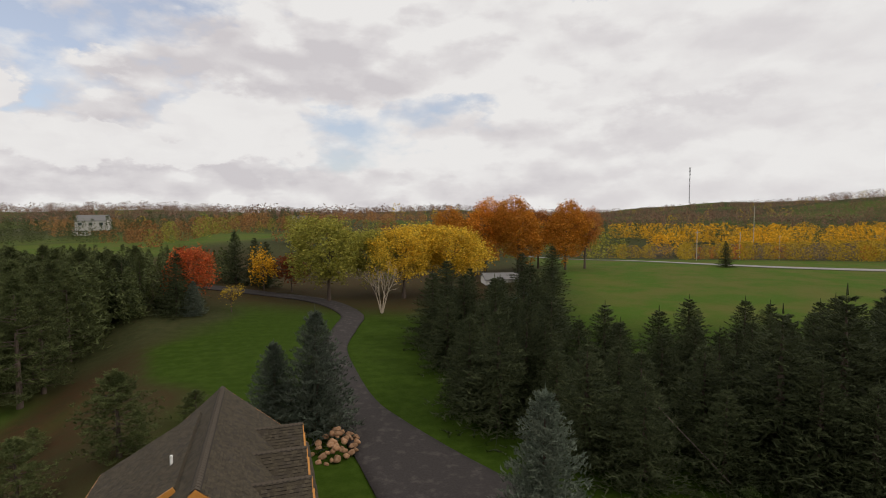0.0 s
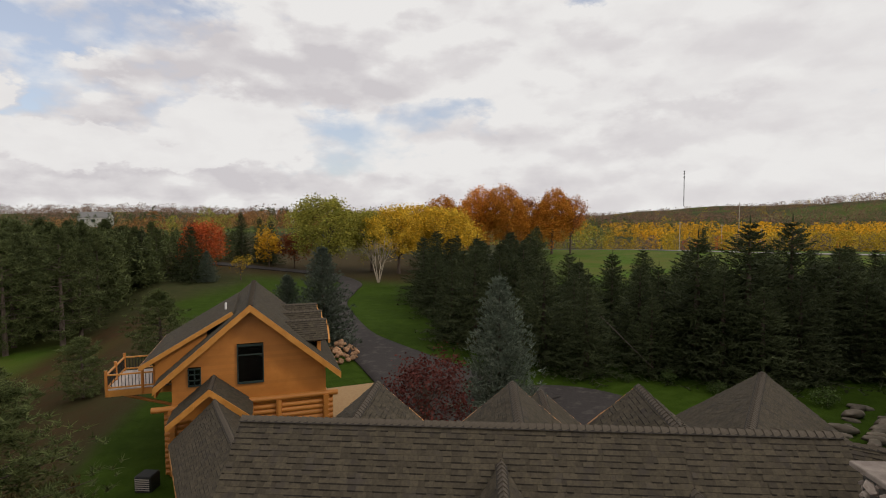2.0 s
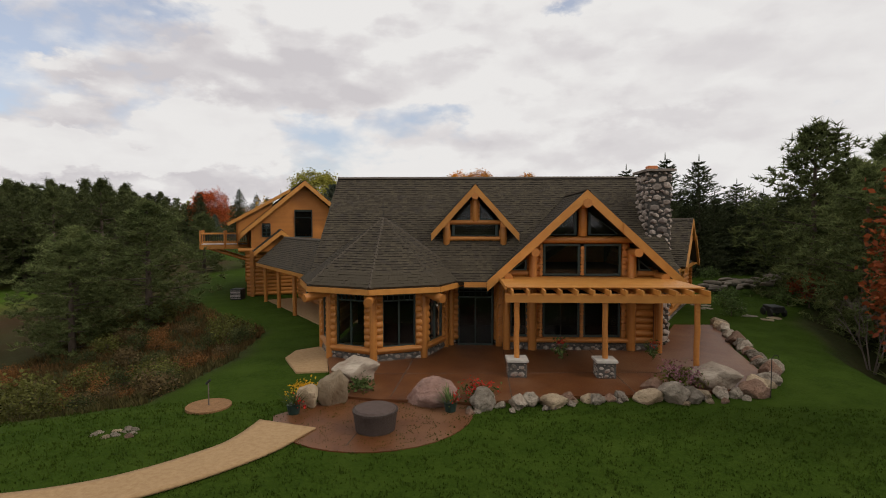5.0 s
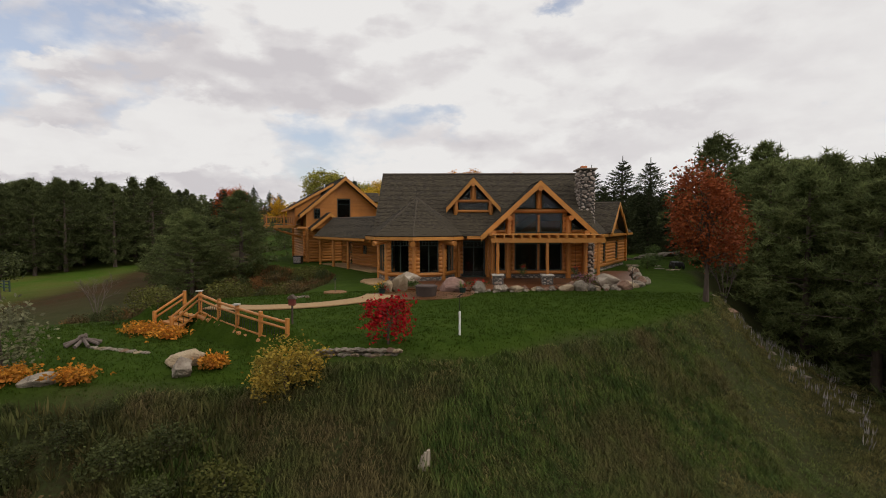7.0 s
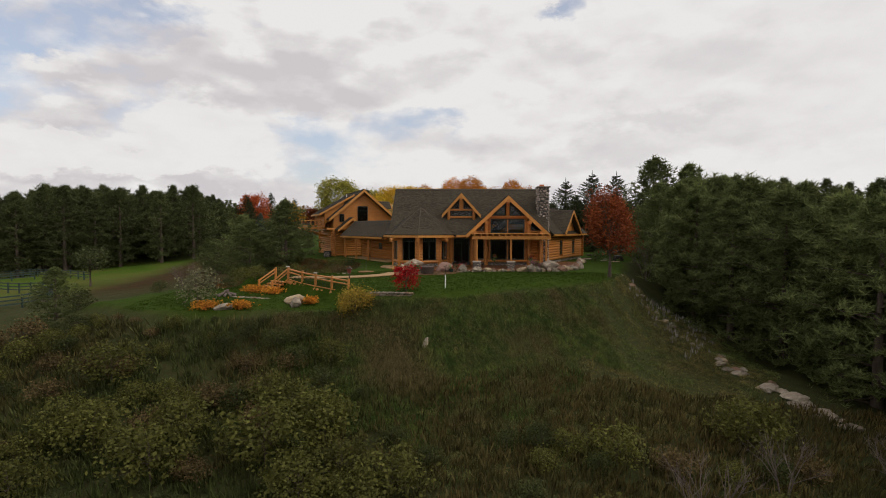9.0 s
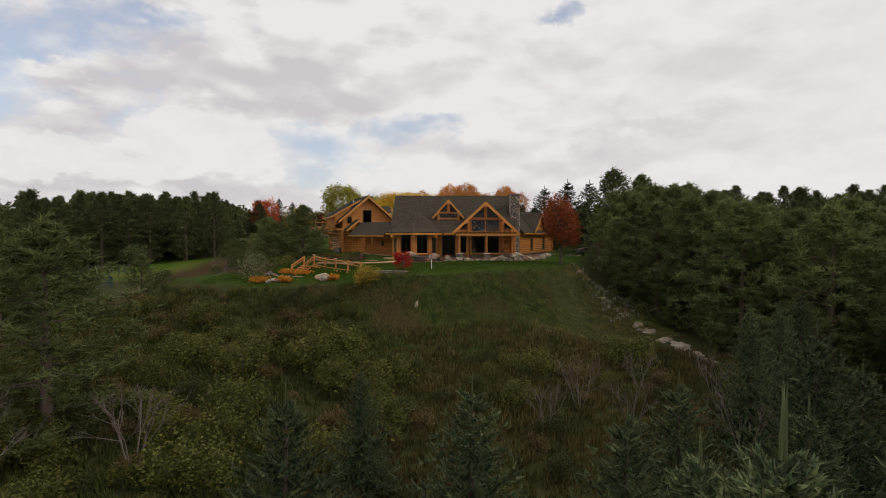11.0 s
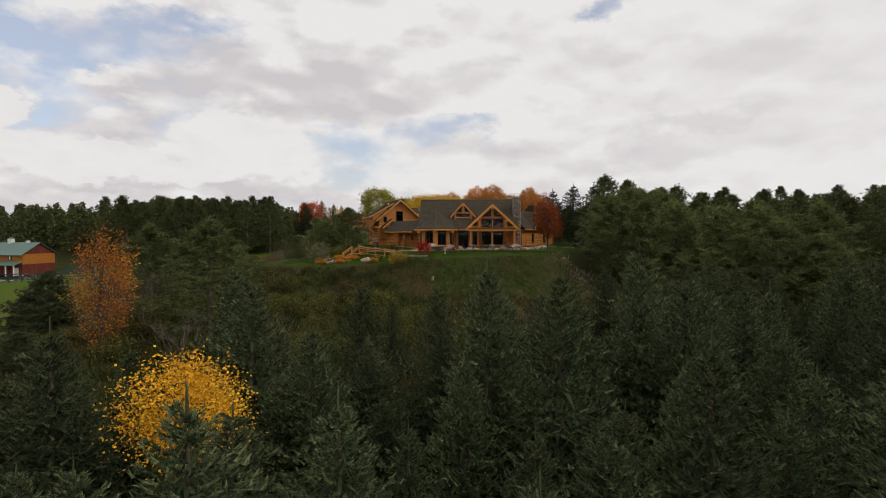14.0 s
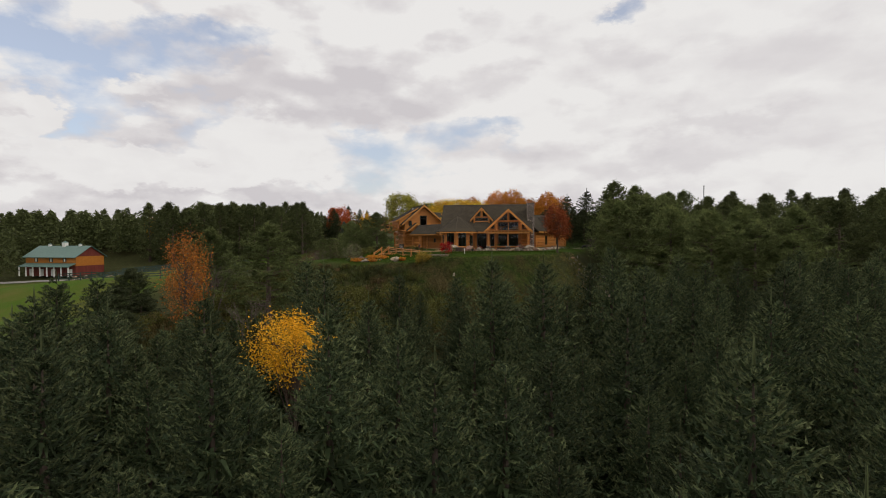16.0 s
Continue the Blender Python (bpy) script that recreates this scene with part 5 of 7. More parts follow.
        Mesh().prism([G(f - 0.4, t - 0.95, 5.0), G(f - 0.4, t + 0.95, 5.0), G(f - 0.4, t + 0.95, 6.2), G(f - 0.4, t, dz - 0.1), G(f - 0.4, t - 0.95, 6.2)], GU * -0.2).put("dormer_wall", M_SIDING, garage)
    # roof vent pipe
    Mesh().tube(G(-1.4, 4.2, 7.0), G(-1.4, 4.2, 8.0), 0.06, 0.06, 8).put("vent_pipe", M_WHITE, garage, "white roof vent pipe")


def build_deck():
    dk = thing("balcony_deck", "raised timber deck with spindle railing beside the garage", "deck")
    s0, s1, t0, t1, z = -7.3, -3.9, 3.7, 7.6, 3.72
    n = 22
    for i in range(n):
        a = s0 + (s1 - s0) * (i + 0.5) / n
        m = Mesh().prism([G(a - 0.07, t0, z - 0.04), G(a + 0.07, t0, z - 0.04), G(a + 0.07, t1, z - 0.04), G(a - 0.07, t1, z - 0.04)], (0, 0, 0.04))
        m.put("deck_board", M_DECK, dk)
    for a, b in (((s0, t0), (s1, t0)), ((s0, t0), (s0, t1)), ((s0, t1), (s1, t1))):
        p, q = G(*a, z - 0.2), G(*b, z - 0.2)
        board(dk, p, q, 0.08, 0.34, name="rim_joist")
        ln = (q - p).length
        for hh in (0.32, 1.0):
            board(dk, p + Vector((0, 0, hh)), q + Vector((0, 0, hh)), 0.09, 0.07, name="rail")
        k = int(ln / 0.16)
        for i in range(k):
            c = p + (q - p) * ((i + 0.5) / k)
            Mesh().tube(c + Vector((0, 0, 0.3)), c + Vector((0, 0, 1.0)), 0.018, 0.018, 5, False).put("spindle", M_METAL, dk)
    for s, t in ((s0, t0), ((s0 + s1) / 2, t0), (s1, t0), (s0, (t0 + t1) / 2), (s0, t1), ((s0 + s1) / 2, t1)):
        log_between(dk, G(s, t, z - 0.35), G(s, t, z + 1.05), 0.16, "rail_post")
    for t in (t0 + 0.25, t1 - 0.25):
        log_between(dk, G(s0 + 0.5, t, z - 0.3), G(s1, t, z - 1.3), 0.18, "brace")


def build_link():
    """Covered passage between garage and house, with its small entry gable."""
    lk = thing("breezeway", "covered log-post passage joining garage and house", "porch")
    up = Vector((0, 0, 1))
    a, b = Vector((-17.2, 14.6, 0)), Vector((-10.9, 5.6, 0))
    u = (b - a).normalized()
    n = Vector((u.y, -u.x, 0))
    hw, ez, rz = 1.95, 2.65, 4.35
    roof_plane(lk, [a + n * hw + up * ez, b + n * hw + up * ez, b + up * rz, a + up * rz], 0.14, seed=400)
    roof_plane(lk, [b - n * hw + up * ez, a - n * hw + up * ez, a + up * rz, b + up * rz], 0.14, seed=401)
    ridge_cap(lk, a + up * rz, b + up * rz, 0.12)
    board(lk, a + n * hw + up * (ez - 0.12), b + n * hw + up * (ez - 0.12), 0.06, 0.18, name="fascia")
    ln = (b - a).length
    for i in range(3):
        p = a + u * (0.5 + i * (ln - 4.6) / 2) + n * (hw - 0.45)
        log_between(lk, p, p + up * (ez - 0.1), 0.24, "post")
    log_between(lk, a + n * (hw - 0.45) + up * (ez - 0.22), b + n * (hw - 0.45) + up * (ez - 0.22), 0.22, "beam")
    w0, w1 = a - n * 1.0, b - n * 1.0
    log_wall(lk, w0.xy, w1.xy, 0.05, 2.9, [(1.5, 2.4, 0, 2.1), (4.6, 5.5, 1.0, 1.9)])
    window(lk, pose(*(w0 + u * 5.05 + up * 1.0), 0, 0, math.degrees(math.atan2(u.y, u.x))), 0.85, 0.9, 2, 1)
    d = window(lk, pose(*(w0 + u * 1.95 + up * 0.05), 0, 0, math.degrees(math.atan2(u.y, u.x))), 0.9, 2.05, 1, 2, name="entry_door")
    Mesh().prism([a + n * 1.3 + up * -0.1, b + n * 1.3 + up * -0.1, b - n * 1.2 + up * -0.1, a - n * 1.2 + up * -0.1], up * 0.16).put("porch_floor", M_SAND, lk)
    # entry gable facing the lawn
    c = Vector((-17.75, 15.3, 4.85))
    gd, gn, gh = GU, -GV, 1.85
    l, r = c - gd * gh - up * 1.5, c + gd * gh - up * 1.5
    f = gn * 0.8
    roof_plane(lk, [l - gn * 1.6, l + f, c + f, c - gn * 1.6], 0.13, seed=410, name="gable_roof")
    roof_plane(lk, [r + f, r - gn * 1.6, c - gn * 1.6, c + f], 0.13, seed=411, name="gable_roof")
    ridge_cap(lk, c + f, c - gn * 1.6, 0.12)
    rake(lk, l + f, c + f, gn, 0.32)
    rake(lk, r + f, c + f, gn, 0.32)
    Mesh().prism([l + f * 0.4, r + f * 0.4, c + f * 0.4 - up * 0.15], -gn * 0.2).put("gable_wall", M_SIDING, lk)


build_garage()
build_deck()
build_link()


# ------------------------------------------------------------------ terrace, pergola and stonework
def slab(name, pts, z, thick, mat, label, category, kind="structure"):
    o = Mesh().prism([(x, y, z - thick) for x, y in pts], (0, 0, thick)).put(name, mat)
    return tagged(o, label, category, kind=kind)


def arc(cx, cy, r, a0, a1, n):
    return [(cx + r * math.cos(radians(a0 + (a1 - a0) * i / n)), cy + r * math.sin(radians(a0 + (a1 - a0) * i / n))) for i in range(n + 1)]


slab("terrace", [(-10.0, 0.9), (-10.0, -2.0), (-9.2, -4.6), (-8.75, -6.15), (-7.4, -6.5), (-5.5, -6.55), (-4.6, -6.7), (-1.5, -6.0), (2.2, -5.6), (4.3, -4.9), (5.6, -2.9), (6.3, 0.2),
                 (8.1, 5.6), (6.0, 5.6), (4.4, 2.6), (3.8, 0.9)], 0.1, 0.4, M_TERRACE, "stained brown stamped concrete terrace by the house", "terrace")
slab("lower_patio", [(-8.7, -6.1), (-10.0, -7.75)] + arc(-7.3, -7.2, 2.75, 205, 352, 14) + [(-4.6, -6.75), (-5.5, -6.5), (-7.4, -6.45)], 0.025, 0.3, M_TERRACE,
     "rounded lower patio of brown concrete with fire pit", "patio")
slab("side_patio", [(-10.2, 0.9), (-11.7, -0.4), (-11.75, -1.6), (-10.7, -3.6), (-9.6, -3.4), (-10.0, -2.0)], 0.05, 0.3, M_SAND, "tan concrete pad beside the bay", "patio")
for pts in ([(-6.6, 0.4), (-7.0, -6.3)], [(-3.2, -0.2), (-3.4, -6.2)], [(0.3, -0.2), (0.4, -5.7)], [(-9.2, -3.9), (3.6, -3.3)], [(-7.2, -6.8), (-7.6, -9.6)]):
    (x0, y0), (x1, y1) = pts
    zz = 0.102 if y1 > -9 else 0.027
    o = board(None, (x0, y0, zz), (x1, y1, zz), 0.018, 0.006, M_MORTAR, "terrace_joint")
    tagged(o, "thin saw-cut joint in the concrete", "joint", kind="structure")

ribbon("garden_path", [(-9.4, -8.4), (-10.0, -10.1), (-11.8, -12.0), (-14.2, -12.9), (-16.4, -12.7)], [1.7, 1.3, 1.2, 1.2, 1.2], M_SAND, "narrow tan gravel garden path across the lawn", "path", 0.025, 0.06)
slab("tree_ring", arc(-12.15, -7.0, 0.62, 0, 340, 20), 0.035, 0.1, material("brown mulch", (0.2, 0.105, 0.045), (0.28, 0.15, 0.065), 12, 0.95, 0.6, 40), "round tan mulch ring round a sapling", "tree ring")


def build_pergola():
    pg = thing("pergola", "honey-stained timber pergola on log posts and stone piers", "pergola")
    for x, pier in ((-3.02, 1), (-0.06, 1), (3.0, 0)):
        y = -3.86
        if pier:
            st = Mesh().box(pose(x, y, 0.08), 0.6, 0.6, 0.52).put("stone_pier", M_MORTAR, pg, "square fieldstone pier with pale cap")
            for a, b, o in (((x - 0.31, y - 0.31), (x + 0.31, y - 0.31), (0, -1)), ((x - 0.31, y + 0.31), (x - 0.31, y - 0.31), (-1, 0)), ((x + 0.31, y - 0.31), (x + 0.31, y + 0.31), (1, 0))):
                stone_face(st, a, b, 0.1, 0.6, o, 0.17, int(500 + x * 7 + o[0]), bulge=0.55)
            Mesh().box(pose(x, y, 0.62), 0.72, 0.72, 0.09, 0.015).put("pier_cap", M_CAP, st)
        m = Mesh()
        rng = random.Random(int(x * 10))
        pts = [(x + rng.uniform(-0.02, 0.02), y, z) for z in np.linspace(0.7 if pier else 0.1, 2.62, 6)]
        for p, q in zip(pts, pts[1:]):
            m.tube(p, q, 0.095, 0.095, 12, False)
        m.put("log_column", M_LOG, pg, smooth=True)
    for yy in (-3.98, -3.74):
        board(pg, (-3.42, yy, 2.74), (3.36, yy, 2.74), 0.07, 0.27, name="beam")
    board(pg, (-3.3, -0.42, 2.74), (3.3, -0.42, 2.74), 0.1, 0.27, name="ledger")
    log_between(pg, (3.0, -0.5, 0.1), (3.0, -0.5, 2.62), 0.24, "post")
    for i in range(13):
        x = -3.2 + 6.4 * i / 12
        board(pg, (x, -4.28, 2.96), (x, -0.3, 2.96), 0.06, 0.17, name="joist")
    for i in range(12):
        y = -0.35 - 3.3 * i / 11.5
        board(pg, (-3.34, y, 3.075), (3.34, y, 3.075), 0.265, 0.035, name="roof_slat")
    board(pg, (-3.38, -3.72, 3.06), (-3.38, -0.2, 3.06), 0.05, 0.14, name="end_board")
    return pg


build_pergola()

BOULDERS = [stone_data("boulder", mt, s, 0.8, 4, 0.13) for s, mt in zip(range(11, 17), (M_BOULDER, M_BOULDER_TAN, M_BOULDER_GREY, M_BOULDER, M_BOULDER_GREY, M_BOULDER_RUST))]
PINK = stone_data("boulder", M_PINK, 31, 0.85, 4, 0.1)


def boulder(x, y, sx, sy, sz, turn, label, k=0, group="", z=None, data=None, sink=0.06):
    o = new("boulder", data or BOULDERS[k % 6])
    o.matrix_basis = pose(x, y, (gz(x, y) if z is None else z) - sink, 0, 0, turn) @ Matrix.Diagonal((sx, sy, sz / 0.8, 1))
    return tagged(o, label, "boulder", group)


boulder(-5.75, -6.5, 1.7, 1.15, 0.95, 10, "large pink granite boulder on the patio edge", data=PINK)
boulder(-8.72, -6.55, 1.05, 0.85, 1.35, 20, "upright tan boulder beside the patio step", 1)
boulder(-9.35, -6.75, 1.0, 0.75, 0.95, -30, "leaning tan boulder beside the patio", 1)
boulder(-8.35, -4.6, 2.0, 1.2, 1.05, 25, "long pale grey boulder beside the bay window", 3, z=0.08)
boulder(3.1, -4.9, 2.1, 1.2, 1.1, -12, "large pale flat-topped boulder at the terrace rim", 3)
boulder(1.15, -5.1, 1.0, 0.7, 0.55, 15, "white quartz boulder at the terrace rim", 5)
WALL = np.array([(-4.95, -7.05), (-3.3, -6.75), (-1.55, -6.3), (0.4, -6.0), (2.2, -5.9), (4.1, -5.35), (5.2, -4.3), (5.95, -2.9), (6.5, -0.6), (7.2, 2.2), (8.3, 5.6)])
seg = np.hypot(*np.diff(WALL, axis=0).T)
cum = np.concatenate([[0], np.cumsum(seg)])
rw, s = random.Random(5), 0.2
while s < cum[-1]:
    w = rw.choice((0.42, 0.5, 0.62, 0.78, 0.9))
    x, y = np.interp(s + w / 2, cum, WALL[:, 0]), np.interp(s + w / 2, cum, WALL[:, 1])
    boulder(x + rw.uniform(-0.1, 0.1), y + rw.uniform(-0.1, 0.1), w * 1.12, w * rw.uniform(0.8, 1.0), w * rw.uniform(0.62, 0.9), rw.uniform(0, 360), "rounded field boulder in the low terrace wall",
            rw.randrange(6), "terrace wall boulders")
    s += w * 0.8
for i in range(26):
    x = rw.uniform(-4.8, 4.4)
    boulder(x, np.interp(x, WALL[:6, 0], WALL[:6, 1]) - 0.36 + rw.uniform(-0.08, 0.5), 0.3, 0.26, 0.24, rw.uniform(0, 360), "small rounded stone in the low terrace wall", rw.randrange(6), "terrace wall boulders")

fp = thing("fire_pit", "round dark woven fire pit on the patio", "fire pit", at=pose(-7.08, -8.55, 0.025))
mm = Mesh()
for z0, z1, r0, r1 in ((0, 0.46, 0.5, 0.56), (0.46, 0.52, 0.58, 0.58)):
    mm.tube((0, 0, z0), (0, 0, z1), r0, r1, 28)
mm.put("body", material("dark woven resin", (0.045, 0.03, 0.024), (0.07, 0.05, 0.04), 30, 0.7, 0.8, 60), fp)
Mesh().tube((0, 0, 0.5), (0, 0, 0.56), 0.55, 0.5, 28).put("lid", material("brown table lid", (0.07, 0.045, 0.035), (0.09, 0.06, 0.05), 8, 0.6), fp)


def flower_clump(name, label, mats, r, h, at, n=90, leaf=0.12, seed=1):
    t = thing(name, label, "flowers", at=at)
    rng = np.random.default_rng(seed)
    for k, (mt, nm) in enumerate(mats):
        c = rng.normal(0, 1, (n, 3)) * np.array([r * 0.38, r * 0.38, h * 0.22]) + np.array([0, 0, h * (0.5 + 0.2 * k)])
        c[:, 2] = np.maximum(c[:, 2], 0.03)
        ob_of(nm, mesh_of(nm, [leaf_cloud(rng, c, 0.03, 3, leaf * (1 if k == 0 else 0.7))], mt), t)
    return t


M_REDFLOWER = leafy("red flowers", (0.42, 0.02, 0.02), (0.5, 0.05, 0.03))
M_PINKFLOWER = leafy("dusty pink flowers", (0.26, 0.12, 0.15), (0.2, 0.09, 0.11))
M_LEAFGREEN = leafy("garden leaves", (0.06, 0.10, 0.03), (0.09, 0.14, 0.04))
M_BRIGHT = leafy("orange perennials", (0.50, 0.24, 0.03), (0.42, 0.15, 0.025))
flower_clump("flower_bed", "green plants with red flowers behind the wall", [(M_LEAFGREEN, "leaves"), (M_REDFLOWER, "blossoms")], 0.6, 0.5, pose(-4.35, -6.4, 0.1), 110, 0.09, seed=2)
flower_clump("flowering_shrub", "dusty pink flowering shrub between boulders", [(M_SHRUB, "leaves"), (M_PINKFLOWER, "blossoms")], 0.75, 0.8, pose(1.9, -5.15, 0.05), 150, seed=3)
flower_clump("marigolds", "yellow marigolds along the boulder", [(M_GOLD, "blossoms")], 0.6, 0.35, pose(-9.6, -6.2, 0.15), 170, 0.075, seed=4)
flower_clump("potted_plant", "green plants beside the grey boulder", [(M_LEAFGREEN, "leaves")], 0.5, 0.45, pose(-8.0, -5.75, 0.1), 80, seed=5)
for i, (x, y) in enumerate(((-9.5, -7.55), (-5.2, -7.2))):
    pt = thing("flower_pot", "dark green pot with spiky grass and red flowers", "flower pot", "patio pots", at=pose(x, y, 0.025))
    Mesh().tube((0, 0, 0), (0, 0, 0.26), 0.15, 0.19, 14).put("pot", material("green glazed pot", (0.012, 0.03, 0.025), (0.02, 0.04, 0.032), 6, 0.35), pt)
    rg = np.random.default_rng(20 + i)
    b = np.tile([0, 0, 0.24], (70, 1)) + rg.normal(0, 0.05, (70, 3))
    a = rg.uniform(0, 6.28, 70)
    tip = b + np.stack([np.cos(a) * 0.4, np.sin(a) * 0.4, rg.uniform(0.05, 0.5, 70)], 1)
    ob_of("grass_tuft", mesh_of("grass_tuft", [blades(b, tip, 0.035 * np.ones(70))], M_LEAFGREEN), pt)
    ob_of("blossoms", mesh_of("blossoms", [leaf_cloud(rg, rg.normal(0, 0.08, (14, 3)) + [0.12, -0.08, 0.38], 0.03, 4, 0.07)], M_REDFLOWER), pt)
for i, x in enumerate((-1.45, 1.75)):
    hb = thing("hanging_basket", "hanging basket of trailing greenery and red flowers", "hanging basket", "pergola baskets", at=pose(x, -3.3, 1.0))
    rg = np.random.default_rng(30 + i)
    ob_of("foliage", mesh_of("foliage", [leaf_cloud(rg, rg.normal(0, 1, (60, 3)) * [0.11, 0.11, 0.15] + [0, 0, -0.08], 0.04, 4, 0.09)], M_LEAFGREEN), hb)
    ob_of("blossoms", mesh_of("blossoms", [leaf_cloud(rg, rg.normal(0, 1, (26, 3)) * [0.09, 0.09, 0.06] + [0.04, 0, 0.08], 0.02, 4, 0.06)], M_REDFLOWER), hb)
    Mesh().tube((0, 0, 0), (0, 0, 1.85), 0.008, 0.008, 5).put("chain", M_METAL, hb)
    Mesh().tube((0, 0, -0.1), (0, 0, 0.06), 0.1, 0.16, 12).put("bowl", M_BARK, hb)


# ------------------------------------------------------------------ south lawn: log steps, rail and garden things
def build_rail():
    st = thing("log_footbridge", "peeled-log footbridge with railings and stacked-log sides", "footbridge")
    line = [(-16.5, -13.4), (-15.2, -14.5), (-14.0, -15.6), (-12.65, -16.8), (-11.4, -17.7)]
    zt = [-0.12, -0.3, -0.36, -0.42, -0.52]          # deck height along the near side
    back = Vector((0.62, 0.78, 0)) * 1.5

    def post(x, y, lo, hi, capped=False):
        p = log_between(st, (x, y, lo), (x + 0.03, y, hi), 0.16, "rail_post")
        if capped:
            Mesh().box(pose(x, y, hi - 0.02), 0.24, 0.24, 0.05, 0.01).put("post_cap", M_CAP, p.parent)

    def rails(a, b, za, zb, n):
        for h, d in ((0.84, 0.11), (0.62, 0.09), (0.12, 0.08)):
            log_between(st, (*a, za + h), (*b, zb + h), d, "rail")
        for i in range(n):
            f = (i + 0.5) / n
            x, y, zz = a[0] + (b[0] - a[0]) * f, a[1] + (b[1] - a[1]) * f, za + (zb - za) * f
            Mesh().tube((x, y, zz + 0.1), (x, y, zz + 0.62), 0.012, 0.012, 5, False).put("spindle", M_METAL, st)

    for (a, b), (u, v) in zip(zip(line, line[1:]), zip(zt, zt[1:])):
        rails(a, b, u, v, 10)
        for k in range(3):
            log_between(st, (a[0] - 0.05, a[1] - 0.06 * k, u - 0.10 - 0.25 * k), (b[0] + 0.05, b[1] - 0.06 * k, v - 0.10 - 0.25 * k), 0.26, "side_log")
    for i, ((x, y), z) in enumerate(zip(line, zt)):
        post(x, y, z - 0.75, z + 0.98, i in (0, 2))
    # deck planks across the bridge
    for (a, b), (u, v) in zip(zip(line, line[1:]), zip(zt, zt[1:])):
        for i in range(9):
            f = (i + 0.5) / 9
            p = Vector((a[0] + (b[0] - a[0]) * f, a[1] + (b[1] - a[1]) * f, u + (v - u) * f + 0.02))
            board(st, p, p + back, 0.17, 0.05, M_TRIM, "deck_plank")
    # steps down to the lower lawn between two raking rails
    top_far, foot_far, foot_near = (-17.8, -12.2), (-18.7, -13.05), (-17.4, -14.05)
    rails(top_far, foot_far, -0.25, -1.0, 6)
    rails(line[0], foot_near, -0.12, -1.0, 6)
    post(*top_far, -0.9, 0.72)
    post(*foot_far, -1.1, -0.06)
    post(*foot_near, -1.1, -0.1)
    for k in range(4):
        f = (k + 0.6) / 4
        a = Vector((*line[0], 0)).lerp(Vector((*foot_near, 0)), f)
        b = Vector((*top_far, 0)).lerp(Vector((*foot_far, 0)), f)
        up = Vector((0, 0, -0.22 - 0.17 * k))
        board(st, a + up, b + up, 0.36, 0.08, name="step")
    return st


build_rail()
for x, y, sx, sz, k in ((-14.5, -18.6, 1.3, 0.75, 1), (-14.1, -19.5, 1.1, 0.75, 3), (-17.9, -20.4, 1.2, 0.5, 2)):
    boulder(x, y, sx, sx * 0.75, sz, 30 * k, "weathered tan boulder on the lower lawn", k)
for x, y, r, i in ((-18.6, -14.0, 0.95, 1), (-17.0, -14.9, 0.85, 2), (-13.4, -18.9, 0.5, 3), (-17.0, -20.2, 0.7, 4), (-18.9, -20.3, 0.9, 5)):
    flower_clump("perennial_bed", "orange and rust autumn perennials on the lawn", [(M_BRIGHT, "leaves"), (M_ORANGE, "blossoms")], r, 0.42, pose(x, y, gz(x, y)), 150, 0.14, seed=50 + i)
cf = thing("firewood_pile", "grey split logs heaped on a stone ring", "firewood", at=pose(-19.6, -16.2, gz(-19.6, -16.2)))
rl = random.Random(9)
for i in range(9):
    a = i * 0.7
    Mesh().tube((0.6 * math.cos(a), 0.6 * math.sin(a), 0.06), (-0.15 * math.cos(a), -0.15 * math.sin(a), 0.42 * rl.uniform(0.6, 1)), 0.07, 0.06, 7).put("firewood_log", M_TWIG, cf)
for i in range(9):
    boulder(-18.9 + 0.42 * i * 0.7, -16.6 - 0.09 * i, 0.5, 0.36, 0.16, 40 * i, "flat grey edging stone on the lower lawn", i, "edging stones")
rl = random.Random(12)
for i in range(13):
    x = -9.9 + 2.4 * i / 12
    for k in range(2):
        boulder(x + 0.08 * k, -19.75 + 0.02 * i + rl.uniform(-0.08, 0.08), rl.uniform(0.32, 0.5), 0.3, 0.16, rl.uniform(-20, 20), "flat grey stone of a low dry wall", rl.randrange(6), "dry wall stones", gz(x, -19.75) - 0.05 + 0.14 * k, sink=0)
pv = thing("feeder_post", "short white post with a small dark bird feeder", "post", at=pose(-5.46, -17.7, gz(-5.46, -17.7)))
Mesh().tube((0, 0, -0.1), (0, 0, 0.82), 0.036, 0.036, 10).put("post", M_WHITE, pv)
Mesh().tube((0, 0, 0.82), (0, 0, 1.35), 0.012, 0.012, 5).put("rod", M_METAL, pv)
Mesh().tube((-0.08, 0, 1.3), (0.1, 0, 1.42), 0.03, 0.015, 6).put("feeder", M_METAL, pv)
bh = thing("birdhouse", "small brown birdhouse with a pitched roof on a post", "birdhouse", at=pose(-11.6, -16.4, gz(-11.6, -16.4)))
Mesh().tube((0, 0, -0.1), (0, 0, 0.7), 0.04, 0.04, 6).put("post", M_BARK, bh)
Mesh().box(pose(0, 0, 0.7), 0.22, 0.2, 0.24).put("box", M_BARNRED, bh)
Mesh().prism([(-0.17, -0.15, 0.94), (0.17, -0.15, 0.94), (0, -0.15, 1.1)], (0, 0.3, 0)).put("roof", M_BARK, bh)
sap = thing("sapling", "thin staked sapling in a mulch ring", "sapling", at=pose(-12.15, -7.0, 0.03))
Mesh().tube((0, 0, 0), (0, 0, 0.72), 0.022, 0.014, 6).put("stake", M_TWIG, sap)
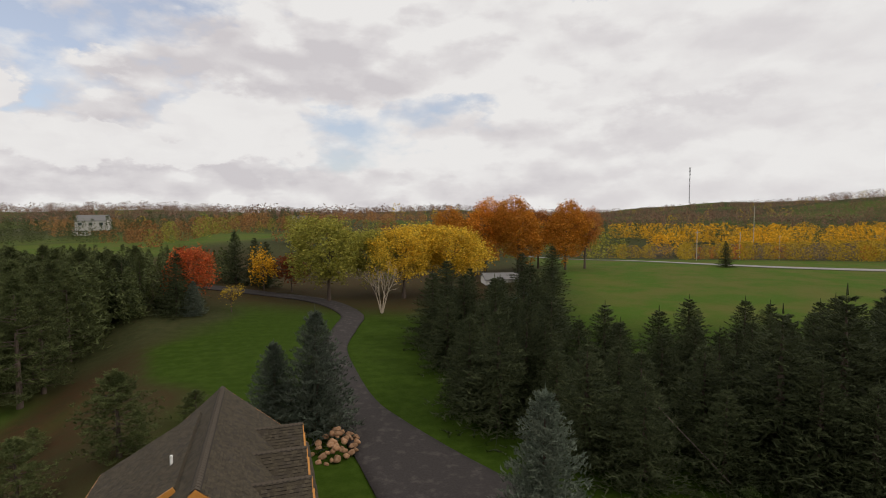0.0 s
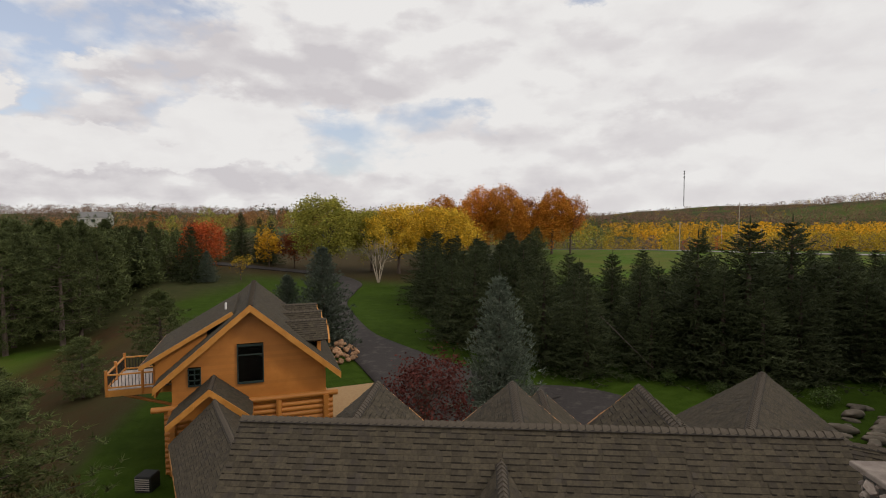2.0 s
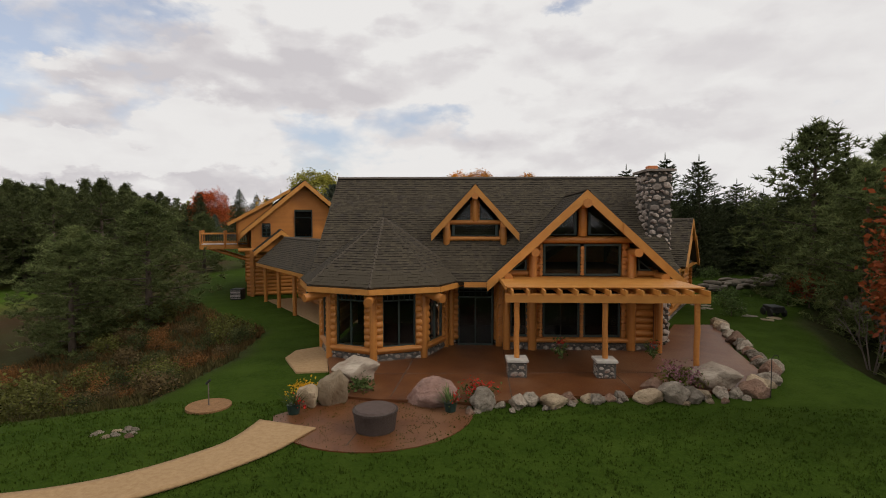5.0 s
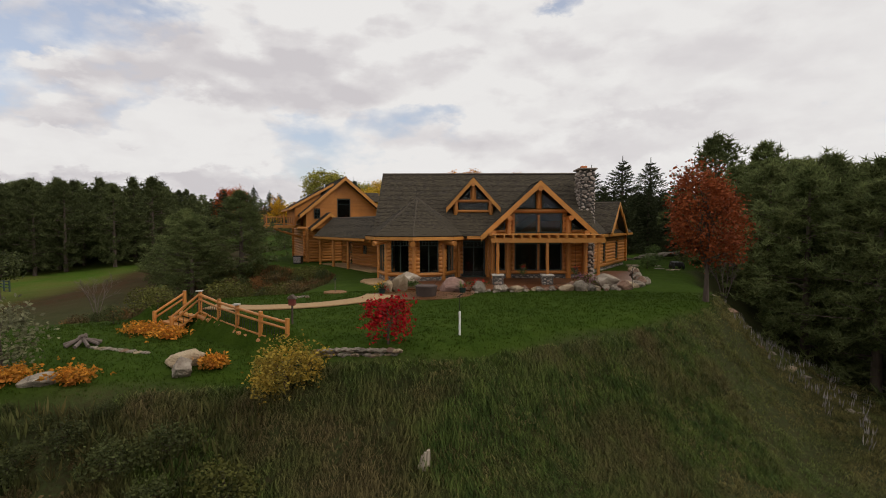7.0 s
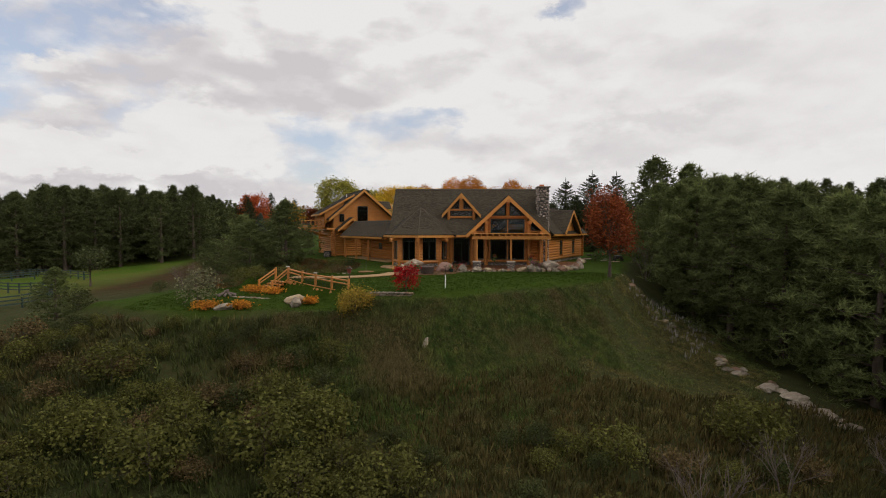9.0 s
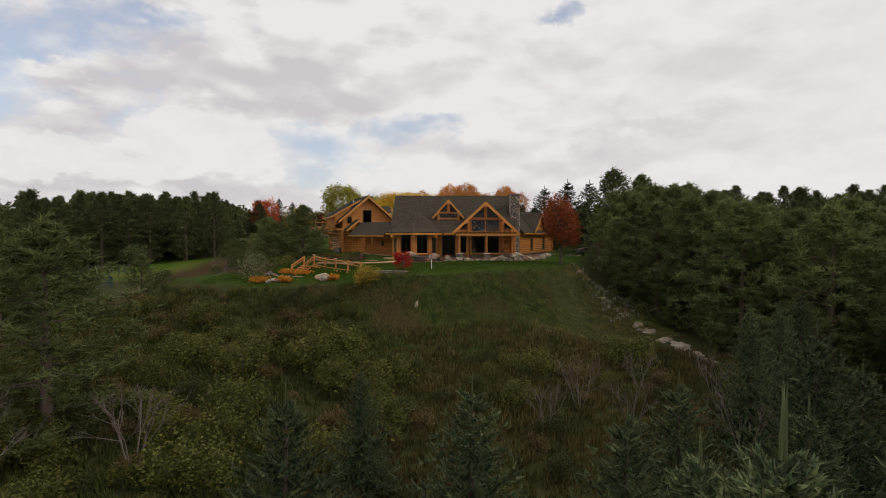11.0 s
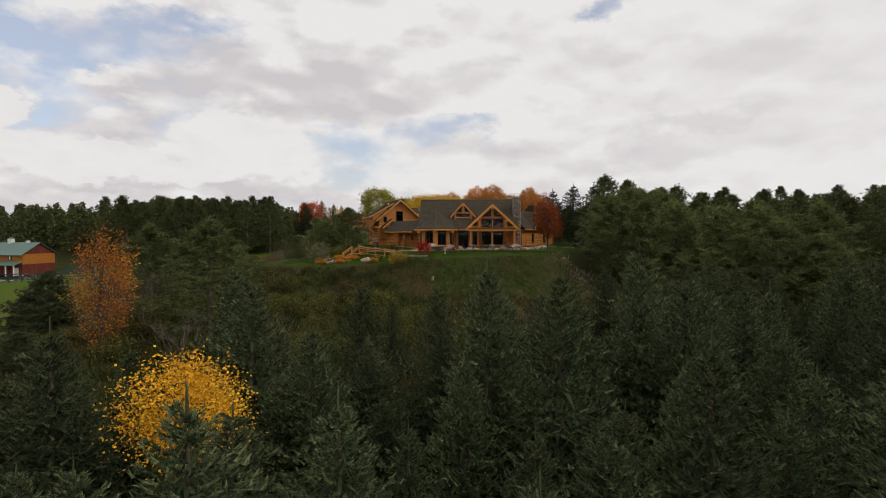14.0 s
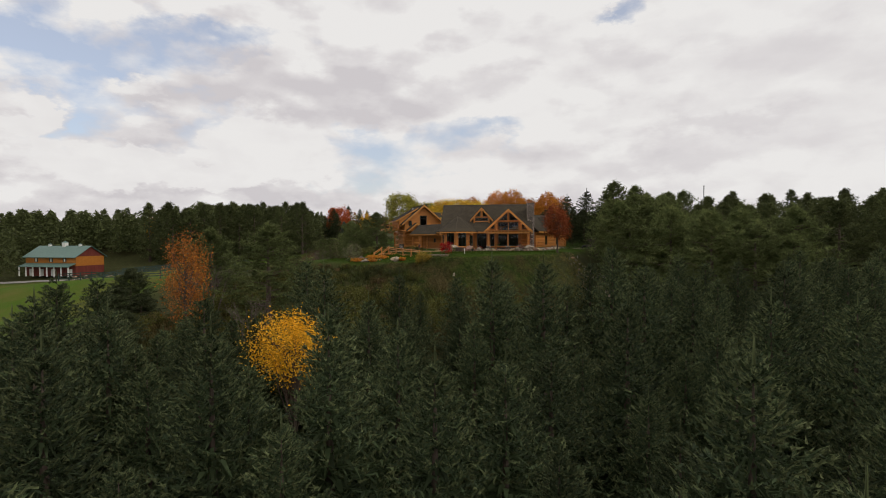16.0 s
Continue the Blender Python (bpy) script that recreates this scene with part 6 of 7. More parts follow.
Mesh().tube((-0.06, 0, 0.62), (0.06, 0, 0.74), 0.035, 0.03, 6).put("tie", M_METAL, sap)
for i in range(11):
    boulder(-13.6 + rl.uniform(-0.7, 0.7), -9.0 + rl.uniform(-0.35, 0.35), 0.3, 0.25, 0.16, rl.uniform(0, 360), "small grey stone set in the lawn", i, "lawn stones")
hk = thing("garden_hook", "thin black crook on the lawn by the boulders", "garden hook", at=pose(4.4, -5.7, gz(4.4, -5.7)))
mh = Mesh()
for p, q in zip([(0, 0, 0), (0, 0, 1.2), (0.08, 0, 1.32), (0.18, 0, 1.3)], [(0, 0, 1.2), (0.08, 0, 1.32), (0.18, 0, 1.3), (0.22, 0, 1.2)]):
    mh.tube(p, q, 0.012, 0.012, 5, False)
mh.put("crook", M_METAL, hk)
ac = thing("air_conditioner", "grey outdoor air conditioner beside the garage wall", "air conditioner", at=pose(-20.6, 14.6, gz(-20.6, 14.6)))
Mesh().box(pose(0, 0, 0), 0.8, 0.8, 0.75, 0.05).put("case", M_METAL, ac)
for i in range(6):
    Mesh().box(pose(0, -0.41, 0.1 + 0.1 * i), 0.7, 0.02, 0.04).put("grille_slat", M_DECK, ac)


# ------------------------------------------------------------------ driveway, road
ribbon("driveway", [(-75, 106), (-52, 102), (-38, 97), (-29.5, 87), (-27.8, 77), (-26.4, 66), (-21.8, 54), (-18.2, 46), (-12.6, 37.5), (-7.5, 30.5), (-3, 25.5)],
       [4.2, 4.2, 4.2, 3.8, 3.6, 3.6, 3.8, 4.6, 6.8, 9.5, 10], M_ASPHALT, "winding dark asphalt driveway through the lawn", "driveway")
slab("driveway_court", arc(0.4, 25.2, 6.4, 0, 350, 40), 0.045, 0.3, M_ASPHALT, "round asphalt turning court before the house", "driveway")
slab("garage_apron", [(-12.9, 17.5), (-8.8, 19.5), (-12.6, 31.5), (-16.6, 29.5)], 0.055, 0.3, M_SAND, "tan concrete apron before the garage doors", "driveway")
M_ROAD = material("pale worn road", (0.24, 0.22, 0.21), (0.3, 0.275, 0.26), 3, 0.95, 0.2)
ribbon("road", [(8, 235), (30, 205), (44, 190), (60, 170), (85, 155), (130, 150), (200, 165)], [5, 5, 5, 5.5, 6, 6, 6], M_ROAD, "pale country road along the field crest", "road", 0.06)

# ------------------------------------------------------------------ trees
VALLEY = [spruce_tpl(s, 7.0, r, 135, M_SPRUCE_NEAR, "young green spruce with upright tips in the valley plantation", "valley spruces", "young_spruce_tree", M_SPRUCE_TIP,
                     droop=0.1, shape=0.86, rise=0.6, finger=0.03, fingers=3) for s, r in ((1, 2.15), (2, 1.9), (3, 2.3), (8, 2.0))]
TALL = [spruce_tpl(s, 12.0, 2.9, 150, M_SPRUCE, "tall dark green spruce in the grove behind the house", "grove spruces", base=0.03, droop=0.35, finger=0.032, shape=0.88) for s in (4, 5)]
BLUE = [spruce_tpl(s, 8.0, 2.5, 250, M_BLUE, "silvery blue spruce on the lawn by the drive", "blue spruces", "blue_spruce_tree", base=0.03, droop=0.2, finger=0.036, fingers=3, shape=0.85) for s in (9, 10)]
PINES = [pine_tpl(s, 11.0, 3.0, 100, M_PINE, "dense dark green pine in the plantation", "plantation pines", tuft=0.48, per=4, twin=2, base=0.1, k=9) for s in (6, 7)]
NEARPINE = [pine_tpl(s, 9.0, 3.0, 100, M_PINE_NEAR, "broad soft-needled white pine on the hillside", "hillside pines", tuft=0.36, per=5, twin=3, base=0.03) for s in (15, 16)]


def scatter(tpls, n, region, size, gap, seed, keep, sink=0.15, wide=1.0, top=None, h=10.0):
    rng = np.random.default_rng(seed)
    x0, x1, y0, y1 = region
    pts = []
    for _ in range(n * 40):
        if len(pts) >= n:
            break
        x, y = rng.uniform(x0, x1), rng.uniform(y0, y1)
        if not keep(x, y) or any((x - a) ** 2 + (y - b) ** 2 < gap * gap for a, b in pts):
            continue
        pts.append((x, y))
        t, k = tpls[int(rng.integers(len(tpls)))], rng.uniform(*size)
        if top:
            plant_to(t, x, y, top(x, y) - 2.2 * (1 - k), h, sink=sink, wide=wide)
        else:
            plant(t, x, y, k, sink=sink, wide=wide)
    return pts


# valley plantation below the slope
VEDGE = [-63, -56, -49, -47, -41, -34, -27]
scatter(VALLEY, 270, (-34, 38, -84, -27), (0.78, 1.22), 2.75, 11, lambda x, y: y < np.interp(x, [-32, -14, -4, 6, 14, 25, 40], VEDGE) and not (abs(x) < 3.2 and y < -80) and math.hypot(x + 9, y + 63.2) > 3.3, wide=1.1)
scatter(VALLEY, 20, (-21, -2, -67, -53), (0.62, 0.85), 1.9, 55, lambda x, y: math.hypot(x + 9, y + 63.2) > 3.3, wide=1.2)
for x, y, s in ((10.3, -36.8, 0.8), (14, -33, 0.75), (17, -30, 0.8), (-7, -42, 0.6)):
    plant(VALLEY[0], x, y, s)
# grove between drive and field
scatter(TALL, 26, (-14, 6, 42, 76), (0.8, 1.0), 2.7, 12, lambda x, y: x > np.interp(y, [38, 44, 61, 90], [-5, -9.3, -13, -17]) and x < 0.12 * (y - 40) - 1.5, wide=1.35)
scatter(TALL, 92, (-4, 52, 32, 66), (0.66, 0.88), 2.4, 17, lambda x, y: y > np.interp(x, [-4, 0, 4, 12, 16, 30, 52], [44, 36, 34, 33.5, 31, 30, 34]) and y < np.interp(x, [-4, 6, 20, 50], [46, 54, 58, 66]), wide=1.35)
scatter(TALL, 16, (26, 64, 22, 44), (0.62, 0.8), 3.2, 18, lambda x, y: x > 28, wide=1.3)
scatter(TALL, 22, (15, 46, 33, 50), (0.7, 0.84), 4.0, 28, lambda x, y: True, wide=1.3)
scatter(TALL, 16, (27, 52, 34, 56), (0.72, 0.88), 4.2, 29, lambda x, y: True, wide=1.25)
for x, y, top in ((12.9, 36.5, 13.4), (17.3, 37.2, 14.8), (21.9, 39.4, 14.9), (27.5, 42, 12.0), (-12.7, 80, 12.6), (0.9, 114, 9.5), (7.3, 114, 10.5)):
    plant(TALL[0], x, y, top / 12, wide=1.4)
# east slope pines
EAST = lambda x, y: x > np.interp(y, [-34, -22, -12, -2, 8, 16, 30, 50], [24, 20, 17.5, 15.5, 17, 21, 30, 44])
ETOP = lambda x, y: min(6.7 + 0.13 * y, 7.5 + 0.085 * y)
scatter(NEARPINE, 34, (15, 36, -30, 26), (0.5, 1.0), 3.2, 13, lambda x, y: EAST(x, y) and x < np.interp(y, [-34, -22, -12, -2, 8, 16, 30, 50], [24, 20, 17.5, 15.5, 17, 21, 30, 44]) + 8, top=ETOP, h=9.4, wide=1.1)
scatter(PINES, 66, (22, 90, -34, 66), (0.4, 1.0), 3.9, 14, lambda x, y: EAST(x - 7, y), top=ETOP, h=11.4, wide=1.1)
plant_to(NEARPINE[0], 19.2, 15.4, 10.2, 9.4, wide=1.1)
plant_to(NEARPINE[1], 22.5, 13.0, 9.6, 9.4)
# north-west plantation
WTOP = lambda x, y: min(11.5 if x + 6.6 > -1.05 * y else 13.5, 17.2 - 0.047 * y, 6.2 + 0.08 * y)
scatter(PINES, 125, (-125, -48, 36, 92), (0.2, 1.0), 3.8, 19, lambda x, y: x < np.interp(y, [36, 42, 50, 64, 75, 92], [-84, -70, -54, -60, -66, -66]) and (x > -88 or y > 82), 0.4, top=WTOP, h=11.4)
for x, y, s in ((-60.4, 88.5, 1.2), (-64.7, 79.5, 1.15), (-56, 80, 1.0), (-58, 83.5, 1.15), (-53.5, 80.5, 0.85), (-67, 84, 1.0)):
    plant(BLUE[1] if x > -54 else TALL[1], x, y, s * 0.82, wide=1.25)
for x, y, s in ((-62, 112, 1.15), (-57.5, 112, 1.05), (-54, 110, 1.0)):
    plant(TALL[0], x, y, s)
# blue spruces
plant(BLUE[0], -3.7, 26.4, 1.13, sink=0.05, wide=1.1)
plant(BLUE[1], -24.1, 41.8, 1.3, wide=1.05)
plant(BLUE[0], -20.3, 41.0, 1.12, wide=1.05)
plant(BLUE[1], -21.8, 43.2, 0.8)
# pines round the garage and down the west bank
for x, y, top in ((-33.6, 36, 5.4), (-37.5, 31.5, 2.6), (-24.3, 10.2, 5.7), (-27.6, 8.0, 3.2), (-29.5, 11.0, 4.2), (-36.9, 20.4, 1.4), (-41, 27, 1.2), (-45.1, 41, -0.5), (-30.5, 41, 3.0)):
    plant_to(NEARPINE[int(x * 10) % 2], x, y, top, 9.4, wide=1.35)
for x, y, top in ((-22.4, -37.8, 1.75), (-36, -25, 1.6), (-37.5, -21, 1.2), (-31, -16, 0.5)):
    plant_to(NEARPINE[int(x) % 2], x, y, top, 9.4, wide=1.3)

DARKPINE = pine_tpl(17, 9.0, 3.2, 110, M_SPRUCE, "dark brownish-green pine beside the pasture", "hillside pines", tuft=0.36, per=7, twin=3, base=0.02)
for x, y, top in ((-40.5, -33, -0.9), (-43.4, -31.8, -1.3), (-38.2, -34.5, -2.2), (-29.5, -47.5, -2.8)):
    plant_to(DARKPINE, x, y, top, 9.4, wide=1.35)

# ------------------------------------------------------------------ broadleaf trees
GREEN_T = leaf_tree_tpl(41, 15, 6.3, 6.8, 9.0, 560, 32, 0.36, M_GREENLEAF, "maple_tree", "broad maple with yellow-green autumn leaves", "drive maples", 0.3, spread=0.42)
plant(GREEN_T, -36.6, 98, 1.1, wide=1.1)
YEL_T = leaf_tree_tpl(42, 14, 6.2, 5.8, 8.6, 560, 32, 0.34, M_YELLOW, "maple_tree", "broad maple with golden yellow leaves", "drive maples", 0.28, spread=0.4)
plant(YEL_T, -23.5, 106, 1.1, wide=1.15)
plant(YEL_T, -14, 112, 1.0, wide=1.1)
plant(GREEN_T, -30, 108, 0.85)
ORA_T = leaf_tree_tpl(43, 16, 6.4, 7.4, 9.8, 620, 32, 0.36, M_ORANGE, "maple_tree", "tall maple in full orange autumn colour", "orange maples", 0.3, spread=0.4)
RUS_T = leaf_tree_tpl(44, 16, 5.0, 7.2, 10.0, 300, 26, 0.34, M_COPPER, "maple_tree", "thinning red-orange maple with bare limbs showing", "orange maples", 0.28, spread=0.5, limbs=60)
for t, x, y, s in ((ORA_T, -16, 148, 1.12), (ORA_T, -7, 152, 1.12), (ORA_T, 2, 146, 1.08), (RUS_T, 8, 152, 1.06), (ORA_T, 15, 148, 1.0), (RUS_T, 21, 152, 1.0)):
    plant(t, x, y, s)
RED_T = leaf_tree_tpl(45, 12, 4.6, 5.0, 7.2, 260, 30, 0.32, M_RED, "maple_tree", "fiery red-orange maple at the wood's edge", "drive maples", 0.22, spread=0.45)
plant(RED_T, -57.6, 86.5, 0.93)
DRED_T = leaf_tree_tpl(46, 9, 3.6, 3.6, 5.0, 170, 12, 0.45, M_RUST, "ornamental_tree", "rounded dark russet tree by the drive", "drive trees", 0.16, spread=0.4)
plant(DRED_T, -47, 106, 1.0)
plant(leaf_tree_tpl(47, 9, 3.2, 3.8, 5.4, 130, 11, 0.42, M_GOLD, "ornamental_tree", "golden orange small tree by the drive", "drive trees", 0.16, spread=0.4), -52, 104, 1.0)
plant(leaf_tree_tpl(48, 5.5, 2.1, 1.9, 3.2, 60, 8, 0.24, M_YELLOW, "ornamental_tree", "sparse ochre ornamental tree on the lawn", "lawn trees", 0.1, spread=0.25, limbs=45), -49, 84, 1.0)
plant(leaf_tree_tpl(49, 7, 1.95, 2.95, 3.95, 420, 22, 0.16, M_RUST, "maple_tree", "rust-red maple on the rim of the lawn", "lawn trees", 0.13, spread=0.26, limbs=60), 7.0, -8.9, 1.0, turn=30)
plant(leaf_tree_tpl(50, 6.2, 2.3, 2.6, 3.7, 250, 14, 0.17, M_PURPLE, "ornamental_tree", "dark purple-red tree thinning beside the drive", "lawn trees", 0.1, spread=0.28, limbs=80), -7.6, 17.6, 1.0)
plant(leaf_tree_tpl(51, 7.6, 1.6, 1.8, 5.9, 190, 46, 0.085, M_GOLD, "maple_tree", "bright golden-yellow maple among the spruces", "valley trees", 0.12, spread=0.27, limbs=50), -9.0, -63.2, 1.1, turn=10)
plant(leaf_tree_tpl(52, 9, 2.5, 4.4, 4.2, 260, 20, 0.17, M_COPPER, "tamarack_tree", "tall rusty-orange tree thinning in the valley", "valley trees", 0.14, spread=0.36, limbs=70), -27.6, -42.8, 1.08, wide=0.78)
plant(leaf_tree_tpl(53, 8, 1.9, 3.4, 4.4, 70, 9, 0.26, M_ORANGE, "valley_tree", "sparse orange young tree in the valley", "valley trees", 0.09, spread=0.3, limbs=50), -33.5, -33, 0.9)
plant(leaf_tree_tpl(54, 11, 4.2, 4.2, 6.4, 200, 12, 0.5, M_GOLD, "maple_tree", "golden tree before the dark wood", "valley trees", 0.16, spread=0.5), -128, 92, 1.0)
plant(leaf_tree_tpl(55, 6, 2.2, 1.9, 3.3, 160, 12, 0.26, M_PINE, "lawn_tree", "small round dark green tree on the pasture", "pasture trees", 0.12, spread=0.3), -52, 17, 1.0)


def bare_tree(seed, h, r, n, mat, name, label, group):
    """Forked bare stems that split three times."""
    rng = np.random.default_rng(seed)
    m = Mesh()

    def grow(p, d, ln, rad, lv):
        q = p + d * ln
        m.tube(p, q, rad, rad * 0.65, 6 if lv > 1 else 4, False)
        if lv == 0:
            return
        for _ in range(3 if lv > 1 else 4):
            e = d + rng.normal(0, 0.36, 3) + np.array([0, 0, 0.12])
            grow(p + d * ln * rng.uniform(0.6, 1.0), e / np.linalg.norm(e), ln * rng.uniform(0.55, 0.8), rad * 0.55, lv - 1)

    for i in range(n):
        a = 6.28 * i / n
        d = np.array([math.cos(a) * 0.28, math.sin(a) * 0.28, 1.0])
        grow(np.array([0.1 * math.cos(a), 0.1 * math.sin(a), -0.1]), d / np.linalg.norm(d), h * 0.36, r, 3)
    t = thing(name, label, "tree", group)
    m.put("trunk", mat, t, "", True)
    return t


BIRCH = bare_tree(61, 10.5, 0.11, 4, M_BIRCH, "birch_tree", "white-stemmed clump birch almost bare of leaves", "birches")
rg = np.random.default_rng(62)
ob_of("leaves", mesh_of("leaves", [leaf_cloud(rg, crown_points(rg, 90, 3.2, 3.0, 8.2), 0.4, 5, 0.3)], M_YELLOW), BIRCH)
plant(BIRCH, -24.7, 89.5, 1.0)
BARE = bare_tree(63, 4.2, 0.035, 4, M_TWIG, "bare_shrub", "thin bare grey-brown sapling on the slope", "bare saplings")
for x, y, s in ((3.3, -33, 1.0), (5.5, -35, 0.9), (9.5, -38, 1.1), (1.0, -36, 0.8), (-17, -40, 1.2), (-21, -44, 1.5), (12, -30, 0.9), (-33, 4, 1.0), (14, 3, 1.2), (7.5, -30, 0.8), (-28, -38, 1.7)):
    plant(BARE, x, y, s)

# ------------------------------------------------------------------ shrubs
SHRUB_O = leaf_tree_tpl(71, 2.2, 1.5, 1.0, 1.05, 90, 14, 0.16, M_SHRUB, "hillside_shrub", "dense olive-green shrub on the weedy bank", "bank shrubs", 0.04, spread=0.2, limbs=20, hollow=0.3)
SHRUB_G = leaf_tree_tpl(72, 2.2, 1.4, 1.1, 1.1, 90, 14, 0.16, leafy("dark shrub leaves", (0.045, 0.06, 0.02), (0.075, 0.09, 0.028)), "hillside_shrub", "dark green shrub on the weedy bank", "bank shrubs", 0.04, spread=0.2, limbs=20, hollow=0.3)
SHRUB_D = leaf_tree_tpl(73, 1.6, 1.2, 0.8, 0.8, 70, 12, 0.15, M_DRY, "hillside_shrub", "dry brown shrub thinning on the bank", "bank shrubs", 0.03, spread=0.2, limbs=30, hollow=0.3)
SHRUBS_LOW = ((-14.1, -22.8, 0.93), (-15.7, -22.4, 0.81), (-13.0, -22.3, 0.87), (-16.7, -23.0, 0.74), (-12.8, -23.6, 0.87), (-11.1, -23.4, 0.68), (-25.0, -23.0, 0.88), (-21.1, -25.4, 1.12), (-15.9, -28.6, 1.04), (-1.2, -27.8, 0.96), (0.8, -29.3, 0.72), (8.3, -26.3, 1.04), (7.9, -29.0, 0.88), (-11.1, -29.6, 0.96), (-14.7, -26.4, 0.88), (-9.2, -25.3, 0.56), (-5.8, -29.6, 0.72))
WHITE_S = leaf_tree_tpl(74, 2.4, 1.5, 1.3, 1.3, 90, 12, 0.17, leafy("pale green leaves", (0.12, 0.135, 0.07), (0.175, 0.185, 0.105)), "hillside_shrub", "pale silvery shrub on the rim of the lawn", "bank shrubs", 0.05, spread=0.22, limbs=24)
MUST_S = leaf_tree_tpl(75, 2.0, 1.5, 1.0, 0.95, 150, 24, 0.11, M_MUSTARD, "garden_shrub", "rounded mustard-brown shrub beside the footbridge", "garden shrubs", 0.05, spread=0.16, limbs=30, hollow=0.3)
plant(MUST_S, -10.5, -20.7, 0.85)
plant(leaf_tree_tpl(76, 1.7, 0.95, 0.8, 0.85, 90, 14, 0.12, M_SCARLET, "garden_shrub", "vivid scarlet burning bush on the lawn rim", "garden shrubs", 0.04, spread=0.13, limbs=24, hollow=0.3), -7.75, -18.9, 1.0)
plant(WHITE_S, -19.9, -19.4, 0.85)
scatter([SHRUB_O, SHRUB_G, SHRUB_O, SHRUB_D], 190, (-36, -6, -46, -20.5), (0.45, 1.2), 1.05, 81, lambda x, y: rim_distance(x, y) > 3.0 and (x < -10 or y < -30), 0.1)
scatter([SHRUB_O, SHRUB_D, SHRUB_G], 34, (-30, -15, -26, -20), (0.25, 0.5), 0.8, 87, lambda x, y: 0.5 < rim_distance(x, y) < 3.0, 0.05)
scatter([SHRUB_O, SHRUB_G, SHRUB_D], 50, (-10, 14, -44, -27), (0.5, 1.0), 1.7, 82, lambda x, y: True, 0.1)
SHRUB_R = leaf_tree_tpl(78, 1.6, 1.2, 0.85, 0.85, 80, 13, 0.13, leafy("russet shrub leaves", (0.17, 0.075, 0.025), (0.24, 0.12, 0.035)), "hillside_shrub", "russet autumn shrub on the weedy bank", "bank shrubs", 0.03, spread=0.2, limbs=30, hollow=0.3)
scatter([SHRUB_O, SHRUB_R, SHRUB_D, SHRUB_G, SHRUB_R], 90, (-28, -14.2, -9, 14), (0.45, 0.95), 1.05, 83, lambda x, y: rim_distance(x, y) > 0.8, 0.1)
for x, y, s in ((7.9, -26.8, 1.2), (14.3, -28, 1.0), (-12.1, -30, 1.3), (-10.7, -28, 1.1), (-16, -31, 1.2), (-26, -21, 0.9), (-28, -18, 1.1), (-30, -15, 0.8), (-25.5, -13.5, 0.7), (-21.5, -11.5, 0.7), (-19.8, -10.8, 0.6), (-24, -9, 0.6)):
    plant(SHRUB_O if x > -20 else SHRUB_G, x, y, s)
for x, y, s in SHRUBS_LOW:
    plant(SHRUB_O if s > 1.0 else SHRUB_G, x, y, s)
# ornamental planting by the court
GS = leaf_tree_tpl(77, 1.2, 0.8, 0.5, 0.5, 50, 12, 0.12, M_LEAFGREEN, "garden_shrub", "low clipped green garden shrub", "court shrubs", 0.03, spread=0.14, limbs=12, hollow=0.3)
for x, y, s in ((10.5, 8.8, 1.0), (12.2, 13, 1.1), (13.8, 15.5, 0.9), (16.5, 13.5, 1.2), (9.5, 33, 1.0), (3.5, 33.5, 0.8), (6.5, 32.8, 0.7), (12.2, 30.5, 1.0), (15, 31, 1.2), (18.5, 28.5, 1.3)):
    plant(GS, x, y, s)
plant(DRED_T, 17.2, 12.5, 0.3)


# ------------------------------------------------------------------ grasses and weeds on the bank
def grass_stuff(name, n, region, keep, ln, wd, mat, label, seed, per=7, lean=0.5):
    rng = np.random.default_rng(seed)
    x0, x1, y0, y1 = region
    x, y = rng.uniform(x0, x1, n), rng.uniform(y0, y1, n)
    ok = keep(x, y)
    x, y = x[ok], y[ok]
    z = ground_z(x, y)
    b = np.repeat(np.stack([x, y, z - 0.03], 1), per, 0) + rng.normal(0, 0.07, (len(x) * per, 3)) * [1, 1, 0.1]
    a = rng.uniform(0, 2 * math.pi, len(b))
    L1 = ln * rng.uniform(0.5, 1.35, len(b))
    out = L1 * rng.uniform(0.1, 1.0, len(b)) * lean
    tip = b + np.stack([np.cos(a) * out, np.sin(a) * out - 0.25 * L1 * lean, np.sqrt(np.maximum(L1 ** 2 - out ** 2, 0.01)) * 0.85], 1)
    o = new(name, mesh_of(name, [blades(b, tip, wd * np.ones(len(b)) * rng.uniform(0.7, 1.3, len(b)), rng.normal(0, 1, b.shape))], mat))
    return tagged(o, label, "grass", kind="stuff")


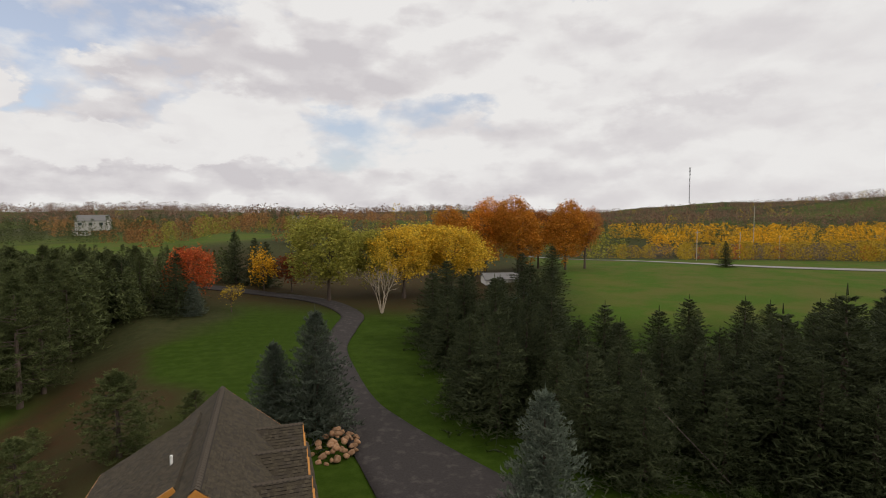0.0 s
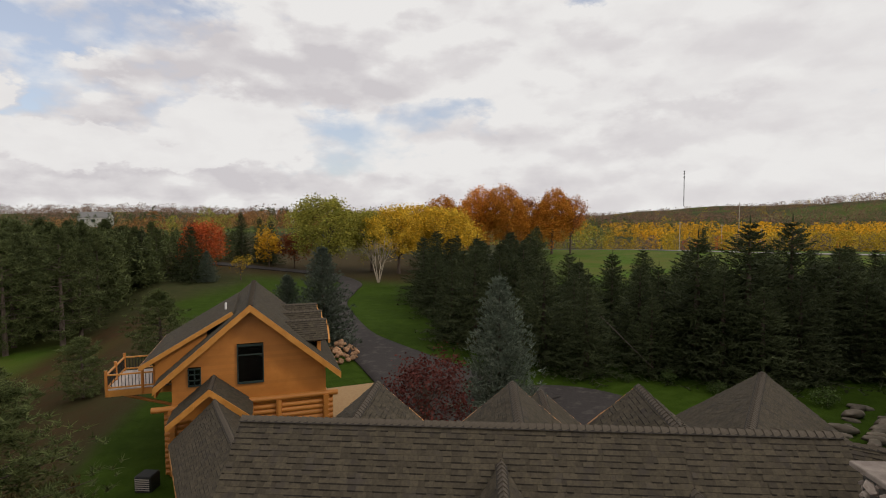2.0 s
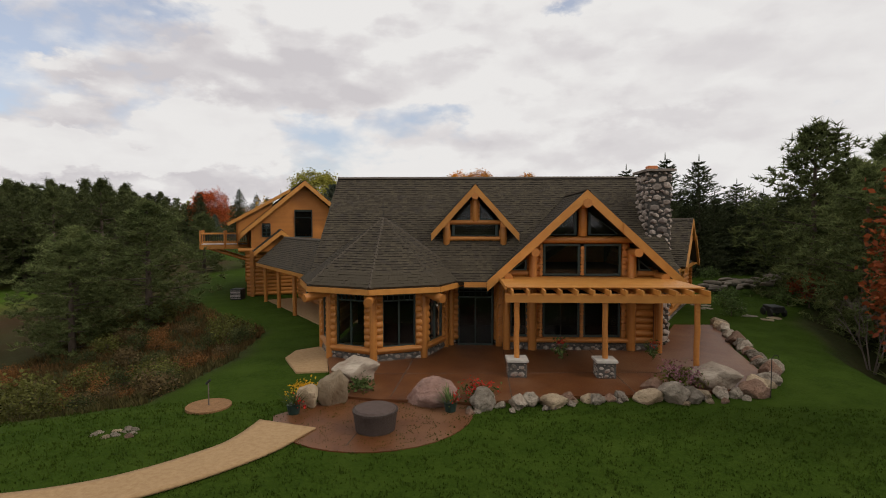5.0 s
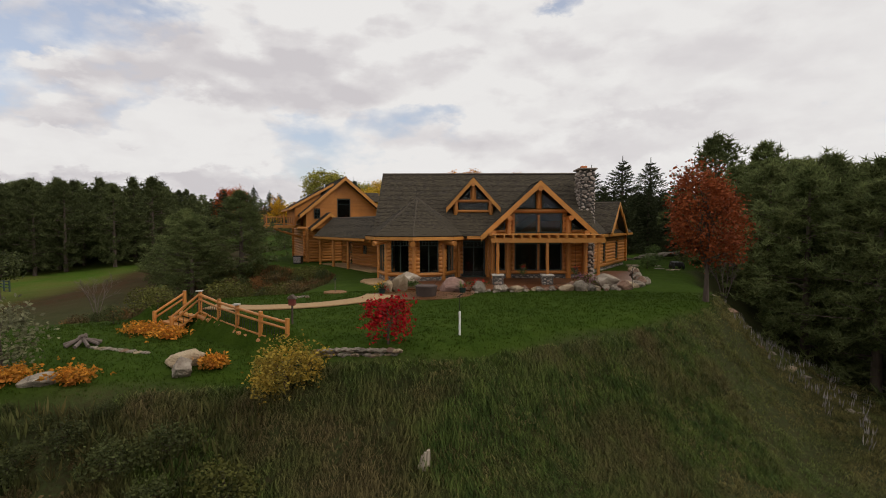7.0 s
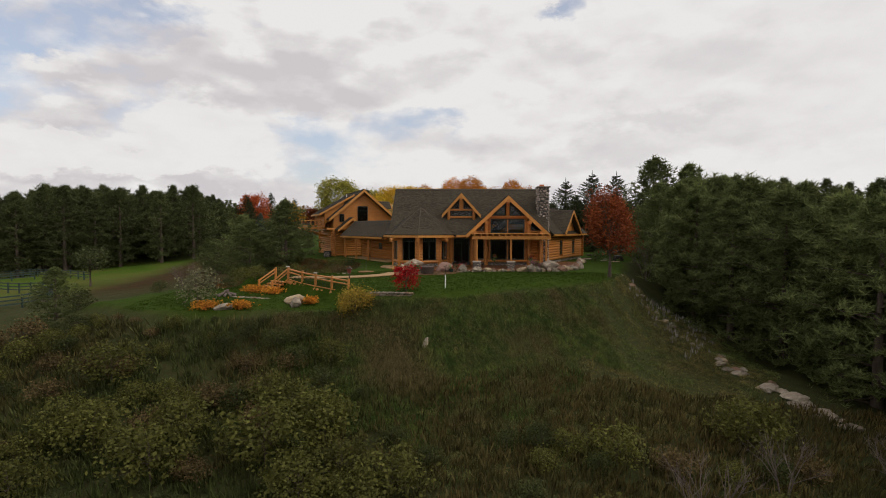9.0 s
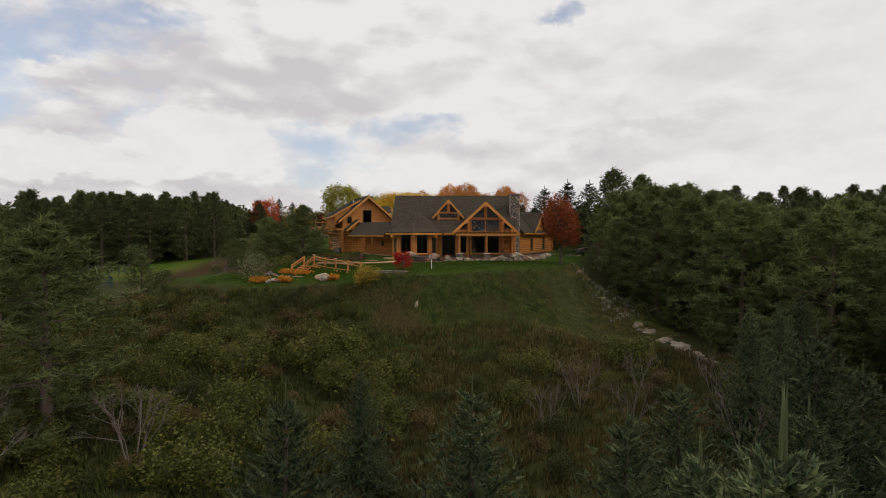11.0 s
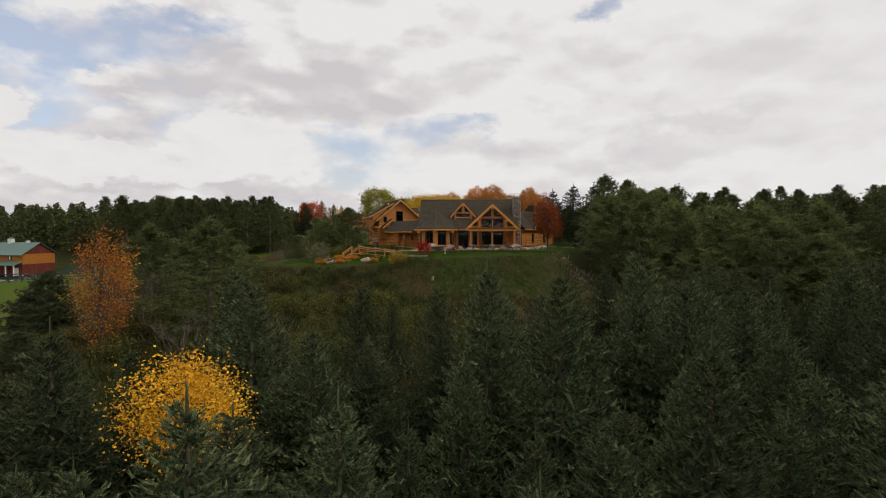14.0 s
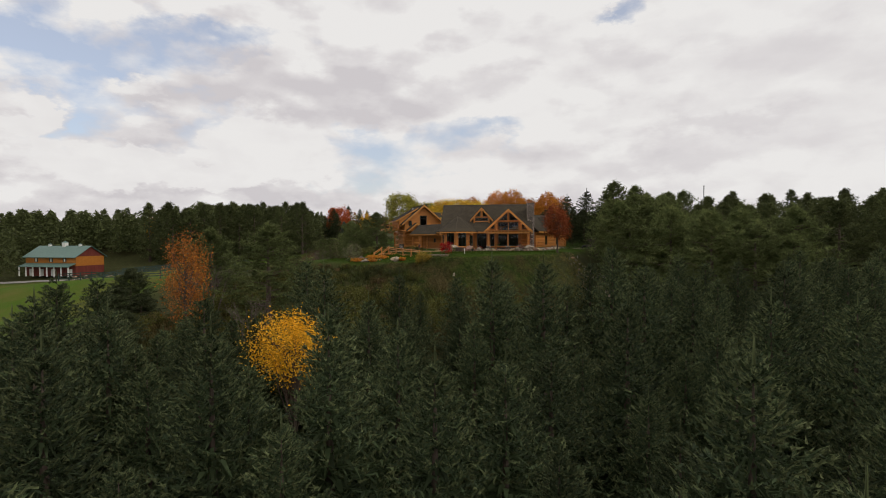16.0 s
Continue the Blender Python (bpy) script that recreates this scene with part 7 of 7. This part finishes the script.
def draped_grass(name, n, region, keep, ln, wd, mat, label, seed, per=7):
    """Long blades that rise, then hang over down the slope, in two bent pieces each."""
    rng = np.random.default_rng(seed)
    x0, x1, y0, y1 = region
    heads = n // 14                              # tussocks, with looser grass between
    x, y = rng.uniform(x0, x1, n), rng.uniform(y0, y1, n)
    pick = np.where(rng.random(n) < 0.72, rng.integers(0, heads, n), np.arange(n))
    x, y = x[pick] + rng.normal(0, 0.17, n), y[pick] + rng.normal(0, 0.17, n)
    ok = keep(x, y)
    x, y = x[ok], y[ok]
    z, e = ground_z(x, y), 0.4
    gx, gy = (ground_z(x + e, y) - z) / e, (ground_z(x, y + e) - z) / e
    k = np.maximum(np.hypot(gx, gy), 1e-3)
    comb = 1.2 * wavy(x, y, 1.1, 0.7) + rng.normal(0, 0.5, len(x))                       # neighbouring tufts lean the same way
    dx, dy = -gx / k, -gy / k
    dx, dy = dx * np.cos(comb) - dy * np.sin(comb), dx * np.sin(comb) + dy * np.cos(comb)
    L1 = ln * np.clip(1 + 0.45 * wavy(x, y, 1.3, 2.0), 0.45, 1.6)
    rep = lambda a: np.repeat(a, per)
    dx, dy, L1, slope = rep(dx), rep(dy), rep(L1), rep(np.minimum(k, 1.2))
    m = len(dx)
    a = rng.normal(0, 0.8, m)
    dx, dy = dx * np.cos(a) - dy * np.sin(a), dx * np.sin(a) + dy * np.cos(a)
    L1 = L1 * rng.uniform(0.6, 1.3, m)
    b = np.stack([rep(x), rep(y), rep(z) - 0.03], 1) + rng.normal(0, 0.08, (m, 3)) * [1, 1, 0.1]
    up = rng.uniform(0.15, 0.6, m)
    mid = b + np.stack([dx * L1 * 0.3, dy * L1 * 0.3, L1 * up], 1)
    tip = mid + np.stack([dx * L1 * 0.55, dy * L1 * 0.55, L1 * (0.05 - up * 0.5 - 0.4 * slope)], 1)
    w = wd * rng.uniform(0.7, 1.3, m)
    side = np.stack([-dy, dx, np.zeros(m)], 1) * (w / 2)[:, None]
    q1 = np.stack([b - side, b + side, mid + side * 0.8, mid - side * 0.8], 1)
    q2 = np.stack([mid - side * 0.8, mid + side * 0.8, tip + side * 0.1, tip - side * 0.1], 1)
    o = new(name, mesh_of(name, [np.concatenate([q1, q2])], mat))
    return tagged(o, label, "grass", kind="stuff")


OUT = lambda x, y: rim_distance(x, y)
draped_grass("tall_grass", 40000, (-15, 5, -29, -13.5), lambda x, y: (OUT(x, y) > 0.1) & (OUT(x, y) < 8 - 0.35 * np.maximum(x + 6, 0) + 1.5 * wavy(x, y, 2.2, 0.3)), 0.32, 0.021, M_GRASS, "long tufted green grass on the steep bank", 91)
draped_grass("short_grass", 36000, (-7, 16, -32, -5), lambda x, y: (OUT(x, y) > 0.1) & (OUT(x, y) < 11), 0.25, 0.019, leafy("olive grass", (0.105, 0.1, 0.03), (0.205, 0.168, 0.06), scale=1.2, c3=(0.105, 0.135, 0.036), island=0.6), "short olive-brown grass on the east bank", 92, 6)
grass_stuff("weeds", 22000, (-38, 18, -50, -21), lambda x, y: OUT(x, y) > np.where(x < -11, 0.7, 4.5), 0.6, 0.06, leafy("bank weeds", (0.072, 0.068, 0.024), (0.138, 0.105, 0.038), c3=(0.072, 0.092, 0.026), scale=0.4, island=0.6), "tangled brown and green weeds below the bank", 93, 6)
grass_stuff("west_weeds", 7000, (-30, -13.5, -9, 16), lambda x, y: (OUT(x, y) > 0.15) & (OUT(x, y) < 14), 0.36, 0.05, leafy("west bank weeds", (0.062, 0.064, 0.022), (0.105, 0.084, 0.03), c3=(0.14, 0.074, 0.028), scale=0.4), "brown and green weeds on the west bank", 94, 6)
grass_stuff("seed_heads", 260, (7.5, 17, -20, -3), lambda x, y: (OUT(x, y) > 0.8) & (OUT(x, y) < 7) & (x > 9 - 0.2 * (y + 10)), 0.5, 0.04, leafy("pale seed heads", (0.34, 0.31, 0.3), (0.24, 0.2, 0.18)), "pale dried weeds along the rock line", 95, 5, 0.25)
grass_stuff("lawn_blades", 16000, (-24, 9, -21, -6.5), lambda x, y: OUT(x, y) < 0.3, 0.07, 0.03, leafy("lawn grass", (0.036, 0.07, 0.006), (0.05, 0.088, 0.009), island=0.2), "short mown lawn grass", 96, 4)

# riprap down the east side of the bank
rr = random.Random(77)
ROCKLINE = np.array([(9.6, -5.5), (10.6, -8.5), (11.8, -11.0), (12.8, -13.5), (13.3, -16.5), (14.2, -20.5), (15.2, -23)])
for i in range(46):
    f = rr.random() ** 0.75 * (len(ROCKLINE) - 1)
    k = min(int(f), len(ROCKLINE) - 2)
    x, y = ROCKLINE[k] + (ROCKLINE[k + 1] - ROCKLINE[k]) * (f - k) + np.array([rr.uniform(-0.8, 0.8), rr.uniform(-0.4, 0.4)])
    s = rr.uniform(0.35, 0.95)
    boulder(x, y, s * 1.2, s * 0.8, s * 0.42, rr.uniform(0, 360), "pale broken rock in the stone-lined gully", i, "gully rocks", sink=0.12)
for x, y in ((-6.45, -21.9),):
    st = thing("tree_stump", "pale weathered stump on the grassy bank", "stump", at=pose(x, y, gz(x, y) - 0.1, 12, 8, 0) @ Matrix.Scale(1.15, 4))
    m = Mesh()
    for i in range(7):
        a = i * 0.9
        m.tube((0.1 * math.cos(a), 0.1 * math.sin(a), 0), (0.06 * math.cos(a), 0.06 * math.sin(a), rr.uniform(0.25, 0.55)), 0.07, 0.03, 6)
    m.put("wood", M_BIRCH, st)
for x, y, s in ((13.6, -18.6, 1.3), (14.3, -19.8, 1.5), (13.9, -20.8, 1.2), (14.8, -21.6, 1.4), (15.3, -22.8, 1.2), (13.0, -16.4, 1.0), (12.6, -14.6, 0.9)):
    boulder(x, y, s * 1.2, s * 0.8, s * 0.5, rr.uniform(0, 360), "large pale slab rock low in the stone-lined gully", 3, "gully rocks", sink=0.15)
# stone heap and planting beside the garage
HEAP = stone_data("boulder", material("tan heap stone", (0.26, 0.135, 0.065), (0.36, 0.22, 0.13), 3, 0.85, 0.5, 14, vary=0.3), 50, 0.8, 2, 0.12)
for i in range(60):
    a, q = rr.uniform(0, 6.28), rr.random() ** 0.5
    x, y = -17.9 + 1.9 * q * math.cos(a), 38.4 + 2.6 * q * math.sin(a)
    s = rr.uniform(0.4, 0.75)
    boulder(x, y, s, s * 0.85, s * 0.7, rr.uniform(0, 360), "rounded tan stone in the heap beside the garage", i, "garage stone heap", gz(x, y) + (1 - q) * 1.5, data=HEAP)
for i in range(9):
    boulder(5.6 + 0.52 * i, 24.3 - 0.1 * i - 0.02 * i * i, 0.62, 0.4, 0.36, rr.uniform(-20, 20), "squared tan kerb stone along the court", i, "court kerb stones")
# rock garden east of the house
LEDGE = stone_data("boulder", material("dark ledge rock", (0.12, 0.095, 0.07), (0.19, 0.155, 0.12), 2.5, 0.9, 1.0, 10, (0.07, 0.07, 0.05), 0.6, vary=0.4), 61, 0.8, 2, 0.2)
for row in range(5):
    for i in range(15):
        f = (i + rr.uniform(-0.3, 0.3)) / 15
        x, y = 12.6 + 8.5 * f + 1.5 * row, 19.5 + 9.5 * f - 0.9 * row
        s = rr.uniform(0.7, 1.5)
        boulder(x, y, s * 1.35, s * 0.9, s * 0.45, rr.uniform(-30, 90), "broken brown ledge rock of the terraced rock garden", i, "rock garden ledges", gz(x, y) + 0.28 * row + rr.uniform(-0.1, 0.15), sink=0.1, data=LEDGE)
for i in range(14):
    f = rr.random()
    plant(GS if i % 3 else SHRUB_G, 13.5 + 8.5 * f + 1.5 * rr.uniform(0, 4), 19.5 + 9.5 * f - rr.uniform(0, 3.5), rr.uniform(0.45, 0.8))
for i in range(8):
    boulder(10.6 + rr.uniform(-1, 2.2), 9.5 + rr.uniform(-2, 4), 1.0, 0.8, 0.1, rr.uniform(0, 360), "flat stepping stone in the lawn", i, "stepping stones", sink=0.03)
gr = thing("garden_cart", "small dark garden cart on the lawn edge", "cart", at=pose(13.2, 9.4, gz(13.2, 9.4)))
Mesh().box(pose(0, 0, 0.25), 0.7, 1.1, 0.35, 0.05).put("body", M_METAL, gr)
for sx in (-0.4, 0.4):
    for sy in (-0.35, 0.35):
        Mesh().tube((sx - 0.05, sy, 0.22), (sx + 0.05, sy, 0.22), 0.22, 0.22, 12).put("wheel", M_METAL, gr)
# fallen trunk in the grove
ft = thing("fallen_trunk", "pale bare fallen trunk leaning in the grove", "fallen tree", at=pose(0, 0, 0))
Mesh().tube((5.0, 37.2, 4.6), (8.6, 33.6, 0.9), 0.03, 0.045, 6).put("trunk", M_TWIG, ft)


# ------------------------------------------------------------------ pasture, barn and far country
def build_fence(pts, label):
    f = thing("pasture_fence", label, "fence", "pasture fences")
    M_F = bpy.data.materials.get("green fence boards") or material("green fence boards", (0.03, 0.05, 0.042), (0.045, 0.068, 0.055), 5, 0.7)
    P = np.array(pts, float)
    sg = np.hypot(*np.diff(P, axis=0).T)
    c = np.concatenate([[0], np.cumsum(sg)])
    n = int(c[-1] / 2.6)
    Q = [(np.interp(c[-1] * i / n, c, P[:, 0]), np.interp(c[-1] * i / n, c, P[:, 1])) for i in range(n + 1)]
    for x, y in Q:
        Mesh().box(pose(x, y, gz(x, y) - 0.1), 0.13, 0.13, 1.4).put("post", M_F, f)
    for (x0, y0), (x1, y1) in zip(Q, Q[1:]):
        for h in (0.45, 0.82, 1.18):
            board(f, (x0, y0, gz(x0, y0) + h), (x1, y1, gz(x1, y1) + h), 0.04, 0.13, M_F, "rail")


build_fence([(-120, 40), (-95, 38), (-78, 37), (-62, 28), (-57, 24)], "dark green three-rail fence across the pasture")
build_fence([(-75, -6), (-58, -10), (-46, -6), (-45, 1), (-50, 8), (-60, 13), (-80, 15)], "dark green three-rail fence round a paddock")
build_fence([(-110, 26), (-92, 20), (-76, 24), (-70, 30)], "dark green three-rail fence before the barn")


def build_barn():
    b = thing("barn", "long wooden barn with green metal roof and porch", "barn", at=pose(-141, 66, -9.6, 0, 0, -6))
    Lb, D, ez, rz = 19.5, 10.0, 6.1, 9.2
    Mesh().box(pose(0, 0, 0), Lb, D, 3.2).put("lower_wall", M_BARNRED, b)
    Mesh().box(pose(0, 0, 3.2), Lb, D, ez - 3.2).put("upper_wall", M_SIDING, b)
    for s in (-1, 1):
        Mesh().prism([(-Lb / 2 - 0.6, s * (D / 2 + 0.8), ez - 0.4), (Lb / 2 + 0.6, s * (D / 2 + 0.8), ez - 0.4), (Lb / 2 + 0.6, 0, rz), (-Lb / 2 - 0.6, 0, rz)][::s], (0, 0, 0.15)).put("roof_slope", M_GREENROOF, b)
        Mesh().prism([(s * Lb / 2, -D / 2, ez), (s * Lb / 2, D / 2, ez), (s * Lb / 2, 0, rz)], (-s * 0.2, 0, 0)).put("gable_wall", M_BARNRED, b)
    Mesh().prism([(-Lb / 2, -D / 2, 3.9), (Lb / 2, -D / 2, 3.9), (Lb / 2, -D / 2 - 2.6, 2.9), (-Lb / 2, -D / 2 - 2.6, 2.9)], (0, 0, 0.14)).put("porch_roof", M_GREENROOF, b)
    for i in range(8):
        Mesh().box(pose(-Lb / 2 + 0.3 + i * (Lb - 0.6) / 7, -D / 2 - 2.4, 0), 0.25, 0.25, 2.95).put("porch_post", M_WHITE, b)
    for x in (-5.5, 0.3, 5.5):
        w = Mesh().box(pose(x, -D / 2 - 0.06, 4.35), 1.3, 0.1, 1.2).put("window", M_FRAME, b)
        Mesh().box(pose(x, -D / 2 - 0.12, 4.45), 0.5, 0.04, 1.0).put("shutter", M_WHITE, w)
    for x in (-7.5, -3.5, 1.0, 4.5, 7.5):
        Mesh().box(pose(x, -D / 2 - 0.05, 0), 1.6, 0.08, 2.2).put("stall_door", M_WHITE if int(x) % 2 else M_BARNRED, b)
    for x, s in ((-6.0, 0.8), (0, 1.35), (6.0, 0.8)):
        c = Mesh().box(pose(x, 0, rz - 0.3), 0.9 * s, 0.9 * s, 1.1 * s).put("cupola", M_WHITE, b)
        Mesh().tube((x, 0, rz - 0.3 + 1.1 * s), (x, 0, rz + 1.5 * s - 0.3), 0.75 * s, 0.05, 4).put("cupola_roof", M_GREENROOF, c)


build_barn()
bs = random.Random(3)
for i in range(40):
    boulder(-124 + bs.uniform(-8, 16), 57 + bs.uniform(-4, 4), bs.uniform(0.6, 1.6), bs.uniform(0.5, 1.2), bs.uniform(0.4, 0.9), bs.uniform(0, 360), "pale boulder in the bank beside the barn", i, "barn boulders")
ribbon("barn_lane", [(-170, 52), (-140, 55), (-115, 52), (-95, 50)], [3, 3, 3, 2.5], M_ROAD, "pale lane before the barn", "lane", 0.05)


def simple_house(x, y, z, w, d, h, rise, turn, wall, roofm, label):
    t = thing("distant_house", label, "house", "distant houses", at=pose(x, y, z, 0, 0, turn))
    Mesh().prism([(-w / 2, -d / 2, -2), (w / 2, -d / 2, -2), (w / 2, d / 2, -2), (-w / 2, d / 2, -2)], (0, 0, h + 2)).put("wall", wall, t)
    for s in (-1, 1):
        Mesh().prism([(-w / 2 - 0.4, s * (d / 2 + 0.4), h - 0.2), (w / 2 + 0.4, s * (d / 2 + 0.4), h - 0.2), (w / 2 + 0.4, 0, h + rise), (-w / 2 - 0.4, 0, h + rise)][::s], (0, 0, 0.2)).put("roof_slope", roofm, t)
        Mesh().prism([(s * w / 2, -d / 2, h), (s * w / 2, d / 2, h), (s * w / 2, 0, h + rise)], (-s * 0.2, 0, 0)).put("gable_wall", wall, t)
    for i in range(3):
        Mesh().box(pose(-w / 3 + i * w / 3, -d / 2 - 0.05, h * 0.35), w * 0.12, 0.1, h * 0.4).put("window", M_FRAME, t)


M_GREYWALL = material("grey siding", (0.42, 0.4, 0.37), (0.5, 0.47, 0.43), 1, 0.8)
M_GREYROOF = material("grey roof", (0.16, 0.155, 0.15), (0.2, 0.19, 0.18), 1, 0.9)
simple_house(-0.7, 86.5, gz(-0.7, 86.5), 3.6, 3.0, 2.3, 1.0, 80, M_WHITE, M_GREENROOF, "small white shed with green roof in the grove")
simple_house(-3, 130, gz(-3, 130) - 2.0, 9, 8, 3.0, 1.0, 10, M_WHITE, M_GREYROOF, "white house with grey roof behind the grove")
simple_house(-292, 362, 9.5, 20, 12, 5, 4, 20, M_GREYWALL, M_GREYROOF, "grey farmhouse on the far hill")
simple_house(-196, 520, gz(-196, 520), 14, 10, 5, 5, 60, M_WHITE, M_GREYROOF, "white gabled house in the far fields")
simple_house(-390, 470, gz(-390, 470), 12, 9, 4, 4, 10, M_WHITE, M_GREYROOF, "white house far off on the west hill")
simple_house(330, 470, gz(330, 470), 20, 10, 4, 3, -20, M_WHITE, M_GREYROOF, "pale farm building beyond the road")


def far_woods(name, label, mat, spots, size, quads, seed, tall=1.0, top=None, leaf=0.13):
    """Many small far trees, each a tapering cluster of leaf blades."""
    rng = np.random.default_rng(seed)
    P = np.array(spots)
    z = ground_z(P[:, 0], P[:, 1])
    n = len(P)
    h = size * rng.uniform(0.7, 1.2, n) * tall
    if top:
        h = np.maximum(np.array([top(*q) for q in P]) - z - rng.uniform(0, 2.5, n), 3.0)
    f = rng.uniform(0.08, 1, (n, quads))
    a = rng.uniform(0, 6.28, (n, quads))
    prof = np.sin(np.pi * np.clip(f * 0.82 + 0.12, 0, 1)) ** 0.8 if tall < 1.2 else (1 - f) ** 0.8 + 0.05
    r = 0.42 * (h / tall)[:, None] * prof * rng.uniform(0.6, 1.05, (n, quads)) * (1 if tall < 1.2 else 0.75)
    c = np.stack([P[:, 0, None] + r * np.cos(a), P[:, 1, None] + r * np.sin(a), z[:, None] + f * h[:, None]], -1).reshape(-1, 3)
    s = np.repeat(h / tall, quads) * leaf * rng.uniform(0.7, 1.3, n * quads)
    d = rng.normal(0, 1, c.shape)
    d[:, 2] = np.abs(d[:, 2]) * 0.7
    d /= np.linalg.norm(d, axis=1)[:, None]
    q = blades(c - d * s[:, None] * 0.5, c + d * s[:, None] * 0.6, s * (0.75 if tall < 1.2 else 0.4), rng.normal(0, 1, c.shape))
    return tagged(new(name, mesh_of(name, [q], mat, needles=tall > 1.2)), label, "woods", kind="stuff")


def meadow(x, y):
    """The open green fields beyond the plantation."""
    a, r = np.degrees(np.arctan2(x + 7, y)), np.hypot(x + 7, y)
    return ((a > -48) & (a < -35.5) & (r > 160) & (r < 345)) | ((a > -29) & (a < -22.5) & (r > 180) & (r < 330))


def spots(n, seed, keep, region):
    rng = np.random.default_rng(seed)
    x0, x1, y0, y1 = region
    x, y = rng.uniform(x0, x1, n), rng.uniform(y0, y1, n)
    ok = keep(x, y) & ~meadow(x, y)
    return np.stack([x[ok], y[ok]], 1)


far_woods("plantation_wood", "deep dark pine plantation on the rise", M_PINE, spots(900, 1, lambda x, y: (x < -62 - 0.1 * (y - 90)) & ((x > -100) | (y > 86)), (-230, -55, 62, 125)), 11, 280, 1, 1.25, leaf=0.1, top=lambda x, y: min(11.3 if x + 6.6 > -1.05 * y else 13, 17.2 - 0.047 * y))
far_woods("east_wood", "dark pine wood east of the house", M_PINE, spots(800, 2, lambda x, y: (x > 60) & (y < 70) & (y > -60), (60, 190, -60, 75)), 13, 260, 2, 1.25, leaf=0.1, top=lambda x, y: min(8.5 + 0.1 * y, 8 + 0.06 * y))
far_woods("south_west_wood", "dark pines beyond the pasture", M_PINE, spots(320, 3, lambda x, y: x < -150, (-260, -150, -60, 80)), 11, 150, 3, 1.25, leaf=0.1)
far_woods("west_hill_pines", "dark pines along the far west hill", M_PINE, spots(900, 4, lambda x, y: wavy(x, y, 60) > -0.1, (-620, -170, 230, 520)), 12, 120, 4, 1.25, leaf=0.09)
far_woods("west_hill_maples", "rusty autumn wood on the far west hill", M_FARMAPLE, spots(800, 5, lambda x, y: wavy(x, y, 70, 1.0) > 0.0, (-700, -80, 420, 800)), 12, 120, 5, leaf=0.075)
far_woods("golden_wood", "golden birch and aspen wood in the far valley", M_GOLD, spots(1500, 6, lambda x, y: wavy(x, y, 75, 3.0) > 0.0, (20, 760, 300, 620)), 14, 150, 6, leaf=0.08)
far_woods("valley_pines", "dark pines in the far valley", M_PINE, spots(1500, 7, lambda x, y: wavy(x, y, 75, 3.0) < 0.12, (20, 760, 270, 640)), 12, 70, 7, 1.4, leaf=0.1)
far_woods("roadside_wood", "mixed golden and olive trees beyond the road", M_YELLOW, spots(170, 8, lambda x, y: y > 190, (45, 300, 190, 300)), 9, 240, 8, leaf=0.075)
far_woods("roadside_grey_wood", "bare grey and tan trees beyond the road", M_TWIG, spots(240, 9, lambda x, y: y > 195, (30, 320, 195, 330)), 8, 220, 9, leaf=0.06)
far_woods("roadside_orange", "orange trees beyond the road", M_RED, spots(26, 10, lambda x, y: y > 190, (60, 300, 190, 300)), 8, 240, 10, leaf=0.075)
far_woods("north_wood", "tan and orange wood across the middle distance", M_FARMAPLE, spots(110, 11, lambda x, y: y > 190, (-240, 30, 190, 420)), 10, 240, 11, leaf=0.07)
far_woods("north_wood_green", "olive wood across the middle distance", M_GREENLEAF, spots(110, 12, lambda x, y: y > 200, (-220, 60, 200, 480)), 10, 240, 12, leaf=0.07)
far_woods("ridge_wood", "hazy brown-orange wood covering the far hills", M_HAZE, spots(5200, 13, lambda x, y: np.hypot(x, y) > 800, (-1500, 2300, 700, 2300)), 22, 60, 13, leaf=0.085)
far_woods("ridge_wood_gold", "golden patches of wood on the far hills", M_YELLOW, spots(1400, 14, lambda x, y: (np.hypot(x, y) > 700) & (wavy(x, y, 160) > 0.35), (-1400, 2200, 600, 2200)), 20, 60, 14, leaf=0.085)
plant(TALL[1], 62, 158, 0.75)
for x, y in ((108, 118), (113, 121), (103, 121)):
    plant(TALL[0], x, y, 0.95)


def build_tower():
    t = thing("radio_mast", "slender lattice radio mast on the far hill", "mast", at=pose(490, 1350, 45))
    for a in (0, 120, 240):
        p = (1.0 * math.cos(radians(a)), 1.0 * math.sin(radians(a)))
        Mesh().tube((*p, 0), (*p, 86), 0.22, 0.18, 5).put("leg", M_METAL, t)
    for i in range(28):
        z = 3 * i
        m = Mesh()
        for a in (0, 120, 240):
            m.tube((math.cos(radians(a)), math.sin(radians(a)), z), (math.cos(radians(a + 120)), math.sin(radians(a + 120)), z + 3), 0.12, 0.12, 4)
        m.put("brace", M_METAL, t)
    for z in (70, 78, 85):
        Mesh().tube((0, 0, z), (0, 0, z + 2), 2.0, 2.0, 8).put("antenna", M_METAL, t)


build_tower()
for i, (x, y, h) in enumerate(((138, 300, 28), (92, 215, 11), (120, 240, 11), (70, 200, 11))):
    p = thing("utility_pole", "tall grey pole beside the road", "pole", "road poles", at=pose(x, y, gz(x, y)))
    Mesh().tube((0, 0, -0.5), (0, 0, h), 0.22 if i == 0 else 0.14, 0.12, 7).put("shaft", M_CAP, p)
    Mesh().tube((-0.9, 0, h - 0.8), (0.9, 0, h - 0.8), 0.06, 0.06, 5).put("crossarm", M_CAP, p)
